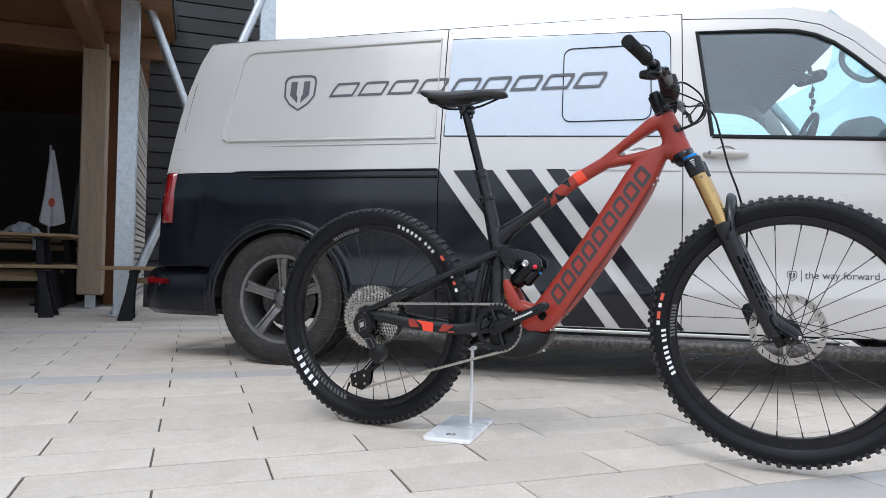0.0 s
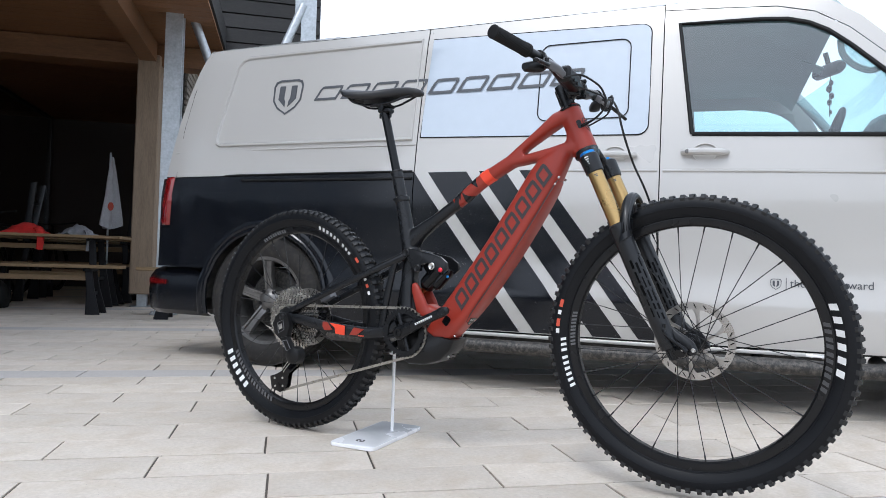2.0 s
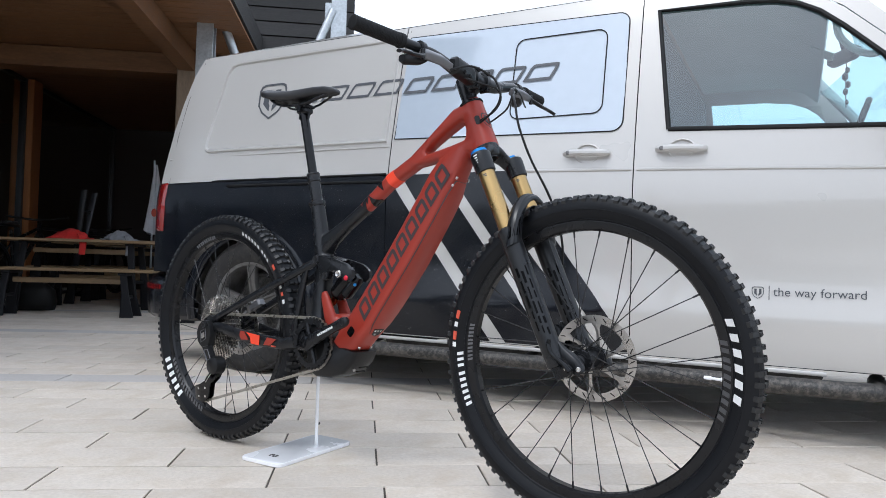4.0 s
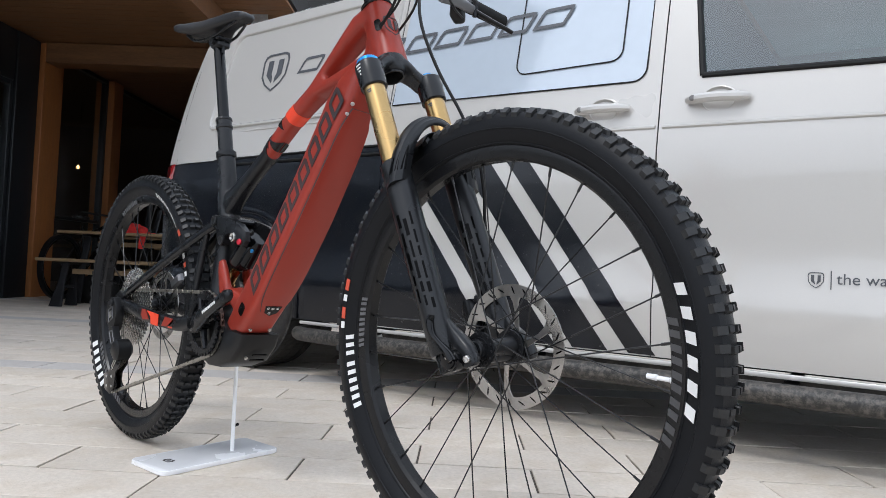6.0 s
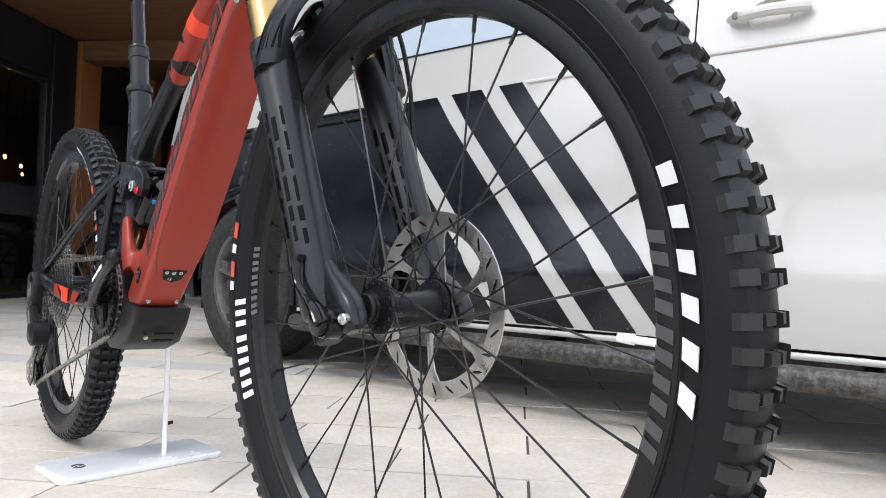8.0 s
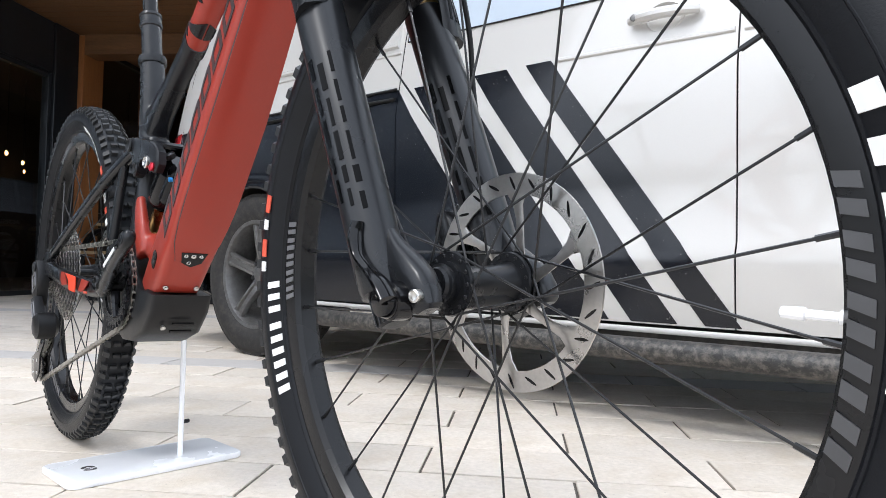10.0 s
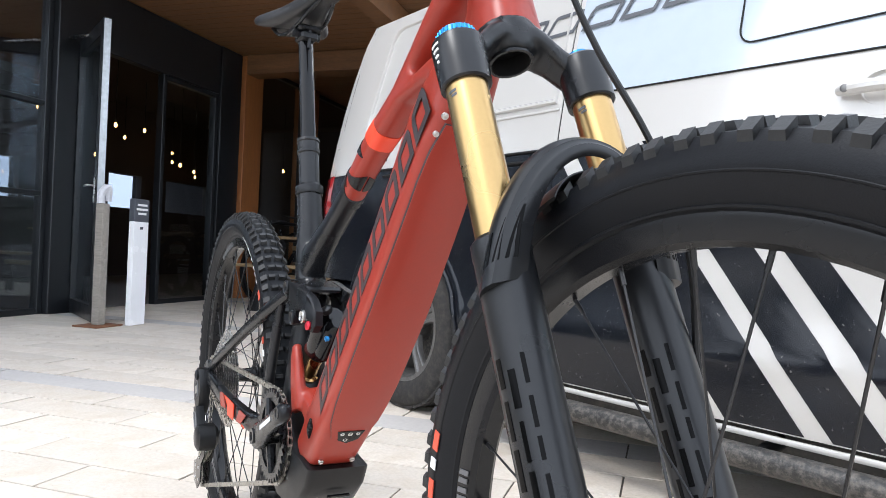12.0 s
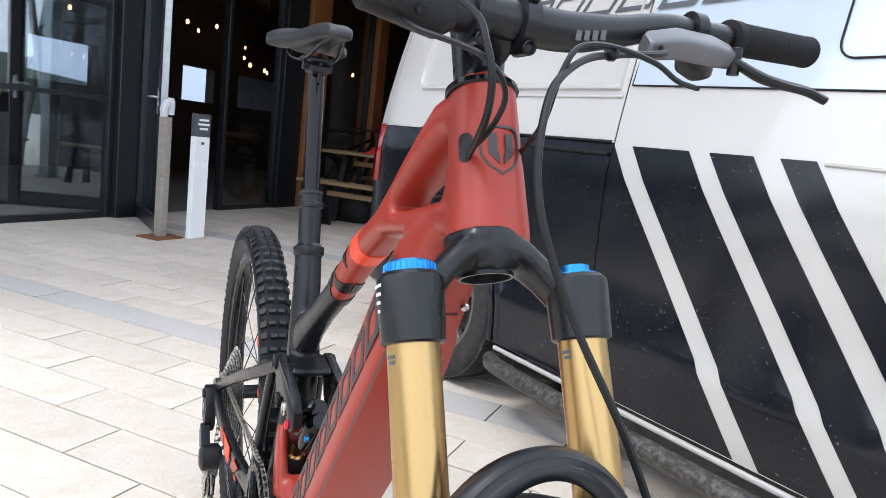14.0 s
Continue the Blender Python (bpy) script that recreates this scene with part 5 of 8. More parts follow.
# lower fork of the frame that carries the damper
rings(bm, [oval(Vector(c), (0.8, 0, 0.6), Y, a, b, 16, 3) for c, a, b in (((0.560, 0, 0.40), 0.030, 0.034), ((0.525, 0, 0.415), 0.024, 0.034), ((0.500, 0, 0.425), 0.022, 0.034))])
for s in (-1, 1):
    rings(bm, [oval(Vector((x, s * y, z)), (0.9, 0, 0.4), Y, a, b, 14, 3) for x, z, y, a, b in ((0.512, 0.400, 0.030, 0.022, 0.010), (0.496, 0.440, 0.031, 0.020, 0.009), (0.480, 0.475, 0.030, 0.016, 0.008), (0.470, 0.497, 0.028, 0.009, 0.007))])
fr = organic("frame", bm, "frame_red", BIKE, "satin brick red carbon front frame")

# rear half of the top tube and seat tube, black
bm = B()
SD = Vector((-0.277, 0, 0.961)).normalized()
rings(bm, [oval(Vector(c), (0.961, 0, 0.277), Y, a, b, 22, e) for c, a, b, e in (((0.440, 0, 0.568), 0.024, 0.026, 2.6), ((0.424, 0, 0.625), 0.0215, 0.024, 2.4), ((0.410, 0, 0.69), 0.0215, 0.0215, 2.2), ((0.394, 0, 0.752), 0.0205, 0.0205, 2.0))])
rings(bm, [tt_ring(Vector(c), d, a, b) for c, d, a, b in (((0.428, 0, 0.618), (0.72, 0, 0.69), 0.021, 0.036), ((0.470, 0, 0.652), (0.77, 0, 0.64), 0.019, 0.024), ((0.52, 0, 0.686), (0.8, 0, 0.6), 0.0175, 0.018), ((0.592, 0, 0.7365), (0.79, 0, 0.61), 0.0172, 0.0172))])
rings(bm, [oval(Vector(c), (1, 0, 0), Y, a, b, 18, 3) for c, a, b in (((0.440, 0, 0.60), 0.024, 0.024), ((0.436, 0, 0.52), 0.022, 0.026), ((0.440, 0, 0.44), 0.024, 0.032), ((0.448, 0, 0.38), 0.030, 0.040))])
organic("seat_tube", bm, "frame_black", BIKE, "satin black seat tube and rear top tube", 0.0033, 4)

# paint bands on the top tube
def band(x0, x1, material, tilt=0.0, lift=0.0):
    bm = B()
    loops = []
    for i in range(4):
        x = x0 + (x1 - x0) * i / 3
        t = (x - 0.585) / (0.762 - 0.585)
        c = T0 + (T1 - T0) * (t / 0.537) if t < 0.537 else T1 + (T2 - T1) * ((t - 0.537) / 0.463)
        r = 0.0190 + 0.0030 * t + lift
        r2 = (0.0192 + 0.0022 * t + lift) / math.cos(radians(tilt))
        g = math.atan2(0.6, 0.8) + radians(tilt)
        loops.append(tt_ring(c, (math.cos(g), 0, math.sin(g)), r, r2))
    rings(bm, loops)
    part("paint_band", bm, material, fr)


band(0.676, 0.702, "orange")
band(0.590, 0.603, "frame_black", -34, -0.0002)


def wedge(x0, x1, tip, base, apex, side):
    """Black pointed patch wrapped round the top tube: from x0..x1 at the base angle to a tip at the apex angle (degrees, 90 below, 270 above)."""
    bm = B()
    n, loops = 9, []
    for k in range(n + 1):
        f = k / n
        a = radians(base + (apex - base) * f)
        lo, hi = x0 + (tip - x0) * f, x1 + (tip - x1) * f
        row = []
        for x, o in ((lo, -0.002), (lo, 0.0), (hi, 0.0), (hi, -0.002)):
            t = (x - 0.585) / 0.177
            c = T0 + (T1 - T0) * (t / 0.537) if t < 0.537 else T1 + (T2 - T1) * ((t - 0.537) / 0.463)
            cy, sz = math.cos(a), math.sin(a)
            ra, rb = 0.0191 + 0.0030 * t + o, 0.0193 + 0.0022 * t + o
            row.append(c + Y * (side * ra * math.copysign(abs(cy) ** (2 / 2.6), cy)) + Vector((0.6, 0, -0.8)) * (rb * math.copysign(abs(sz) ** (2 / 2.6), sz)))
        loops.append(row)
    rings(bm, loops)
    part("paint_wedge", bm, "frame_black", fr)


for side in (1, -1):
    wedge(0.640, 0.668, 0.657, 272, 150, side)
    wedge(0.612, 0.636, 0.618, 92, 205, side)
    wedge(0.604, 0.630, 0.606, 270, 165, side)

# battery cover under the down tube, with bolts
def cover(lo, hi, inset, material, name, lift):
    """Plate on the underside, following its width."""
    bm = B()
    rows = []
    n = 14
    for i in range(n + 1):
        s_ = lo + (hi - lo) * i / n
        p0, p1, h0, h1, e = dt_sec(s_)
        w = h1 - inset
        if i in (0, n):
            w -= 0.010
        elif i in (1, n - 1):
            w -= 0.002
        rows.append([dt(s_, p1 + o) + Y * (DY + y) for y, o in ((-w, -0.003), (-w, lift - 0.0006), (-w + 0.0012, lift), (w - 0.0012, lift), (w, lift - 0.0006), (w, -0.003))])
    rings(bm, rows)
    return part(name, bm, material, fr)


cover(0.690, 1.164, 0.0061, "decal_dark", "cover_gap", 0.0006)
cover(0.6910, 1.1632, 0.0064, "frame_red", "battery_cover", 0.0016)
bm = B()
out = [(-0.020, 0.707), (-0.015, 0.688), (0, 0.680), (0.015, 0.688), (0.020, 0.707)]
rings(bm, [[dt(s_, dt_sec(s_)[1] - 0.002) + Y * (y + DY) for y, s_ in out], [dt(s_, dt_sec(s_)[1] + 0.0022) + Y * (y + DY) for y, s_ in out]])
part("latch_plate", bm, "gloss_black", fr)
for y, s_, r in ((-0.0115, 0.701, 0.0032), (0.0, 0.7005, 0.0038), (0.0115, 0.701, 0.0032), (-0.004, 0.688, 0.0036), (-0.0235, 0.636, 0.0042), (0.0235, 0.636, 0.0042), (-0.026, 1.172, 0.0040), (0.026, 1.172, 0.0040), (-0.031, 1.152, 0.0034)):
    bm = B()
    turned(bm, dt(s_, dt_sec(s_)[1] - 0.001) + Y * (y + DY), P, [(0, r), (0.003, r), (0.0038, r * 0.75), (0.0030, r * 0.45), (0.0028, 0.0005)], 12)
    part("bolt", bm, "steel", fr)
for x, z in ((0.574, 0.714), (0.519, 0.680)):
    bm = B()
    turned(bm, (x - 0.002, -0.004, z + 0.002), (0.58, -0.25, -0.78), [(0, 0.0042), (0.0035, 0.0042), (0.004, 0.002)], 12)
    part("bolt", bm, "steel", fr)
bm = B()
slab(bm, round_rect(-0.011, -0.013, 0.011, 0.013, 0.006, 3), -0.0012, 0.004, lambda x, y, z: flank(0.658 + z, 0.268 + x, -y))
part("rubber_plug", bm, "gloss_black", fr)

# marks along the down tube
dplace = lambda x, z, o: flank(x, 0.269 - z, o + 0.0006)
glyphs(0.712, 1.178, -0.0225, 0.0225, 9, -0.0004, dplace, fr, "decal_dark", slant=0.28, gap=0.16, stroke=0.22, lift=0.0005)
# emblem and cable ports at the head
hplace = lambda x, z, o: HB + HD * (0.075 + z) + Vector((0, math.sin(x / 0.031 - 0.08), 0)) * (0.0306 + o) + HP * (math.cos(x / 0.031 - 0.08) * (0.0318 + o))
shield(hplace, 0.0, -0.002, 0.037, 0.042, -0.0002, fr, "decal_dark")
for s in (-1, 1):
    bm = B()
    rings(bm, [[HB + HD * (0.077 + z) + Vector((0, s * math.cos(0.55 + x / 0.03), 0)) * (0.0300 + o) + HP * (math.sin(0.55 + x / 0.03) * (0.0310 + o)) for x, z in round_rect(-0.006, -0.012, 0.006, 0.012, 0.005, 3)] for o in (-0.004, 0.0012)])
    part("cable_port", bm, "gloss_black", fr)
# headset rings
bm = B()
turned(bm, HB - HD * 0.006, HD, [(0.001, 0.031), (0.003, 0.0325), (0.0055, 0.0325)], 28)
part("lower_bearing", bm, "plastic_black", fr)
bm = B()
turned(bm, HT - HD * 0.002, HD, [(0, 0.0300), (0.002, 0.0312), (0.006, 0.0305), (0.010, 0.024)], 28)
part("upper_bearing", bm, "gloss_black", fr)

# motor and skid cover
bm = B()
out = [(0.430, 0.300), (0.440, 0.272), (0.470, 0.2585), (0.523, 0.2605), (0.575, 0.278), (0.607, 0.312), (0.618, 0.340), (0.575, 0.347), (0.553, 0.345), (0.515, 0.365), (0.475, 0.400), (0.435, 0.395), (0.420, 0.350)]
rings(bm, [[Vector((0.51 + (x - 0.51) * k, y, 0.325 + (z - 0.325) * k)) for x, z in out] for y, k in ((-0.046, 0.90), (-0.043, 0.97), (-0.036, 1.0), (0.036, 1.0), (0.043, 0.97), (0.046, 0.90))])
mo = part("motor_cover", bm, "plastic_black", BIKE, "black plastic motor cover", 50)
for i in range(2):
    bm = B()
    c = Vector((0.597 - 0.010 * i, 0.0, 0.298 - 0.012 * i))
    box(bm, c + Vector((0.004, 0.006, -0.003)), (0.003, 0.034, 0.003), 0.0, pose(0, 0, 0, 0, 35, 0))
    part("slot", bm, "gloss_black", mo)
bm = B()
turned(bm, (0.592, -0.022, 0.290), (0.75, -0.1, -0.65), [(0, 0.004), (0.004, 0.004), (0.005, 0.002)], 12)
part("bolt", bm, "steel", mo)
bm = B()
turned(bm, (0.520, -0.040, 0.306), (0, -1, 0), [(0, 0.0085), (0.006, 0.008), (0.007, 0.004)], 14)
part("bolt", bm, "alu_dark", mo)

# seat post and saddle
bm = B()
C0 = Vector((0.394, 0, 0.752))
turned(bm, C0 - SD * 0.01, SD, [(0, 0.0225), (0.004, 0.024), (0.014, 0.024), (0.016, 0.0205), (0.02, 0.0175), (0.075, 0.0175), (0.077, 0.0195), (0.083, 0.0200), (0.085, 0.0185), (0.096, 0.0185), (0.098, 0.0200), (0.103, 0.0195), (0.104, 0.0155)], 24)
po = part("seat_post", bm, "frame_black", BIKE, "black dropper seat post")
bm = B()
turned(bm, C0 + SD * 0.085, SD, [(0, 0.0132), (0.205, 0.0132), (0.206, 0.0100)], 24)
part("stanchion", bm, "gloss_black", po)
bm = B()
turned(bm, C0 - SD * 0.002 + Vector((-0.022, 0, 0)), Y, [(-0.012, 0.005), (0.012, 0.005)], 10)
part("clamp_bolt", bm, "alu_dark", po)
TOP = C0 + SD * 0.290
bm = B()
box(bm, TOP + Vector((0.004, 0, 0.004)), (0.045, 0.032, 0.016), 0.004)
rod(bm, TOP + Vector((-0.016, 0, -0.018)), TOP + Vector((-0.016, 0, 0.020)), 0.0035)
rod(bm, TOP + Vector((0.022, 0, -0.018)), TOP + Vector((0.022, 0, 0.020)), 0.0035)
box(bm, TOP + Vector((0.002, 0, 0.018)), (0.050, 0.042, 0.010), 0.003)
rod(bm, TOP + Vector((0.002, -0.024, 0.010)), TOP + Vector((0.002, 0.024, 0.010)), 0.008)
part("clamp", bm, "alu_dark", po)

SADDLE = thing("saddle", BIKE.matrix_basis.copy(), "black padded bicycle saddle on its rails", "saddle")
SADDLE.parent = BIKE
SADDLE.matrix_basis = Matrix()
for key in ("label", "category"):
    del SADDLE[key]
bm = B()
rows = []
for x, hw, zt, th_ in ((0.168, 0.030, 1.104, 0.010), (0.172, 0.052, 1.110, 0.018), (0.190, 0.066, 1.109, 0.026), (0.215, 0.070, 1.104, 0.030), (0.250, 0.064, 1.099, 0.033), (0.290, 0.046, 1.096, 0.034), (0.330, 0.032, 1.098, 0.033), (0.370, 0.0245, 1.099, 0.030), (0.410, 0.0215, 1.096, 0.026), (0.435, 0.0195, 1.090, 0.021), (0.448, 0.015, 1.084, 0.014), (0.453, 0.007, 1.078, 0.006)):
    ring = []
    for i in range(24):
        t = 2 * math.pi * i / 24
        cy, sz = math.cos(t), math.sin(t)
        yy = hw * math.copysign(abs(cy) ** 0.62, cy)
        drop = 0.016 * (abs(yy) / 0.07) ** 2
        edge = min(0.011, 0.42 * th_)
        z = zt + 0.003 - drop - edge + (edge * sz ** 0.55 if sz > 0 else -0.62 * th_ * abs(sz) ** 0.7)
        if sz > 0 and abs(yy) < 0.012 and 0.2 < x < 0.42:
            z -= 0.005 * (1 - abs(yy) / 0.012)
        ring.append(Vector((x, yy, z)))
    rows.append(ring)
rings(bm, rows)
part("cover", bm, "saddle", SADDLE, "", 120)
for s in (-1, 1):
    bm = B()
    tube(bm, [(0.195, s * 0.030, 1.078), (0.225, s * 0.026, 1.060), (0.27, s * 0.022, 1.052), (0.34, s * 0.022, 1.053), (0.385, s * 0.018, 1.064), (0.425, s * 0.010, 1.076)], 0.0035, n=8)
    part("rail", bm, "alu_dark", SADDLE)
bm = B()
rings(bm, [oval((x, 0, z), Y, (0, 0, 1), a, b, 16) for x, z, a, b in ((0.184, 1.083, 0.02, 0.006), (0.188, 1.081, 0.03, 0.010), (0.21, 1.079, 0.032, 0.010), (0.225, 1.081, 0.02, 0.006))])
part("rear_shell", bm, "plastic_black", SADDLE)

# ---- rear triangle ----
def stay(name, pts, ra, rb, material, e=3):
    """Flattened bar: rows of (x, y, z), half width and half height given per row."""
    bm = B()
    loops = []
    line = curve_pts(pts, 5)
    m = len(line)
    for i, p in enumerate(line):
        d = (line[min(i + 1, m - 1)] - line[max(i - 1, 0)]).normalized()
        up = d.cross(Y).normalized()
        f = i / (m - 1)
        a = ra[0] + (ra[1] - ra[0]) * f
        b = rb[0] + (rb[1] - rb[0]) * f
        loops.append(oval(p, up.cross(d).normalized(), up, a, b, 14, e))
    rings(bm, loops)
    return part(name, bm, material, BIKE, "", 60)


for s in (-1, 1):
    stay("seat_stay", [(0.000, s * 0.066, 0.376), (0.06, s * 0.064, 0.405), (0.20, s * 0.058, 0.470), (0.33, s * 0.050, 0.528), (0.42, s * 0.038, 0.570), (0.450, s * 0.032, 0.584)], (0.0065, 0.009), (0.0095, 0.012), "frame_black")
    cs = stay("chain_stay", [(-0.008, s * 0.068, 0.362), (0.06, s * 0.068, 0.366), (0.15, s * 0.064, 0.352), (0.25, s * 0.056, 0.342), (0.335, s * 0.048, 0.340), (0.40, s * 0.044, 0.356), (0.425, s * 0.042, 0.372)], (0.008, 0.010), (0.0155, 0.019), "frame_black")
    stay("upright", [(0.372, s * 0.044, 0.355), (0.380, s * 0.042, 0.43), (0.392, s * 0.040, 0.50), (0.405, s * 0.038, 0.562)], (0.008, 0.007), (0.012, 0.010), "frame_black")
    bm = B()
    out = [(-0.022, 0.352), (-0.016, 0.342), (0.02, 0.344), (0.03, 0.36), (0.028, 0.395), (0.012, 0.402), (-0.014, 0.388)]
    slab(bm, out, s * 0.060, s * 0.072)
    part("dropout", bm, "frame_black", BIKE)
    if s < 0:
        for x0, x1, z0, z1, mt in ((0.168, 0.205, 0.334, 0.362, "red"), (0.205, 0.250, 0.328, 0.360, "orange"), (0.268, 0.318, 0.328, 0.352, "red")):
            bm = B()
            yy = lambda x: -(0.0735 + (0.0585 - 0.0735) * (x - 0.15) / 0.185) - 0.0010
            if mt == "orange":
                out = [(x0 - 0.012, z1), (x1, z1 - 0.006), (x1, z0 - 0.003), (x0 + 0.012, z0), (x0 + 0.008, z0 + 0.018)]
            else:
                out = [(x0, z0 + 0.012), (x0 + 0.008, z0 + 0.002), (x1, z0 + 0.004), (x0 + (x1 - x0) * 0.45, z1), (x0, z1)] if x0 < 0.2 else [(x0 + 0.014, z1 - 0.001), (x1, z1 - 0.004), (x1 - 0.012, z1 - 0.014), (x0 + 0.024, z0), (x0, z0)]
            slab(bm, out, 0, 0.0016, lambda x, y, z: Vector((x, yy(x) - y, z + 0.002)))
            part("paint_patch", bm, "orange" if mt == "orange" else "frame_red", cs)
        for i in range(4):
            bm = B()
            slab(bm, [(0.300 + i * 0.0055, 0.3275), (0.3037 + i * 0.0055, 0.3275), (0.3037 + i * 0.0055, 0.3315), (0.300 + i * 0.0055, 0.3315)], -0.0648, -0.0635)
            part("print_mark", bm, "red_print", cs)

# rocker link
for s in (-1, 1):
    bm = B()
    out = [(0.432, 0.590), (0.445, 0.600), (0.468, 0.597), (0.525, 0.586), (0.560, 0.577), (0.583, 0.560), (0.586, 0.540), (0.573, 0.528), (0.553, 0.531), (0.545, 0.545), (0.520, 0.558), (0.500, 0.552), (0.495, 0.533), (0.478, 0.528), (0.466, 0.542), (0.452, 0.568), (0.434, 0.574)]
    rings(bm, [[Vector((0.51 + (x - 0.51) * k, s * y, 0.562 + (z - 0.562) * k)) for x, z in out] for y, k in ((0.030, 1.0), (0.041, 1.0), (0.0435, 0.95))])
    lk = part("rocker_link", bm, "alu_dark", BIKE, "black aluminium rocker link")
    for x, z, r, mt in ((0.446, 0.586, 0.012, "alu_dark"), (0.486, 0.541, 0.0115, "alu_dark"), (0.536, 0.548, 0.0105, "steel")):
        bm = B()
        turned(bm, (x, s * 0.040, z), (0, s, 0), [(0, r), (0.006, r), (0.0075, r * 0.8), (0.0055, r * 0.5), (0.0052, 0.001)], 16)
        part("pivot_bolt", bm, mt, lk)
bm = B()
box(bm, (0.475, 0, 0.590), (0.055, 0.062, 0.012), 0.004, pose(0, 0, 0, 0, 10, 0))
part("link_bridge", bm, "alu_dark", BIKE)

# damper
SA, SB = Vector((0.545, 0, 0.545)), Vector((0.446, 0, 0.432))
sd = (SB - SA).normalized()
bm = B()
turned(bm, SA - sd * 0.012, sd, [(0, 0.014), (0.015, 0.018), (0.022, 0.026), (0.080, 0.026), (0.084, 0.0245), (0.090, 0.020), (0.094, 0.016)], 24)
sk = part("damper", bm, "gloss_black", BIKE, "black rear damper with blue and red dials")
bm = B()
turned(bm, SA + sd * 0.08, sd, [(0, 0.011), (0.05, 0.011), (0.052, 0.015), (0.075, 0.013)], 20)
part("shaft", bm, "bronze", sk)
res0 = SA + Vector((0.026, 0.0, -0.006))
bm = B()
turned(bm, res0, sd, [(-0.006, 0.012), (0.004, 0.019), (0.062, 0.019), (0.070, 0.012)], 20)
part("reservoir", bm, "gloss_black", sk)
for p, d, r, h, mt in ((Vector((0.566, -0.0400, 0.537)), (0.2, -1, 0.1), 0.0068, 0.0085, "red_ano"), (Vector((0.577, -0.016, 0.520)), (0.0, -1, -0.1), 0.0042, 0.006, "blue"), (Vector((0.556, -0.012, 0.556)), (0.2, -0.6, 0.8), 0.009, 0.010, "alu_dark")):
    bm = B()
    turned(bm, p, d, [(0, r * 0.8), (h * 0.3, r), (h * 0.85, r), (h, r * 0.6)], 14)
    part("dial", bm, mt, sk)

# ---- drive ----
BBX = Vector((0.457, 0, 0.351))
CY = -0.056
bm = B()
teeth = 34
rc = 0.0700
out_r = []
for i in range(teeth * 4):
    a = 2 * math.pi * i / (teeth * 4)
    out_r.append((BBX.x + (rc + (0.0035 if i % 4 in (0, 1) else -0.003)) * math.cos(a), BBX.z + (rc + (0.0035 if i % 4 in (0, 1) else -0.003)) * math.sin(a)))
in_r = [(BBX.x + 0.054 * math.cos(2 * math.pi * i / (teeth * 4)), BBX.z + 0.054 * math.sin(2 * math.pi * i / (teeth * 4))) for i in range(teeth * 4)]
rings(bm, [[Vector((x, y, z)) for x, z in o] for o, y in ((out_r, CY - 0.0018), (out_r, CY + 0.0018), (in_r, CY + 0.0018), (in_r, CY - 0.0018))], cap=False, closed=True)
cr = part("chainring", bm, "alu_dark", BIKE, "dark toothed chainring")
for i in range(4):
    a = radians(20 + 90 * i)
    bm = B()
    rod(bm, BBX + Vector((0.015 * math.cos(a), CY - 0.001, 0.015 * math.sin(a))), BBX + Vector((0.058 * math.cos(a), CY - 0.001, 0.058 * math.sin(a))), 0.008, 0.006, n=8)
    part("arm", bm, "alu_dark", cr)
for s, ang in ((-1, 25.0), (1, 205.0)):
    a = radians(ang)
    d = Vector((math.cos(a), 0, math.sin(a)))
    v = Vector((-math.sin(a), 0, math.cos(a)))
    bm = B()
    yb = s * 0.074
    loops = []
    for t, hw, hh, dy in ((-0.020, 0.006, 0.008, 0), (-0.014, 0.010, 0.018, 0), (0.0, 0.012, 0.0215, 0), (0.03, 0.011, 0.0185, 0.002), (0.08, 0.009, 0.0135, 0.008), (0.13, 0.009, 0.0130, 0.011), (0.165, 0.0095, 0.0140, 0.012), (0.177, 0.0085, 0.010, 0.012), (0.182, 0.005, 0.005, 0.012)):
        loops.append(oval(BBX + d * t + Y * (yb + s * dy), Y, v, hw, hh, 16, 3))
    rings(bm, loops)
    ck = part("crank", bm, "alu_dark", BIKE, "dark grey crank arm without a pedal", 60)
    bm = B()
    turned(bm, BBX + d * 0.165 + Y * (yb + s * 0.0195), (0, s, 0), [(0, 0.0092), (0.0026, 0.0085), (0.0022, 0.006), (-0.002, 0.0058), (-0.0022, 0.001)], 18)
    part("pedal_eye", bm, "alu_dark", ck)
    bm = B()
    turned(bm, BBX + Y * (yb + s * 0.010), (0, s, 0), [(0, 0.013), (0.004, 0.012), (0.004, 0.007), (0.0, 0.006), (0.0, 0.001)], 18)
    part("crank_bolt", bm, "gloss_black", ck)
    if s < 0:
        for i in range(9):
            bm = B()
            q = BBX + d * (0.070 + i * 0.0072) + Y * (yb - 0.0185 - 0.0003 * i)
            box(bm, q, (0.0042, 0.001, 0.0062), 0, Matrix.Rotation(-a, 4, "Y"))
            part("print_mark", bm, "white_print", ck)
bm = B()
rod(bm, BBX + Y * -0.075, BBX + Y * 0.075, 0.014, n=18)
part("spindle", bm, "alu_dark", BIKE)

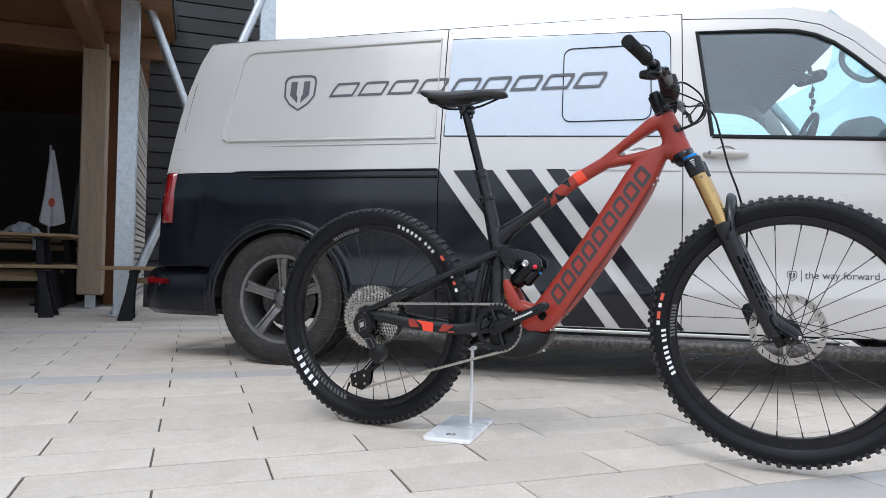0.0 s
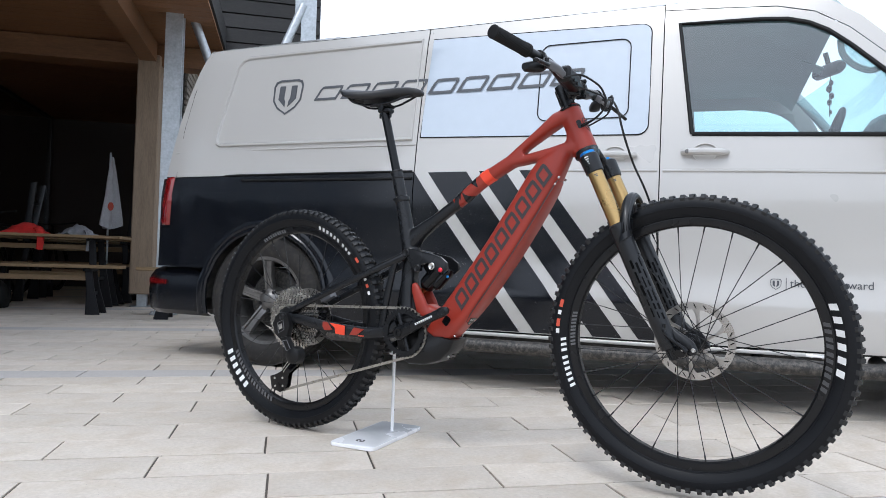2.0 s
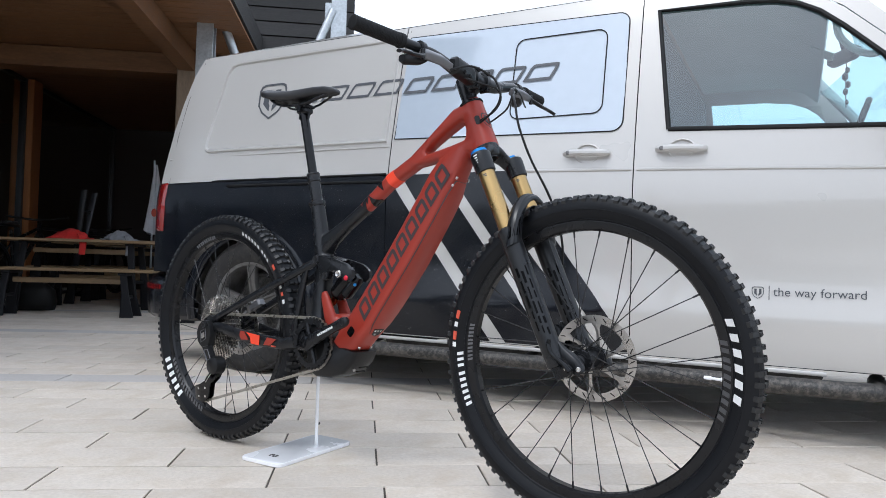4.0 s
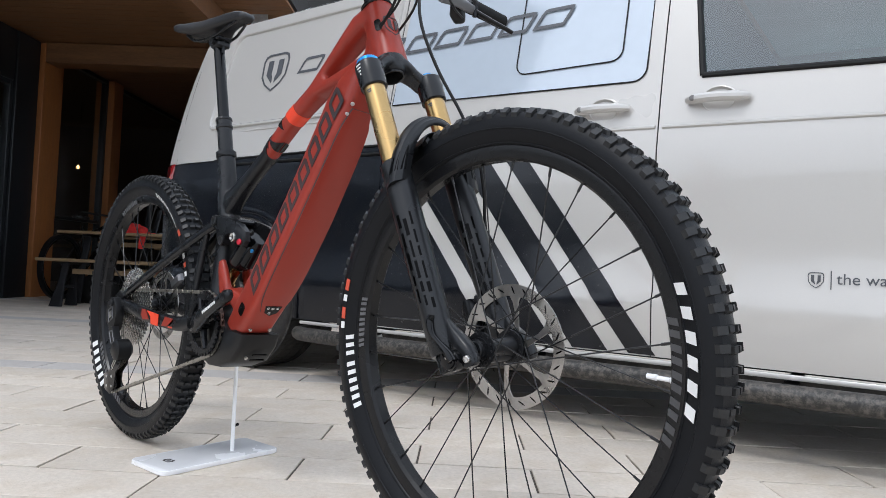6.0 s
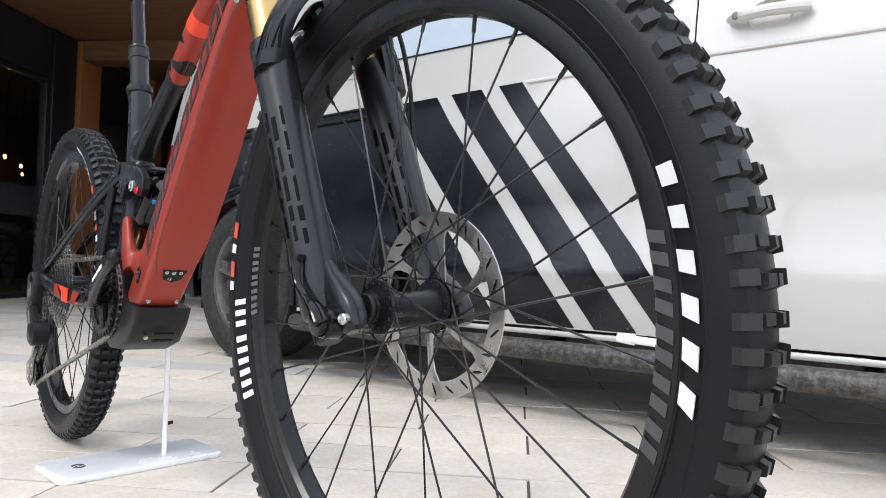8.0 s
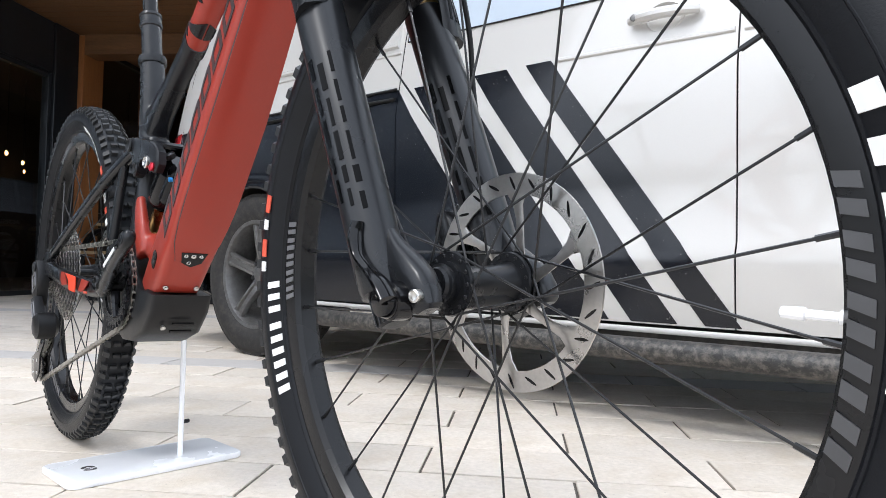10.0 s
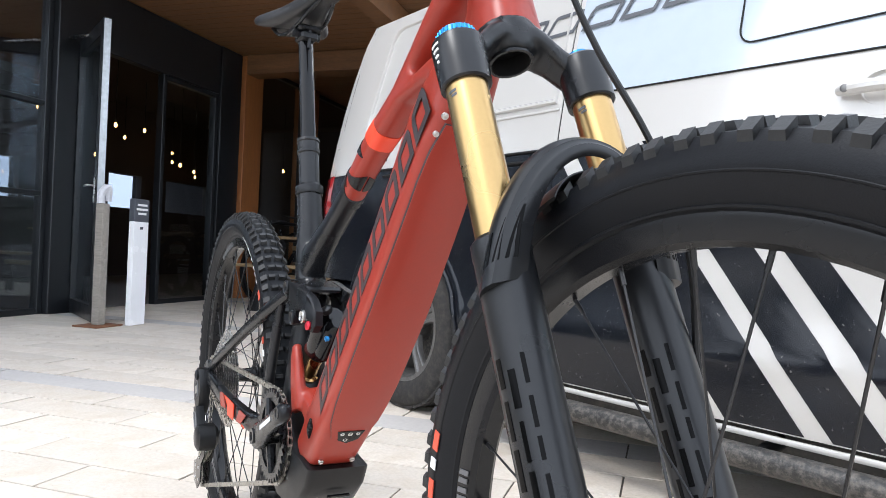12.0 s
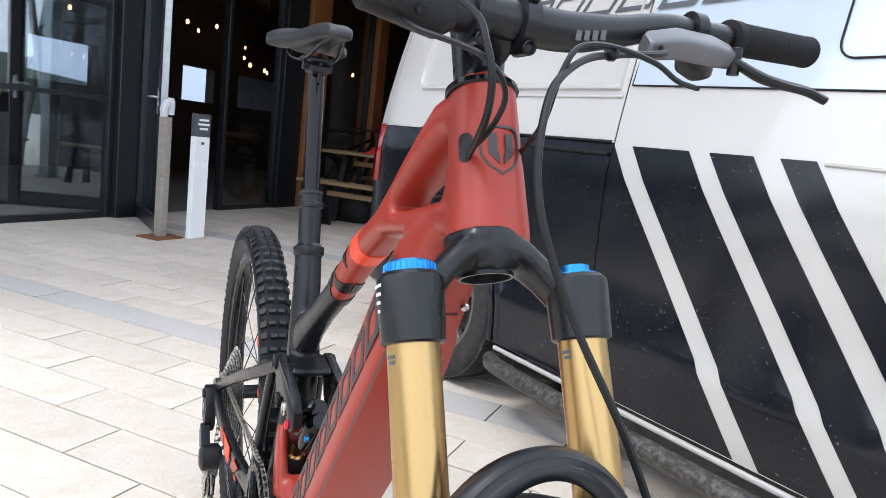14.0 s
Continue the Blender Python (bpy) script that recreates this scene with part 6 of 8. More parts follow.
# cassette
cas = part("cassette", B(), "cassette", BIKE, "silver twelve-speed cassette")
for k in range(12):
    r = 0.104 - k * 0.0072 - (0.002 if k < 2 else 0)
    y = -0.034 - k * 0.0033
    nt = max(10, int(r / 0.00205))
    bm = B()
    oo, ii = [], []
    for i in range(nt * 4):
        a = math.pi * i / nt / 2
        q = r + (0.0030 if i % 4 in (1, 2) else -0.0030)
        oo.append((q * math.cos(a), q * math.sin(a)))
        ii.append((max(0.010, r - 0.0062) * math.cos(a), max(0.010, r - 0.0062) * math.sin(a)))
    rings(bm, [[AX_R + Vector((x, yy, z)) for x, z in o] for o, yy in ((oo, y - 0.0008), (oo, y + 0.0008), (ii, y + 0.0008), (ii, y - 0.0008))], cap=False, closed=True)
    cg = part("cog", bm, "cassette", cas)
    # lightening pockets between the webs
    n_p = max(6, int(r / 0.0075))
    for i in range(n_p):
        a = 2 * math.pi * (i + 0.37 * k) / n_p
        p0, p1 = AX_R + Vector((max(0.012, r - 0.0115) * math.cos(a + 0.1), y + 0.0010, max(0.012, r - 0.0115) * math.sin(a + 0.1))), AX_R + Vector(((r - 0.0045) * math.cos(a), y + 0.0004, (r - 0.0045) * math.sin(a)))
        if i % 3 == 0:
            continue
        bm = B()
        rod(bm, p0, p1, 0.0013, n=4)
        part("web", bm, "cassette", cg)
    bm = B()
    turned(bm, AX_R + Y * (y + 0.0032), (0, -1, 0), [(0, r - 0.0085), (0.0012, r - 0.0085), (0.0013, 0.008)], 24)
    part("spacer", bm, "plastic_black", cas)
bm = B()
turned(bm, AX_R + Y * -0.078, Y, [(0, 0.010), (0.004, 0.017), (0.030, 0.019)], 20)
part("freehub", bm, "alu_dark", cas)
bm = B()
rod(bm, AX_R + Y * -0.082, AX_R + Y * 0.080, 0.008, n=14)
part("rear_axle", bm, "alu_dark", BIKE)

# derailleur
DR = part("derailleur", B(), "alu_dark", BIKE, "black rear derailleur with silver edges")


def plate(name, out, y0, y1, material, parent, inset=0.0018):
    """Flat piece with broken edges between two depths."""
    bm = B()
    cx, cz = sum(p[0] for p in out) / len(out), sum(p[1] for p in out) / len(out)
    span = max(math.hypot(x - cx, z - cz) for x, z in out)
    k = 1 - inset / span
    rings(bm, [[Vector((cx + (x - cx) * q, y, cz + (z - cz) * q)) for x, z in out] for y, q in ((y0, k), (y0 + (y1 - y0) * 0.15, 1), (y0 + (y1 - y0) * 0.85, 1), (y1, k))])
    return part(name, bm, material, parent)


def edge_line(out, y, r, material, parent):
    bm = B()
    tube(bm, [Vector((x, y, z)) for x, z in out + out[:1]], r, n=6, k=1)
    return part("edge_trim", bm, material, parent)


kn = plate("knuckle", [(0.002, 0.386), (0.022, 0.386), (0.036, 0.372), (0.046, 0.345), (0.034, 0.304), (0.020, 0.290), (-0.018, 0.318), (-0.026, 0.346), (-0.016, 0.372)], -0.076, -0.097, "plastic_black", DR)
edge_line([(-0.004, 0.352), (0.018, 0.362), (0.024, 0.332), (0.000, 0.318)], -0.0975, 0.0016, "alu_grey", kn)
plate("badge", [(-0.001, 0.345), (0.013, 0.351), (0.016, 0.336), (0.003, 0.330)], -0.0965, -0.0985, "steel", kn)
bm = B()
turned(bm, (0.014, -0.094, 0.372), (0, -1, 0), [(0, 0.011), (0.006, 0.011), (0.008, 0.008), (0.006, 0.005), (0.005, 0.001)], 18)
part("axle_bolt", bm, "alu_dark", DR)
lk_ = plate("linkage", [(0.014, 0.306), (0.040, 0.312), (0.074, 0.262), (0.048, 0.246)], -0.086, -0.103, "plastic_black", DR)
edge_line([(0.024, 0.296), (0.042, 0.300), (0.058, 0.274), (0.042, 0.266)], -0.1035, 0.0016, "alu_grey", lk_)
bm = B()
turned(bm, (0.064, -0.106, 0.252), Y, [(0, 0.018), (0.005, 0.027), (0.036, 0.028), (0.044, 0.018)], 24)
part("pivot_barrel", bm, "plastic_black", DR)
for y in (-0.068, -0.085):
    cg_ = plate("cage", [(0.060, 0.246), (0.078, 0.238), (0.066, 0.212), (0.040, 0.190), (0.034, 0.150), (0.008, 0.128), (-0.030, 0.138), (-0.038, 0.176), (-0.010, 0.186), (0.012, 0.198), (0.040, 0.236)], y, y - 0.003, "gloss_black", DR, 0.001)
    if y < -0.08:
        edge_line([(0.050, 0.232), (0.018, 0.194), (0.012, 0.200), (0.044, 0.238)], y - 0.0034, 0.0014, "steel", cg_)
        for x, z in ((-0.018, 0.172), (0.018, 0.150), (-0.014, 0.146), (0.016, 0.176)):
            bm = B()
            turned(bm, (x, y - 0.0025, z), (0, -1, 0), [(0, 0.0042), (0.0012, 0.0038), (0.0013, 0.001)], 10)
            part("cutout", bm, "steel", cg_)
for x, z, r in ((0.052, 0.232, 0.018), (0.000, 0.157, 0.025)):
    bm = B()
    oo = []
    for i in range(28):
        a = math.pi * i / 14
        q = r + (0.002 if i % 2 else -0.002)
        oo.append((x + q * math.cos(a), z + q * math.sin(a)))
    slab(bm, oo, -0.0750, -0.0785)
    part("pulley", bm, "alu_dark", DR)

# chain: links laid along its loop
def chain_line():
    ringc, y_r, y_c = (BBX.x, BBX.z), CY, -0.0625
    pts = []
    a = radians(88)
    top_r = (ringc[0] + 0.0725 * math.cos(a), ringc[1] + 0.0725 * math.sin(a))
    top_c = (AX_R.x + 0.046 * math.cos(a), AX_R.z + 0.046 * math.sin(a))
    for i in range(31):
        f = i / 30
        pts.append((top_c[0] + (top_r[0] - top_c[0]) * f, y_c + (y_r - y_c) * f, top_c[1] + (top_r[1] - top_c[1]) * f))
    for i in range(1, 23):
        b = radians(88 - 170 * i / 22)
        pts.append((ringc[0] + 0.0725 * math.cos(b), y_r, ringc[1] + 0.0725 * math.sin(b)))
    last = pts[-1]
    lowp = (0.004, 0.132)
    for i in range(1, 31):
        f = i / 30
        pts.append((last[0] + (lowp[0] - last[0]) * f, y_r + (-0.074 - y_r) * f, last[2] + (lowp[1] - last[2]) * f))
    for i in range(1, 10):
        b = radians(-80 - 190 * i / 9)
        pts.append((0.000 + 0.026 * math.cos(b), -0.0765, 0.157 + 0.026 * math.sin(b)))
    for i in range(1, 6):
        b = radians(-60 + 150 * i / 5)
        pts.append((0.052 + 0.019 * math.cos(b), -0.076, 0.232 + 0.019 * math.sin(b)))
    for i in range(0, 10):
        b = radians(262 - 174 * i / 9)
        pts.append((AX_R.x + 0.046 * math.cos(b), y_c, AX_R.z + 0.046 * math.sin(b)))
    return [Vector(p) for p in pts]


line = chain_line()
step_len = 0.0127
bm = B()
acc, prev = 0.0, line[0]
marks = [prev]
for p in line[1:]:
    d = (p - prev).length
    while acc + d >= step_len:
        f = (step_len - acc) / d
        prev = prev + (p - prev) * f
        marks.append(prev)
        d = (p - prev).length
        acc = 0.0
    acc += d
    prev = p
for i, (a, b) in enumerate(zip(marks, marks[1:])):
    d = (b - a)
    if d.length > 0.02:
        continue
    d.normalize()
    n_ = d.cross(Y).normalized()
    wdt = 0.0030 if i % 2 else 0.0021
    for s in (-1, 1):
        c = (a + b) / 2
        side = Y * (s * wdt)
        loops = []
        for t, h in ((-0.0088, 0.0016), (-0.0066, 0.0040), (-0.0045, 0.0041), (0, 0.0030), (0.0045, 0.0041), (0.0066, 0.0040), (0.0088, 0.0016)):
            loops.append([c + d * t + side + n_ * h + Y * 0.0005, c + d * t + side + n_ * h - Y * 0.0005, c + d * t + side - n_ * h - Y * 0.0005, c + d * t + side - n_ * h + Y * 0.0005])
        rings(bm, loops)
    rod(bm, a - Y * 0.0036, a + Y * 0.0036, 0.0022, n=6)
part("chain", bm, "chain", BIKE, "silver bicycle chain", 30, kind="stuff")

# rear caliper on the left
bm = B()
box(bm, (0.075, 0.062, 0.435), (0.055, 0.030, 0.030), 0.006, pose(0, 0, 0, 0, -30, 0))
part("rear_caliper", bm, "alu_grey", BIKE)

# ---- fork ----
FO = part("fork", B(), "fork_black", BIKE, "black suspension fork with golden stanchions")
F0 = AX_F + Vector((-0.025, 0, -0.008))                         # on the legs' line, at axle height


def leg(t, y, p=0.0):
    """t metres up the leg from the axle, p ahead."""
    return F0 - FD * t + FP * p + Y * y


LY = 0.0685
TS, TC = 0.331, 0.489        # seals and underside of the crown
for s in (-1, 1):
    bm = B()
    rod(bm, leg(TS - 0.05, s * LY), leg(TC + 0.04, s * LY), 0.0190, n=32)
    st = part("stanchion", bm, "gold", FO, "golden anodised stanchion")
    for k_, (t, w) in enumerate(((TC - 0.016, 0.012), (TC - 0.020, 0.009))):
        bm = B()
        loops = []
        for j in range(5):
            a = radians(-62 - (18 * j / 4) * (1 if k_ else 1.4))
            dirv = FP * math.cos(a) * 1 + Y * (math.sin(a))
            loops.append([leg(t + h, s * LY) + dirv * (0.0190 + o) for h, o in ((0, 0.0001), (0.0026, 0.0001), (0.0026, 0.0004), (0, 0.0004))])
        rings(bm, loops)
        part("print_mark", bm, "logo_grey", st)
    bm = B()
    turned(bm, leg(TC, s * LY), -FD, [(-0.006, 0.0215), (-0.0045, 0.0232), (0.015, 0.0240), (0.036, 0.0248), (0.041, 0.0240), (0.0445, 0.0205)], 32)
    part("crown_cap", bm, "fork_black", FO)
    bm = B()
    if s < 0:
        turned(bm, leg(TC + 0.043, s * LY), -FD, [(-0.002, 0.0205), (0.001, 0.0205), (0.0015, 0.0188), (0.008, 0.0184), (0.0100, 0.0162), (0.0105, 0.008)], 28)
        for j in range(28):
            a = 2 * math.pi * j / 28
            u, v = basis(FD)
            rod(bm, leg(TC + 0.046, s * LY) + (u * math.cos(a) + v * math.sin(a)) * 0.0186, leg(TC + 0.051, s * LY) + (u * math.cos(a) + v * math.sin(a)) * 0.0183, 0.0009, n=5)
    else:
        turned(bm, leg(TC + 0.043, s * LY), -FD, [(0, 0.0180), (0.003, 0.0175), (0.004, 0.012), (0.0095, 0.0115), (0.0105, 0.006)], 24)
    part("top_dial", bm, "blue", FO, "blue anodised dial")
    # lower leg
    bm = B()
    turned(bm, leg(TS + 0.004, s * LY), FD, [(-0.004, 0.0205), (0.0, 0.0243), (0.010, 0.0246), (0.014, 0.0240), (0.09, 0.0238), (0.19, 0.0234), (0.25, 0.0230), (0.30, 0.0225), (0.319, 0.0220), (0.3225, 0.0210), (0.3235, 0.015)], 30)
    low = part("lower_leg", bm, "fork_black", FO, "matte black fork lower leg")
    bm = B()
    rings(bm, [oval(leg(t, s * LY, 0.002), Y, FP, a, b, 20, 4) for t, a, b in ((0.016, 0.0130, 0.0125), (-0.013, 0.0120, 0.0115), (-0.015, 0.0105, 0.010))])
    foot = part("foot", bm, "plastic_black", low, "ribbed black plastic foot")
    for k in range(5):
        yo = -0.0100 + 0.005 * k
        bm = B()
        for sp in (-1, 1):
            rod(bm, leg(0.014, s * LY + yo, 0.002 + sp * 0.0125), leg(-0.013, s * LY + yo, 0.002 + sp * 0.0115), 0.0010, n=6)
        part("rib", bm, "fork_black", foot)
    for k in range(4):
        po_ = -0.0090 + 0.006 * k
        bm = B()
        rod(bm, leg(0.014, s * LY + s * 0.0130, po_ + 0.002), leg(-0.013, s * LY + s * 0.0120, po_ + 0.002), 0.0010, n=6)
        part("rib", bm, "fork_black", foot)
    # axle clamp, ahead of the leg
    bm = B()
    rings(bm, [oval(leg(t, s * (LY - 0.004), p), Y, FP, a, b, 18, 3.5) for t, p, a, b in ((0.062, 0.018, 0.004, 0.005), (0.046, 0.021, 0.0085, 0.010), (0.028, 0.027, 0.0115, 0.017), (0.010, 0.033, 0.0125, 0.0215), (-0.006, 0.037, 0.0120, 0.0205), (-0.016, 0.042, 0.010, 0.013), (-0.019, 0.043, 0.007, 0.008))])
    part("axle_clamp", bm, "fork_black", low)
    # gloss dashes
    rnd = random.Random(11)
    for col, ang in enumerate((-36, -62, -88)):
        t = TS - 0.090 - 0.010 * (col % 2)
        while t > 0.095:
            ln = rnd.choice((0.016, 0.022, 0.028))
            bm = B()
            aw = rnd.choice((11, 14, 8))
            loops = []
            for aa in (ang - aw / 2, ang, ang + aw / 2):
                a = radians(aa)
                dv = FP * math.cos(a) + Y * math.sin(a)
                rr_ = 0.0238 - 0.0010 * (TS - 0.09 - t) / 0.21
                loops.append([leg(t, s * LY) + dv * (rr_ - 0.0005), leg(t - ln, s * LY) + dv * (rr_ - 0.0008), leg(t - ln, s * LY) + dv * (rr_ + 0.0004), leg(t, s * LY) + dv * (rr_ + 0.0004)])
            rings(bm, loops)
            part("gloss_dash", bm, "dash", low)
            t -= ln + rnd.choice((0.006, 0.009))
for k in range(4):
    bm = B()
    a0, a1 = radians(-100 + 4 * k), radians(-74 - 3 * k)
    loops = []
    for j in range(4):
        a = a0 + (a1 - a0) * j / 3
        dv = FP * math.cos(a) + Y * math.sin(a)
        loops.append([leg(TC + 0.034 - 0.006 * k + h, -LY) + dv * o for h, o in ((0, 0.0240), (0.0022, 0.0240), (0.0022, 0.0252), (0, 0.0252))])
    rings(bm, loops)
    part("print_mark", bm, "white_print", FO)
# crown: high hub under the head, arms falling to the legs
bm = B()
steer_off = 0.019
cen = leg(TC + 0.070, 0, -steer_off)
for s in (-1, 1):
    loops = []
    for f, up, a, b in ((0.0, 0.068, 0.028, 0.013), (0.25, 0.066, 0.026, 0.013), (0.42, 0.060, 0.022, 0.0135), (0.58, 0.049, 0.018, 0.0145), (0.75, 0.035, 0.0165, 0.0165), (1.0, 0.021, 0.017, 0.020)):
        loops.append(oval(leg(TC + up, s * LY * f, -steer_off * (1 - f) ** 0.8), FP, -FD, a, b, 20, 2.8))
    rings(bm, loops)
turned(bm, cen + FD * 0.022, -FD, [(0, 0.0235), (0.006, 0.027), (0.022, 0.0315), (0.033, 0.0315)], 28)
crown = organic("crown", bm, "fork_black", FO, "matte black fork crown", 0.003, 4)
bm = B()
rod(bm, cen + FD * 0.05, cen - FD * 0.028, 0.0194, n=32)
cutter = part("bore_cutter", bm, "fork_black", FO)
cut = crown.modifiers.new("bore", "BOOLEAN")
cut.object, cut.operation = cutter, "DIFFERENCE"
bpy.context.view_layer.update()
baked = bpy.data.meshes.new_from_object(crown.evaluated_get(bpy.context.evaluated_depsgraph_get()))
crown.modifiers.clear()
crown.data = baked
baked.polygons.foreach_set("use_smooth", [True] * len(baked.polygons))
baked.set_sharp_from_angle(angle=radians(55))
bpy.data.objects.remove(cutter)
bm = B()
ub, vb = basis(FD)
rings(bm, [oval(cen + FD * o, ub, vb, r, r, 28) for o, r in ((0.0235, 0.0192), (0.0243, 0.0195), (0.0243, 0.0222), (0.0200, 0.0226), (0.0120, 0.0192))], cap=False, closed=True)
part("steerer_ring", bm, "alu_dark", FO)
bm = B()
rings(bm, [oval(cen + FD * o, ub, vb, r, r, 28) for o, r in ((0.0238, 0.0192), (0.004, 0.0188), (-0.03, 0.018))])
for fc in [q for q in bm.faces if len(q.verts) > 4 and (q.calc_center_median() - cen).dot(FD) > 0]:
    bm.faces.remove(fc)
part("steerer_bore", bm, "gasket", FO)
bm = B()
rod(bm, cen, HT + HD * 0.07, 0.0143, n=20)
part("steerer", bm, "alu_dark", FO)
# arch over the tyre: one broad band from a wide rear edge to a lower front edge, wrapped round the legs at its feet
def arch_pt(a, u, lift=0.0):
    s_ = math.sin(a)
    ho, hi = s_ ** 0.80, s_ ** 0.66
    back = leg(0.288 + 0.1235 * ho, -math.cos(a) * 0.0890, -0.0150 + 0.0590 * ho)
    front = leg(0.290 + 0.1015 * hi, -math.cos(a) * (0.0680 - 0.0120 * hi), 0.0200 + 0.0400 * hi)
    out = (Y * (-math.cos(a)) * 1.1 - FD * s_ + FP * (0.75 + 0.1 * s_)).normalized()
    along = (front - back).normalized()
    out = (out - along * out.dot(along)).normalized()
    bulge = (0.0165 * (1 - ho) ** 1.3 + 0.0045) * math.sin(math.pi * u) ** 0.8
    return back.lerp(front, u) + out * (bulge + lift)


def arch_ring(a, us, lifts, under):
    return [arch_pt(a, u, l) for u, l in zip(us, lifts)] + [arch_pt(a, u, -under) for u in (0.96, 0.7, 0.4, 0.06)]


US = (0.0, 0.10, 0.25, 0.40, 0.52, 0.56, 0.60, 0.66, 0.74, 0.79, 0.83, 0.92, 1.0)
LF = (-0.0022, 0.0, 0.0004, 0.0005, 0.0005, 0.0010, 0.0001, -0.0002, -0.0002, 0.0006, 0.0002, 0.0, -0.0022)
bm = B()
rings(bm, [arch_ring(math.pi * (0.004 + 0.992 * i / 44), US, LF, 0.0065) for i in range(45)])
ar = part("arch", bm, "fork_black", FO, "black fork arch with two raised lines", 50)
for s in (-1, 1):
    for u0, a0, a1, w_ in ((0.30, 0.03, 0.085, 0.08), (0.54, 0.03, 0.105, 0.07), (0.80, 0.03, 0.135, 0.09)):
        bm = B()
        rows = []
        for k in range(5):
            f = k / 4
            a = math.pi * (a0 + (a1 - a0) * f)
            a = a if s < 0 else math.pi - a
            w = w_ * (1 - 0.8 * f)
            rows.append([arch_pt(a, u0 - w, -0.002), arch_pt(a, u0 + w, -0.002), arch_pt(a, u0 + w, 0.0007), arch_pt(a, u0 - w, 0.0007)])
        rings(bm, rows)
        part("web_gap", bm, "dash", ar)
bm = B()
rings(bm, [oval(leg(0.290 + 0.087 * math.sin(math.pi * i / 32) ** 0.6, -math.cos(math.pi * i / 32) * 0.054, 0.026), FP, (Y * -math.cos(math.pi * i / 32) - FD * math.sin(math.pi * i / 32)).normalized(), 0.026, 0.0016, 14, 3) for i in range(6, 27)])
part("mudguard", bm, "plastic_black", FO, "black plastic mini mudguard shell", 60)
# through axle and lever on the right
bm = B()
rod(bm, AX_F + Y * -0.085, AX_F + Y * 0.082, 0.0095, n=18)
ax = part("front_axle", bm, "alu_dark", FO)
bm = B()
q = AX_F + Y * -0.088
turned(bm, q + Y * 0.006, (0, -1, 0), [(-0.01, 0.0155), (0.004, 0.0155), (0.005, 0.0135), (0.009, 0.0135), (0.013, 0.0120), (0.014, 0.005)], 20)
lv_ = q - Y * 0.006
tube(bm, [lv_ + FP * 0.012 + FD * 0.004, lv_ + FP * 0.006 - FD * 0.012, lv_ - FP * 0.006 - FD * 0.030, lv_ - FP * 0.015 - FD * 0.046, lv_ - FP * 0.016 - FD * 0.062 + Y * 0.002, lv_ - FP * 0.010 - FD * 0.074 + Y * 0.003], [0.0095, 0.0085, 0.0060, 0.0060, 0.0075, 0.0055], n=10, k=5, flat=0.6)
part("axle_lever", bm, "gloss_black", ax, "black axle lever")
bm = B()
turned(bm, q + FP * 0.008 - FD * 0.004 - Y * 0.006, (0, -1, 0), [(0, 0.0042), (0.006, 0.0042), (0.0065, 0.003)], 12)
part("lever_pin", bm, "steel", ax)
bm = B()
turned(bm, leg(-0.008, -(LY + 0.0065), 0.049), (0.3, -1, 0), [(0, 0.0052), (0.006, 0.0052), (0.007, 0.0040), (0.0045, 0.0030), (0.004, 0.0005)], 14)
part("pinch_bolt", bm, "steel", ax)
# front caliper
bm = B()
rings(bm, [oval(leg(t, LY - 0.008, p), Y, FP, 0.017, b, 14, 3) for t, p, b in ((0.045, -0.045, 0.008), (0.055, -0.045, 0.016), (0.10, -0.042, 0.017), (0.112, -0.040, 0.008))])
cal = part("front_caliper", bm, "alu_dark", FO)
bm = B()
box(bm, leg(0.08, LY - 0.004, -0.026), (0.012, 0.014, 0.075), 0.003, pose(0, 0, 0, 0, -25, 0))
part("caliper_mount", bm, "fork_black", cal)

# ---- cockpit ----
CK = part("handlebar", B(), "fork_black", BIKE, "matte black riser handlebar with grips")
ST = HT + HD * 0.034
CL = ST + Vector((0.028, 0, 0.029))
bm = B()
turned(bm, HT + HD * 0.006, HD, [(0, 0.0245), (0.006, 0.023), (0.010, 0.020), (0.018, 0.020), (0.019, 0.0205), (0.058, 0.0205), (0.060, 0.016)], 24)
rings(bm, [oval(ST + (CL - ST) * f, Y, HD, a, 0.019, 18, 3) for f, a in ((0, 0.018), (0.5, 0.020), (1.0, 0.026))])
stem = part("stem", bm, "alu_dark", CK, "short black stem")
for s in (-1, 1):
    bm = B()
    spin(bm, [(0.0178, -0.0075), (0.0235, -0.0065), (0.0235, 0.0065), (0.0178, 0.0075)], 24, CL + Y * (s * 0.021))
    part("clamp_ring", bm, "fork_black", stem)
    for dz in (-0.021, 0.021):
        bm = B()
        turned(bm, CL + Vector((0.012, s * 0.021, dz)), (1, 0, 0), [(-0.016, 0.0062), (0.008, 0.0062), (0.009, 0.005), (0.006, 0.003), (0.006, 0.0005)], 12)
        part("clamp_bolt", bm, "alu_dark", stem)


def bar_pt(y):
    """Centre line of the handlebar at a distance y from the stem."""
    a = abs(y)
    rise = 0.0235 * min(1, max(0, (a - 0.06) / 0.11)) ** 1.2
    back = 0.0 if a < 0.15 else (a - 0.15) * 0.19
    up = 0.0 if a < 0.15 else (a - 0.15) * 0.07
    return CL + Vector((-back - 0.004 * rise / 0.0235, y, rise + up))


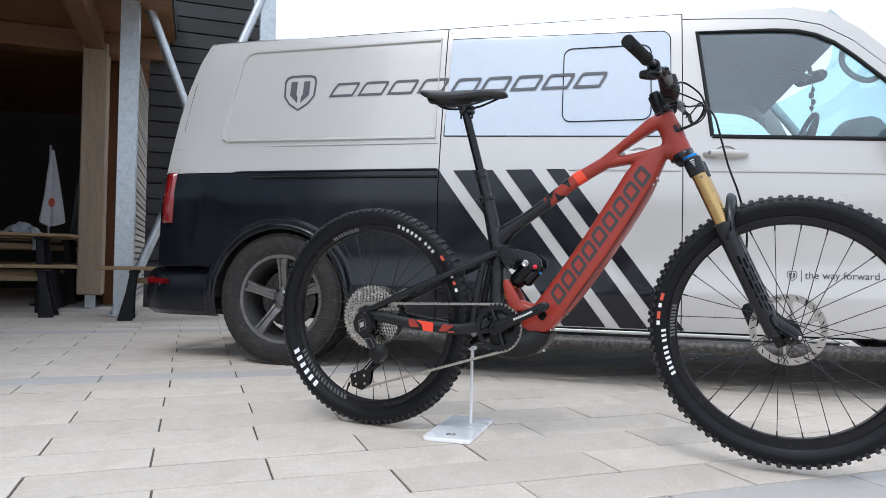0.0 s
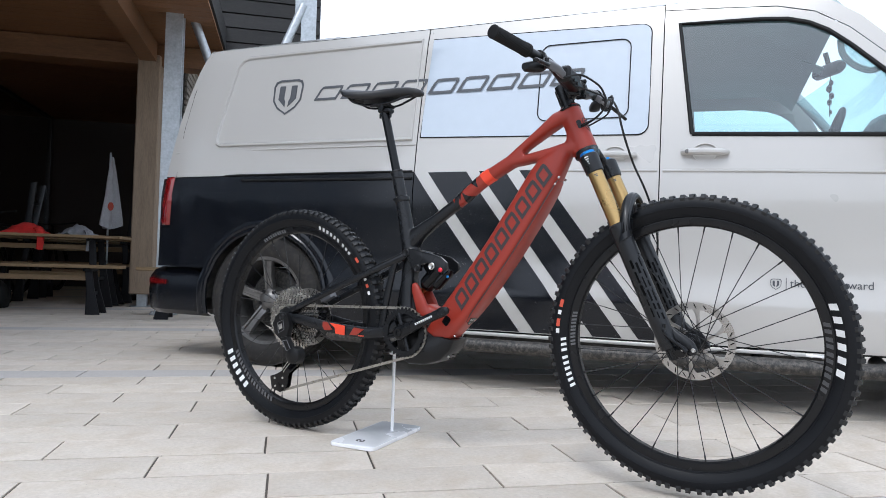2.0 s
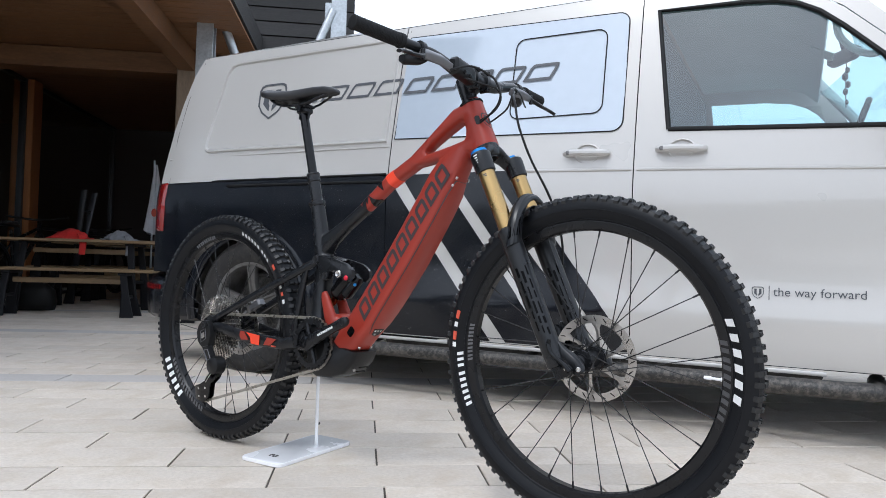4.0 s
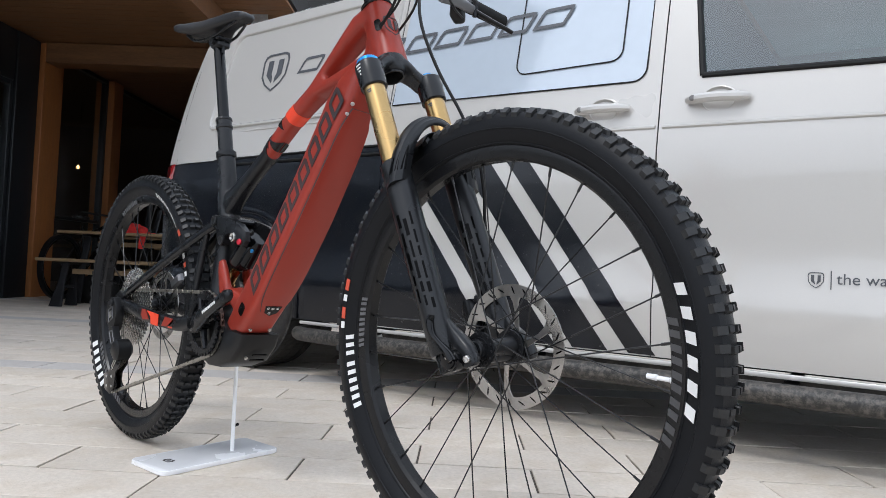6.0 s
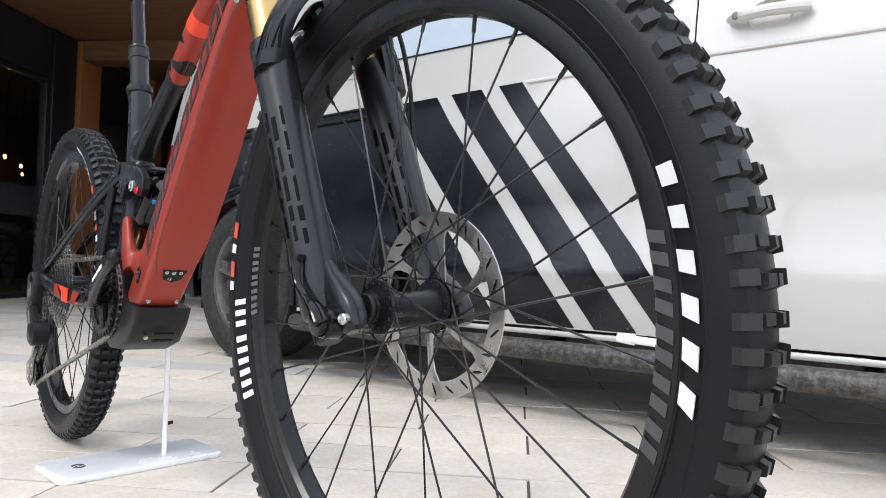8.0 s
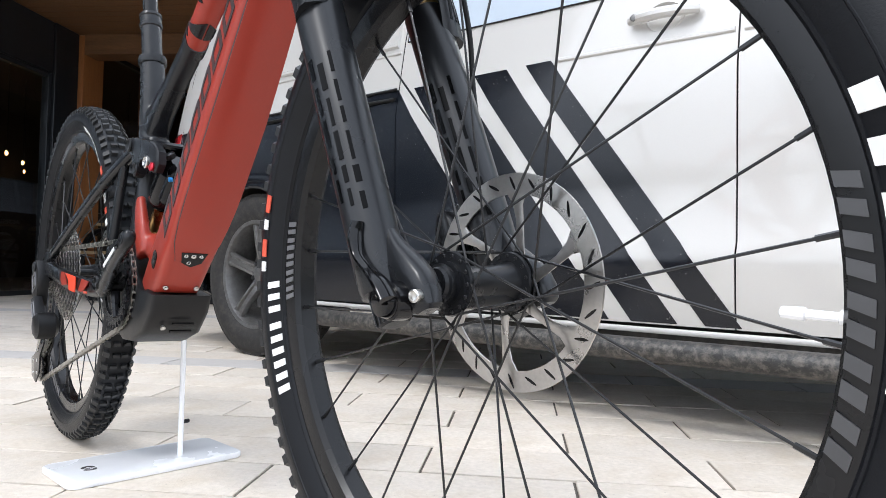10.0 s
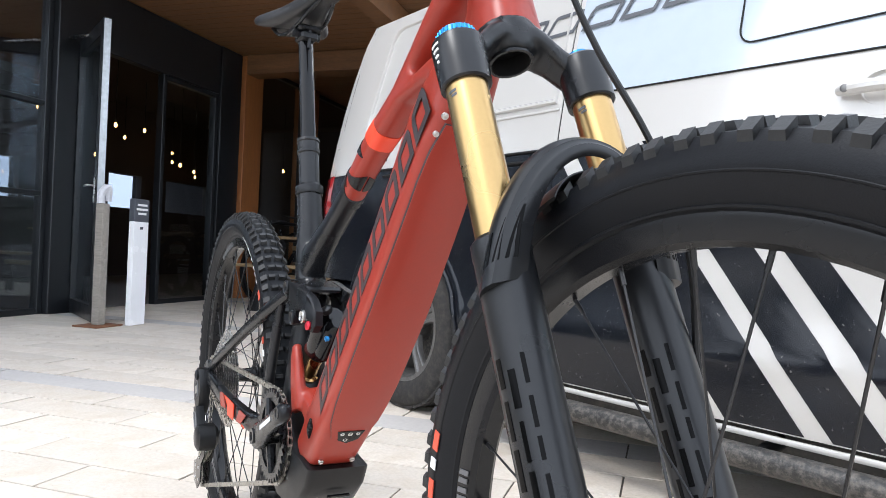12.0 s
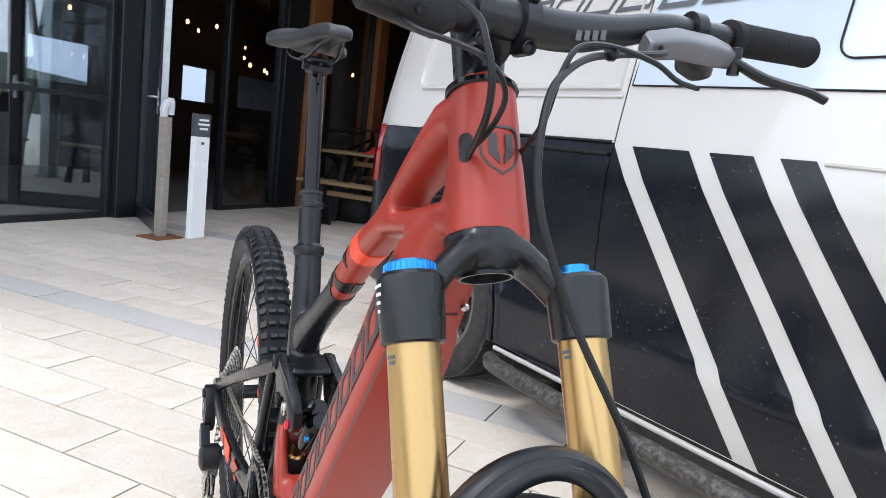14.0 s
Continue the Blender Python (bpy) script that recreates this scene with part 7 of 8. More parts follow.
bm = B()
tube(bm, [bar_pt(y) for y in (-0.385, -0.30, -0.2, -0.165, -0.12, -0.08, -0.05, 0, 0.05, 0.08, 0.12, 0.165, 0.2, 0.30, 0.385)], [0.011, 0.011, 0.0112, 0.0115, 0.0135, 0.0165, 0.0172, 0.0175, 0.0172, 0.0165, 0.0135, 0.0115, 0.0112, 0.011, 0.011], n=18, k=4)
part("bar", bm, "fork_black", CK)
for g in range(4):
    bm = B()
    box(bm, bar_pt(0.066 + g * 0.008) + Vector((0.0150, 0, -0.004)), (0.0035, 0.005, 0.008), 0.0)
    part("print_mark", bm, "rim_grey", CK)
for s in (-1, 1):
    g0, g1 = bar_pt(s * 0.255), bar_pt(s * 0.388)
    d = (g1 - g0).normalized()
    bm = B()
    prof = [(0, 0.0150), (0.001, 0.0172), (0.012, 0.0172), (0.013, 0.0155)]
    k_ = 0.013
    L_ = (g1 - g0).length
    while k_ < L_ - 0.006:
        prof += [(k_, 0.0152), (k_ + 0.0012, 0.0160), (k_ + 0.0026, 0.0160), (k_ + 0.0036, 0.0152)]
        k_ += 0.0042
    prof += [(L_ - 0.004, 0.0165), (L_ - 0.001, 0.0165), (L_, 0.0150), (L_ + 0.0005, 0.010)]
    turned(bm, g0, d, prof, 24)
    part("grip", bm, "rubber_grip", CK, "black ribbed rubber grip")
    # brake lever
    c0 = bar_pt(s * 0.205)
    bm = B()
    spin(bm, [(0.0118, -0.007), (0.0170, -0.006), (0.0170, 0.006), (0.0118, 0.007)], 20, c0)
    lv = part("brake_lever", bm, "alu_dark", CK, "grey brake lever with black blade")
    dv = Vector((0.79, 0, -0.61)).normalized()
    bm = B()
    rings(bm, [oval(p, Vector((0.42, 0, 0.9)).normalized(), dv, a, b, 20, 5) for p, a, b in (
        (bar_pt(s * 0.131) + dv * 0.024, 0.0072, 0.0072), (bar_pt(s * 0.134) + dv * 0.0245, 0.0095, 0.0095), (bar_pt(s * 0.165) + dv * 0.0275, 0.0105, 0.0112), (bar_pt(s * 0.208) + dv * 0.033, 0.0105, 0.0120), (bar_pt(s * 0.228) + dv * 0.038, 0.0085, 0.0095), (bar_pt(s * 0.231) + dv * 0.039, 0.0065, 0.0075))])
    part("lever_body", bm, "alu_grey", lv)
    bm = B()
    tube(bm, [bar_pt(s * 0.232) + dv * 0.046, bar_pt(s * 0.252) + dv * 0.066, bar_pt(s * 0.278) + dv * 0.074, bar_pt(s * 0.312) + dv * 0.080, bar_pt(s * 0.331) + dv * 0.093], [0.0065, 0.0075, 0.0065, 0.0065, 0.006], n=10, k=5, flat=0.7)
    part("lever_blade", bm, "plastic_black", lv)
    bm = B()
    turned(bm, bar_pt(s * 0.232) + dv * 0.046 + Vector((0, 0, -0.012)), (0, 0, 1), [(0, 0.0055), (0.024, 0.0055), (0.025, 0.003)], 12)
    part("pivot", bm, "alu_dark", lv)
    # pod under the bar
    bm = B()
    rings(bm, [oval(bar_pt(s * y) + Vector((0.004 + dx, 0, -0.022 + dz)), (1, 0, 0), (0, 0, 1), a, b, 16, 3) for y, dx, dz, a, b in ((0.190, 0, 0.004, 0.008, 0.008), (0.205, -0.006, -0.004, 0.016, 0.012), (0.232, -0.014, -0.008, 0.018, 0.013), (0.245, -0.016, -0.010, 0.010, 0.008))])
    part("shift_pod", bm, "plastic_black", lv)
# display pod beside the stem
bm = B()
rings(bm, [oval(bar_pt(y) + Vector((0.020, 0, dz)), (1, 0, 0), (0, 0, 1), a, b, 18, 3.5) for y, dz, a, b in ((-0.128, -0.006, 0.010, 0.012), (-0.120, -0.006, 0.016, 0.021), (-0.060, -0.006, 0.016, 0.022), (-0.048, -0.006, 0.010, 0.014))])
ds = part("remote_pod", bm, "plastic_black", CK, "black control pod")
for y in (-0.078, -0.098):
    bm = B()
    turned(bm, bar_pt(y) + Vector((0.034, 0, -0.014)), (1, 0, -0.2), [(0, 0.0045), (0.004, 0.0045), (0.0045, 0.002)], 12)
    part("button", bm, "alu_dark", ds)

# cables
HOSE_L = [(0.957, 0.152, 1.046), (0.985, 0.144, 1.034), (1.01, 0.079, 1.021), (1.03, 0.037, 1.01), (1.05, 0.003, 0.989), (1.065, -0.013, 0.962), (1.075, -0.018, 0.925), (1.085, -0.011, 0.886), (1.10, 0.012, 0.83), (1.125, 0.045, 0.762), (1.142, 0.068, 0.70), (1.150, 0.080, 0.64), (1.150, 0.088, 0.58), (1.165, 0.088, 0.50), (1.180, 0.075, 0.44)]
WIRE_L = [(0.975, 0.195, 1.012), (0.99, 0.158, 1.013), (1.005, 0.12, 1.021), (1.02, 0.068, 1.024), (1.035, 0.028, 1.017), (1.042, 0.011, 0.997), (1.03, 0.010, 0.966), (1.0, 0.020, 0.951), (0.958, 0.033, 0.937)]
HOSE_R = [(0.955, -0.13, 1.035), (0.985, -0.085, 1.050), (1.02, -0.052, 1.030), (1.035, -0.045, 1.007), (1.04, -0.041, 0.985), (1.03, -0.036, 0.964), (1.008, -0.030, 0.947), (0.972, -0.019, 0.931)]
WIRE_R = [(0.966, -0.084, 1.026), (0.990, -0.078, 1.016), (1.015, -0.056, 1.007), (1.03, -0.045, 1.0), (1.035, -0.033, 0.989), (1.03, -0.024, 0.975), (1.02, -0.024, 0.959), (1.002, -0.024, 0.946), (0.970, -0.019, 0.936)]
for name_, pts, r in (("brake_hose", HOSE_L, 0.0029), ("dropper_cable", WIRE_L, 0.0023), ("brake_hose", HOSE_R, 0.0027), ("control_wire", WIRE_R, 0.0022)):
    bm = B()
    tube(bm, pts, r, n=8, k=10)
    part(name_, bm, "cable", BIKE)
bm = B()
turned(bm, (1.017, 0.069, 1.0195), (0.35, -0.9, 0.1), [(0, 0.006), (0.004, 0.006)], 8)
part("cable_clip", bm, "plastic_black", BIKE)

# ---- display stand ----
STAND = thing("bike_stand", pose(0.116, 2.300, 0, 0, 0, 75), "white acrylic display stand with a flat foot under the bike", "stand")
bm = B()
out = round_rect(-0.164, -0.077, 0.164, 0.077, 0.018, 5)
rings(bm, [[Vector((x * k, y * k, z)) for x, y in out] for z, k in ((0.0005, 0.99), (0.002, 1.0), (0.010, 1.0), (0.0118, 0.985))])
plate = part("foot_plate", bm, "white_plastic", STAND)
post_at = STAND.matrix_basis.inverted() @ Vector((0.150, 2.350, 0))
bm = B()
top_at = Vector((post_at.x, post_at.y, 0.262))
tube(bm, [post_at + Vector((0, 0, 0.010)), post_at * 0.6 + top_at * 0.4, top_at], 0.0052, n=10, k=3)
part("upright", bm, "white_plastic", STAND)
bm = B()
box(bm, top_at + Vector((0, 0, 0.002)), (0.022, 0.030, 0.012), 0.003)
part("cradle", bm, "white_plastic", STAND)
for s in (-1, 1):
    bm = B()
    q = [(-0.105 + 0.012 * math.cos(a), s * (0.004 + 0.011 * math.sin(a))) for a in [math.pi * i / 8 for i in range(9)]] + [(-0.105 + 0.006 * math.cos(a), s * (0.004 + 0.005 * math.sin(a))) for a in [math.pi * (8 - i) / 8 for i in range(9)]]
    rings(bm, [[Vector((x, y, 0.0117)) for x, y in q], [Vector((x, y, 0.0124)) for x, y in q]])
    part("print_mark", bm, "decal_dark", plate)
bm = B()
box(bm, (-0.105, 0, 0.012), (0.012, 0.003, 0.0008))
part("print_mark", bm, "decal_dark", plate)
bm = B()
turned(bm, (post_at.x + 0.012, post_at.y + 0.004, 0.075), (1, 0.3, 0), [(-0.012, 0.004), (0.006, 0.004), (0.007, 0.002)], 10)
part("screw", bm, "gloss_black", STAND)

# the frame leans a little to its left, the bars are turned a little to the right
LEAN = Matrix.Translation((0, 0, 0.62)) @ Matrix.Rotation(radians(-1.6), 4, "X") @ Matrix.Translation((0, 0, -0.62))
STEER = lambda deg: Matrix.Translation(HB) @ Matrix.Rotation(radians(deg), 4, HD) @ Matrix.Translation(-HB)
for ob in BIKE.children:
    if ob.name.split(".")[0] not in ("rear_wheel", "front_wheel", "fork", "handlebar", "brake_hose", "dropper_cable", "control_wire", "cable_clip", "cassette", "rear_axle", "derailleur", "chain"):
        ob.matrix_basis = LEAN
FO.matrix_basis = STEER(-3.6)
WF.matrix_basis = Matrix.Translation((1.2545, 0.003, 0.3810)) @ pose(0, 0, 0, 1.2, 0, 0.6) @ Matrix.Translation(-AX_F)
WR.matrix_basis = Matrix.Translation((-0.003, -0.005, 0.364)) @ pose(0, 0, 0, 0, 0, -1.2) @ Matrix.Translation(-AX_R)
CK.matrix_basis = LEAN @ STEER(-2.6)

# ---- terrace furniture and small things ----
def at(e, n, z=0.0, turn=0.0):
    return SITE @ Matrix.Translation((e, n, z)) @ pose(0, 0, 0, 0, 0, turn)


def beer_bench(e, n, length, turn=0.0, name="bench", h=0.46, depth=0.28, boards=2, label="pine board bench on dark folding legs", group="benches on the terrace"):
    th = thing(name, at(e, n, 0, turn), label, name.replace("_", " "), group)
    w = depth / boards
    for i in range(boards):
        bm = B()
        box(bm, (0, -depth / 2 + w * (i + 0.5), h - 0.015), (length, w - 0.008, 0.03), 0.004)
        part("board", bm, "bench_wood", th)
    for s in (-1, 1):
        x = s * (length / 2 - 0.28)
        for t in (-1, 1):
            bm = B()
            loops = [oval((x + s * dx, t * yy, z), (1, 0, 0), (0, 1, 0), aw, 0.014, 12, 6) for dx, yy, z, aw in ((0, depth * 0.28, h - 0.03, 0.030), (0.03, depth * 0.36, h * 0.5, 0.034), (0.06, depth * 0.46, 0.004, 0.062))]
            rings(bm, loops)
            part("leg", bm, "trestle", th)
        bm = B()
        box(bm, (x, 0, h - 0.045), (0.08, depth * 0.8, 0.025), 0.003)
        part("crossbar", bm, "trestle", th)
        bm = B()
        box(bm, (x + s * 0.03, 0, h * 0.42), (0.03, depth * 0.7, 0.03), 0.003)
        part("crossbar", bm, "trestle", th)
    bm = B()
    box(bm, (0, 0, h - 0.12), (length - 0.6, 0.04, 0.05), 0.003)
    part("rail", bm, "bench_wood", th)
    return th


def jacket(e, n, z, material, label, w=0.42, seed=1):
    th = thing("jacket", at(e, n, z), label, "jacket", "clothes left on the tables")
    rnd = random.Random(seed)
    bm = B()
    nx, ny = 16, 10
    grid = []
    for i in range(nx + 1):
        row = []
        for j in range(ny + 1):
            u, v = i / nx - 0.5, j / ny - 0.5
            hh = 0.10 * max(0, 1 - (2.1 * u) ** 2) * max(0, 1 - (2.1 * v) ** 2) + 0.03 * noise.noise(Vector((u * 7 + seed, v * 7, seed)))
            row.append(bm.verts.new((u * w + 0.02 * noise.noise(Vector((u * 5, v * 5, seed))), v * 0.3, max(0.004, hh + 0.008))))
        grid.append(row)
    for i in range(nx):
        for j in range(ny):
            bm.faces.new((grid[i][j], grid[i + 1][j], grid[i + 1][j + 1], grid[i][j + 1]))
    geo = bmesh.ops.extrude_face_region(bm, geom=bm.faces[:])
    for q in geo["geom"]:
        if isinstance(q, bmesh.types.BMVert):
            q.co.z = max(0.0, q.co.z - 0.012)
    part("body", bm, material, th, "", 80)
    bm = B()
    tube(bm, [(w * 0.3, -0.06, 0.05), (w * 0.46, -0.14, 0.03), (w * 0.52, -0.17, -0.06), (w * 0.5, -0.175, -0.16)], [0.035, 0.04, 0.035, 0.03], n=8, k=4, flat=0.5)
    part("sleeve", bm, material, th)


beer_bench(-1.62, 6.92, 1.6)
beer_bench(0.45, 6.50, 2.1)
beer_bench(-1.75, 7.6, 1.6, 0, "table", 0.75, 0.55, 4, "pine board table on dark folding legs", "tables on the terrace")
beer_bench(-1.72, 8.9, 1.6, 0, "table", 0.75, 0.55, 4, "pine board table on dark folding legs", "tables on the terrace")
beer_bench(-1.72, 9.55, 1.6)
beer_bench(-1.75, 8.25, 1.6)
beer_bench(-1.9, 10.6, 2.0, 8, "table", 0.75, 0.55, 4, "pine board table on dark folding legs", "tables on the terrace")
jacket(-1.87, 7.55, 0.752, "red_cloth", "crumpled red jacket lying on a table", 0.36, 2)
jacket(-1.42, 7.66, 0.752, "grey_cloth", "crumpled dark grey jacket lying on a table", 0.30, 5)


def table_upturned(e, n, z):
    """A folded table laid upside down on another, legs in the air."""
    th = thing("upturned_table", at(e, n, z, 4), "upturned pine table with dark legs in the air", "table", "tables on the terrace")
    for i in range(3):
        bm = B()
        box(bm, (0, -0.2 + 0.18 * i, 0.018), (1.5, 0.17, 0.03), 0.004)
        part("board", bm, "bench_wood", th)
    for x in (-0.55, 0.55):
        for t in (-1, 1):
            bm = B()
            rings(bm, [oval((x + dx, t * yy - 0.02, zz), (1, 0, 0), (0, 1, 0), 0.035, 0.015, 8, 5) for dx, yy, zz in ((0, 0.12, 0.03), (0.08, 0.20, 0.62))])
            part("leg", bm, "dark_frame", th)
        bm = B()
        box(bm, (x + 0.05, -0.02, 0.38), (0.025, 0.34, 0.025), 0.003)
        part("crossbar", bm, "dark_frame", th)


table_upturned(-1.72, 8.9, 0.752)


bm = B()
rings(bm, [oval((0, 0, z), (1, 0, 0), (0, 1, 0), a, b, 20, 6) for z, a, b in ((0.0, 0.108, 0.14), (0.02, 0.115, 0.15), (0.84, 0.122, 0.16))])
BIN = thing("storage_bin", pose(-4.77, 8.95, 0, 0, 0, 28), "pale grey storage bin behind the steel column", "bin")
part("body", bm, "white_plastic", BIN)
bm = B()
rings(bm, [oval((0, 0, z), (1, 0, 0), (0, 1, 0), a, b, 20, 6) for z, a, b in ((0.842, 0.128, 0.168), (0.885, 0.128, 0.168), (0.92, 0.105, 0.14), (0.925, 0.08, 0.11))])
part("lid", bm, "white_plastic", BIN)


def flag(e, n):
    """Folded white cloth flag hanging from a pole."""
    th = thing("flag", at(e, n), "furled white banner flag with a small red mark on a pole", "flag")
    bm = B()
    rod(bm, (0, 0, 0.02), (0, 0, 1.75), 0.012, n=10)
    part("pole", bm, "galv", th)
    bm = B()
    turned(bm, (0, 0, 0), (0, 0, 1), [(0, 0.16), (0.02, 0.16), (0.03, 0.03)], 20)
    part("base", bm, "dark_frame", th)
    bm = B()
    loops = []
    for k in range(15):
        z = 1.70 - k * 0.058
        f = k / 14
        w = 0.012 + 0.105 * f ** 0.9
        loops.append([Vector((0.02 + w * math.cos(a) * (1 + 0.25 * math.sin(3 * a + f * 2)), w * 0.5 * math.sin(a) * (1 + 0.35 * math.sin(5 * a)), z + 0.03 * f * math.sin(2 * a + 1))) for a in [2 * math.pi * i / 28 for i in range(28)]])
    rings(bm, loops)
    part("cloth", bm, "white_cloth", th)
    bm = B()
    rings(bm, [oval((0.035, -0.060 - o, 1.12), (1, 0, 0), (0, 0, 1), 0.032, 0.05, 14) for o in (0.0, 0.004)])
    part("mark", bm, "red_print", th)


flag(-1.35, 8.55)

# sign column and timber door stop by the doors
SG = thing("sign_column", at(-2.21, 5.225, 0, 0), "white slim sign column with a dark printed head", "sign")
bm = B()
box(bm, (0, 0, 0.395), (0.05, 0.155, 0.786), 0.004)
part("shaft", bm, "white_plastic", SG)
bm = B()
box(bm, (0, 0, 0.875), (0.053, 0.155, 0.172), 0.004)
head_ = part("head", bm, "sign_dark", SG)
for i, w in enumerate((0.10, 0.12, 0.085)):
    bm = B()
    box(bm, (0.0275, 0.0, 0.915 - 0.033 * i), (0.003, w, 0.016), 0.0)
    part("print_mark", bm, "white_print", head_)
bm = B()
box(bm, (0.0265, 0, 0.74), (0.003, 0.03, 0.02))
part("print_mark", bm, "sign_dark", SG)

PB = thing("door_post", at(-2.36, 5.02, 0, 0), "grey weathered timber post on a rusty steel plate", "post")
bm = B()
box(bm, (0, 0, 0.46), (0.07, 0.07, 0.90), 0.006)
part("shaft", bm, "grey_wood", PB)
bm = B()
box(bm, (0.0, 0.0, 0.006), (0.22, 0.26, 0.012), 0.002)
part("base_plate", bm, "rust", PB)
bm = B()
tube(bm, [(0, -0.02, 0.91), (0.0, -0.02, 0.98), (0.01, 0.03, 1.03), (0.0, 0.04, 0.93)], 0.03, n=8, k=4)
part("hung_cloth", bm, "white_cloth", PB)

# things glimpsed on the terrace floor
def gear_bag(e, n, w, material, label):
    th = thing("bag", at(e, n), label, "bag", "bags on the terrace")
    bm = B()
    rings(bm, [oval((0, 0, z), (1, 0, 0), (0, 1, 0), a, b, 18, 2.6) for z, a, b in ((0.004, w, 0.15), (0.08, w * 1.08, 0.18), (0.2, w, 0.16), (0.27, w * 0.7, 0.1), (0.285, w * 0.3, 0.04))])
    part("body", bm, material, th, "", 70)
    bm = B()
    tube(bm, [(-w * 0.5, 0, 0.25), (-w * 0.2, 0.02, 0.34), (w * 0.2, 0.02, 0.34), (w * 0.5, 0, 0.25)], 0.012, n=6, k=4)
    part("strap", bm, "gasket", th)


gear_bag(-2.25, 7.6, 0.22, "gasket", "black sports bag standing under a table")


def stored_bike(e, n, turn):
    """Dark bicycle leaning in the shade of the terrace."""
    th = thing("parked_bicycle", at(e, n, 0, turn), "dark bicycle parked in the shade of the terrace", "bicycle", "parked bicycles")
    for x in (0, 1.15):
        bm = B()
        spin(bm, [(0.315, -0.02), (0.335, -0.03), (0.36, -0.02), (0.36, 0.02), (0.335, 0.03), (0.315, 0.02)], 36, (x, 0, 0.362))
        part("tyre", bm, "tyre", th)
        bm = B()
        spin(bm, [(0.295, -0.012), (0.318, -0.014), (0.318, 0.014), (0.295, 0.012)], 36, (x, 0, 0.362))
        part("rim", bm, "rim", th)
    bm = B()
    for a, b, r in (((0, 0, 0.36), (0.42, 0, 0.33), 0.012), ((0, 0, 0.36), (0.36, 0, 0.72), 0.01), ((0.42, 0, 0.33), (0.33, 0, 0.85), 0.017), ((0.42, 0, 0.33), (0.93, 0, 0.85), 0.026), ((0.36, 0, 0.72), (0.92, 0, 0.90), 0.018), ((0.91, 0, 0.98), (1.15, 0, 0.36), 0.02)):
        rod(bm, a, b, r, n=10)
    part("frame", bm, "frame_black", th)
    bm = B()
    tube(bm, [(0.86, -0.36, 1.03), (0.9, -0.1, 1.0), (0.9, 0.1, 1.0), (0.86, 0.36, 1.03)], 0.014, n=8, k=4)
    part("bar", bm, "gasket", th)
    bm = B()
    rings(bm, [oval((x, 0, 0.93), (0, 1, 0), (0, 0, 1), w, 0.02, 12) for x, w in ((0.2, 0.03), (0.23, 0.065), (0.34, 0.03), (0.45, 0.01))])
    part("saddle", bm, "saddle", th)
    bm = B()
    rod(bm, (0.3, 0.02, 0.36), (0.25, 0.22, 0.004), 0.008)
    part("kickstand", bm, "gasket", th)


stored_bike(-2.76, 7.80, 86)
stored_bike(-2.85, 10.35, 84)

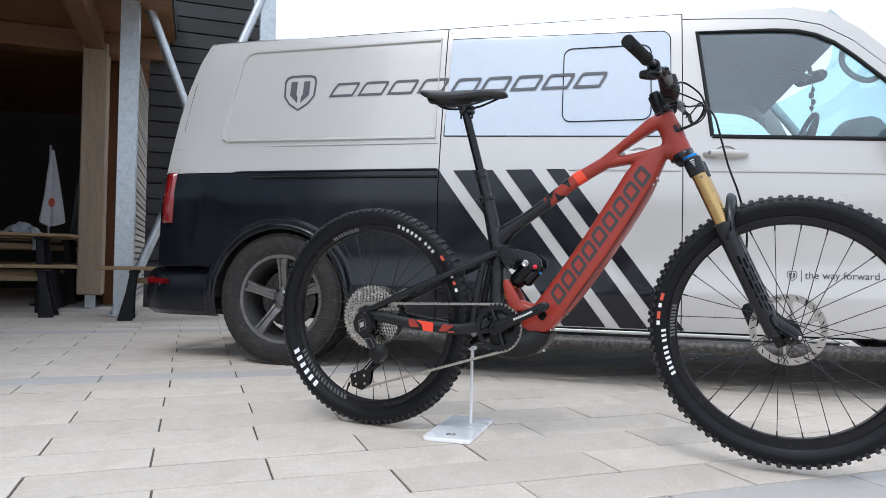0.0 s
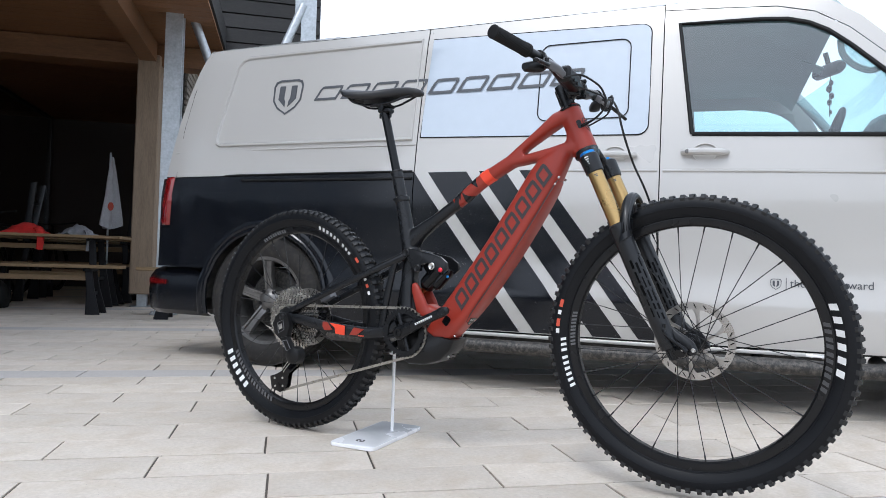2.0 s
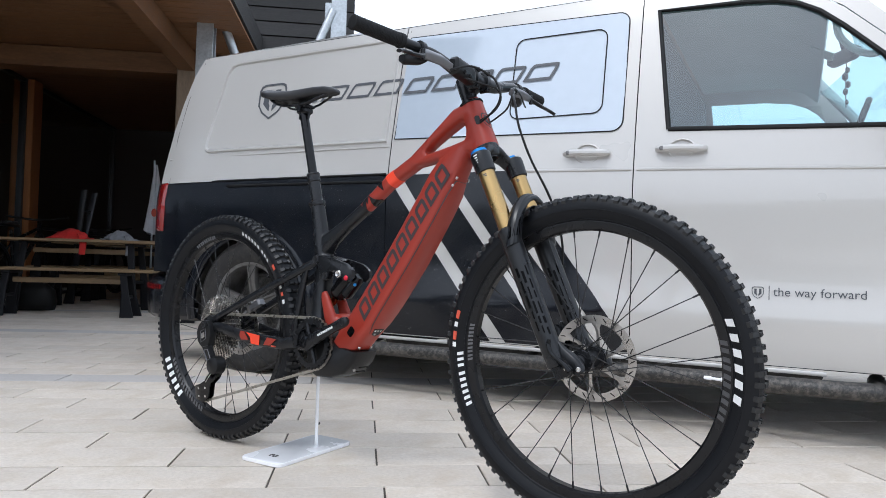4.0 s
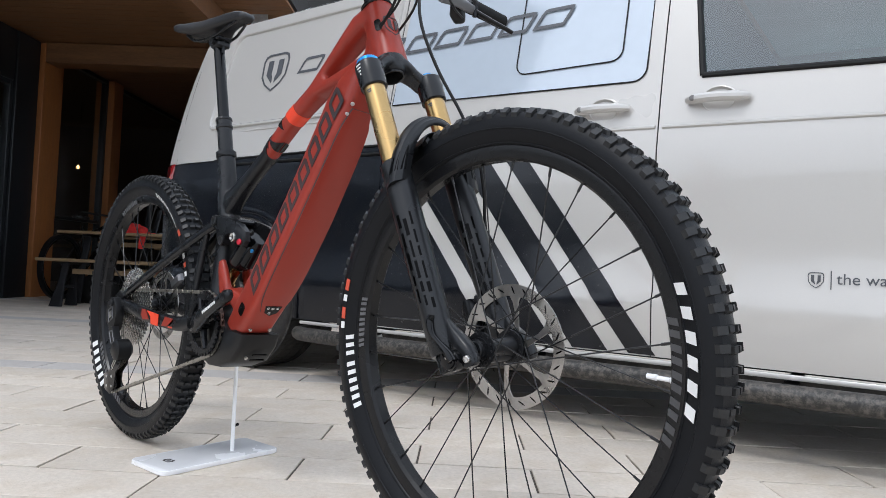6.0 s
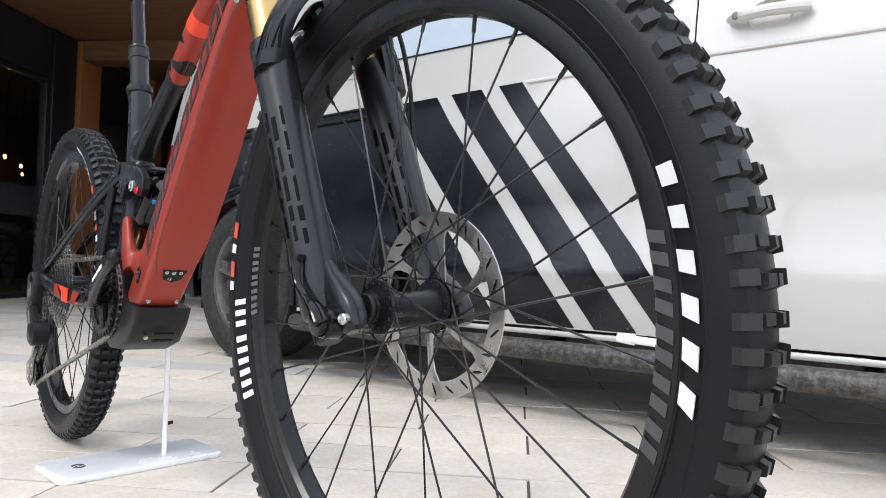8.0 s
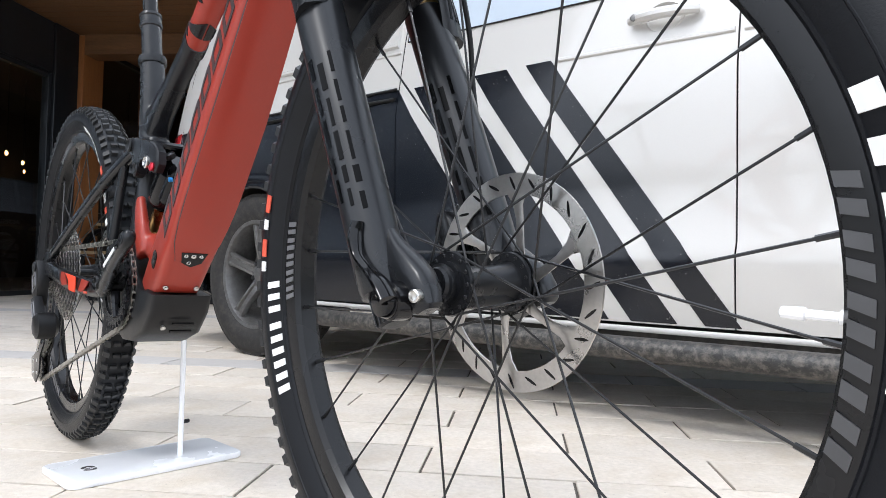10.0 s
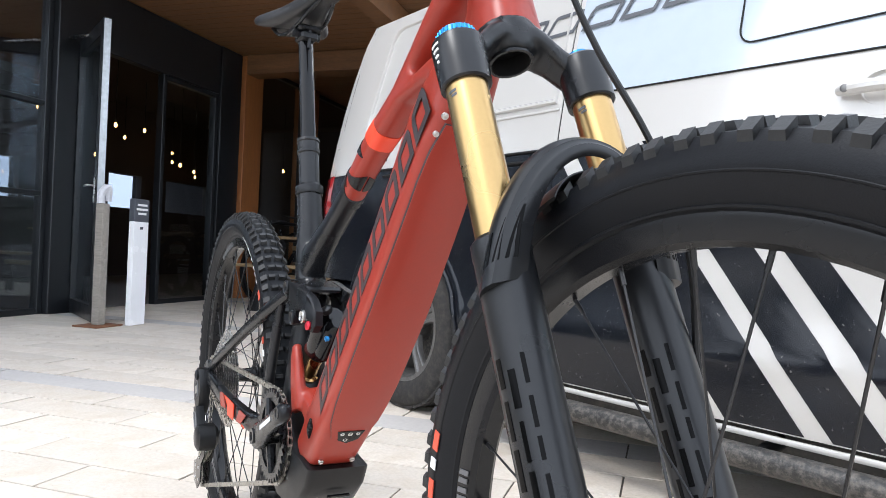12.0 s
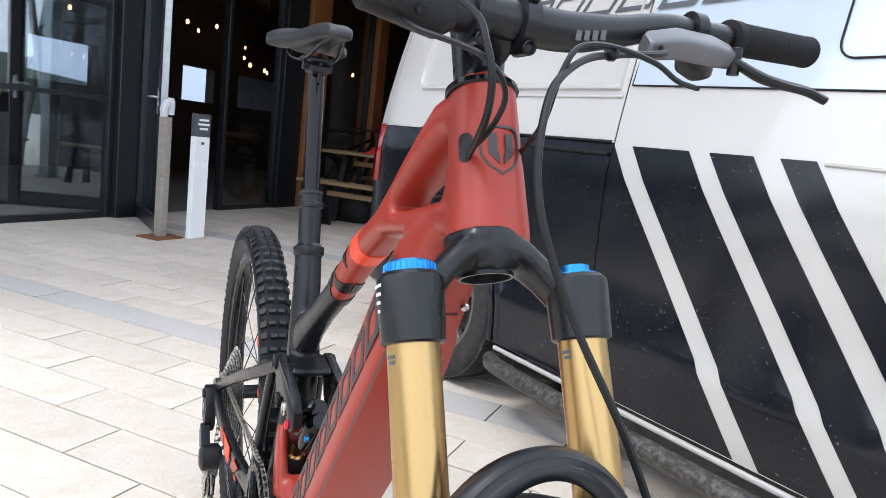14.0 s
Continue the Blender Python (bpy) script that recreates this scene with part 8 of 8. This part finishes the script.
# ---- pavers, laid in courses ----
def lay_pavers():
    L, Wd, gap = 0.58, 0.1935, 0.0060
    def block(sx):
        bm = B()
        x, y = sx / 2 - gap / 2, Wd / 2 - gap / 2
        c = 0.0009
        rings(bm, [[Vector(p) for p in ((x, -y, -0.011), (x, y, -0.011), (-x, y, -0.011), (-x, -y, -0.011))],
                   [Vector(p) for p in ((x, -y, -c), (x, y, -c), (-x, y, -c), (-x, -y, -c))],
                   [Vector(p) for p in ((x - c, -y + c, 0), (x - c, y - c, 0), (-x + c, y - c, 0), (-x + c, -y + c, 0))]])
        return bm
    th = thing("pavement", SITE, "pale stone pavers laid in running courses with one grey band", "pavement", "", "structure")
    verts, faces = {"paver": [], "paver_grey": []}, {"paver": [], "paver_grey": []}
    proto = {}
    for key in ("paver", "paver_grey"):
        ob = part("paver", block(L), key, th)
        proto[key] = ob
    used = {"paver": False, "paver_grey": False}
    src = [(v.co.copy()) for v in proto["paver"].data.vertices]
    poly = [tuple(p.vertices) for p in proto["paver"].data.polygons]
    rnd = random.Random(7)
    cells = []
    for r in range(-24, 57):
        nc = 1.935 + (r + 0.5) * Wd
        shift = 0.07 if r % 2 == 0 else 0.36
        shift += rnd.uniform(-0.01, 0.01)
        for q in range(-9, 12):
            ec = shift + L / 2 + q * L
            if nc > 3.3 and ec < DOOR_E - 0.25:
                continue
            if ec < -3.1 and nc < 3.4:
                continue
            d = math.hypot(ec - 0.7, nc - 2.0)
            cells.append((d, ec, nc, "paver_grey" if (r - 7) % 11 == 0 else "paver"))
    cells.sort()
    for i, (d, ec, nc, key) in enumerate(cells):
        m = Matrix.Translation((ec, nc, rnd.uniform(-0.0012, 0.0012))) @ pose(0, 0, 0, rnd.uniform(-0.12, 0.12), rnd.uniform(-0.06, 0.06), rnd.uniform(-0.15, 0.15))
        if i < 298:
            if not used[key]:
                used[key] = True
                proto[key].matrix_local = m
            else:
                again(proto[key], "paver", th, m)
        else:
            k = len(verts[key])
            verts[key] += [m @ v for v in src]
            faces[key] += [tuple(a + k for a in f) for f in poly]
    for key in verts:
        data = bpy.data.meshes.new("paver_field")
        data.from_pydata(verts[key], [], faces[key])
        data.materials.append(M[key + "_field"])
        ob = new("paver_field", data)
        ob.parent = th
        tagged(ob, "", "", "", "stuff")


for key in ("paver", "paver_grey"):
    # same stone, varied piece by piece within the joined field
    m2 = M[key].copy()
    nt = m2.node_tree
    info = [q for q in nt.nodes if q.type == "OBJECT_INFO"][0]
    geo = nt.nodes.new("ShaderNodeNewGeometry")
    for lk in list(nt.links):
        if lk.from_node == info:
            to = lk.to_socket
            nt.links.remove(lk)
            nt.links.new(geo.outputs["Random Per Island"], to)
    M[key + "_field"] = m2
lay_pavers()
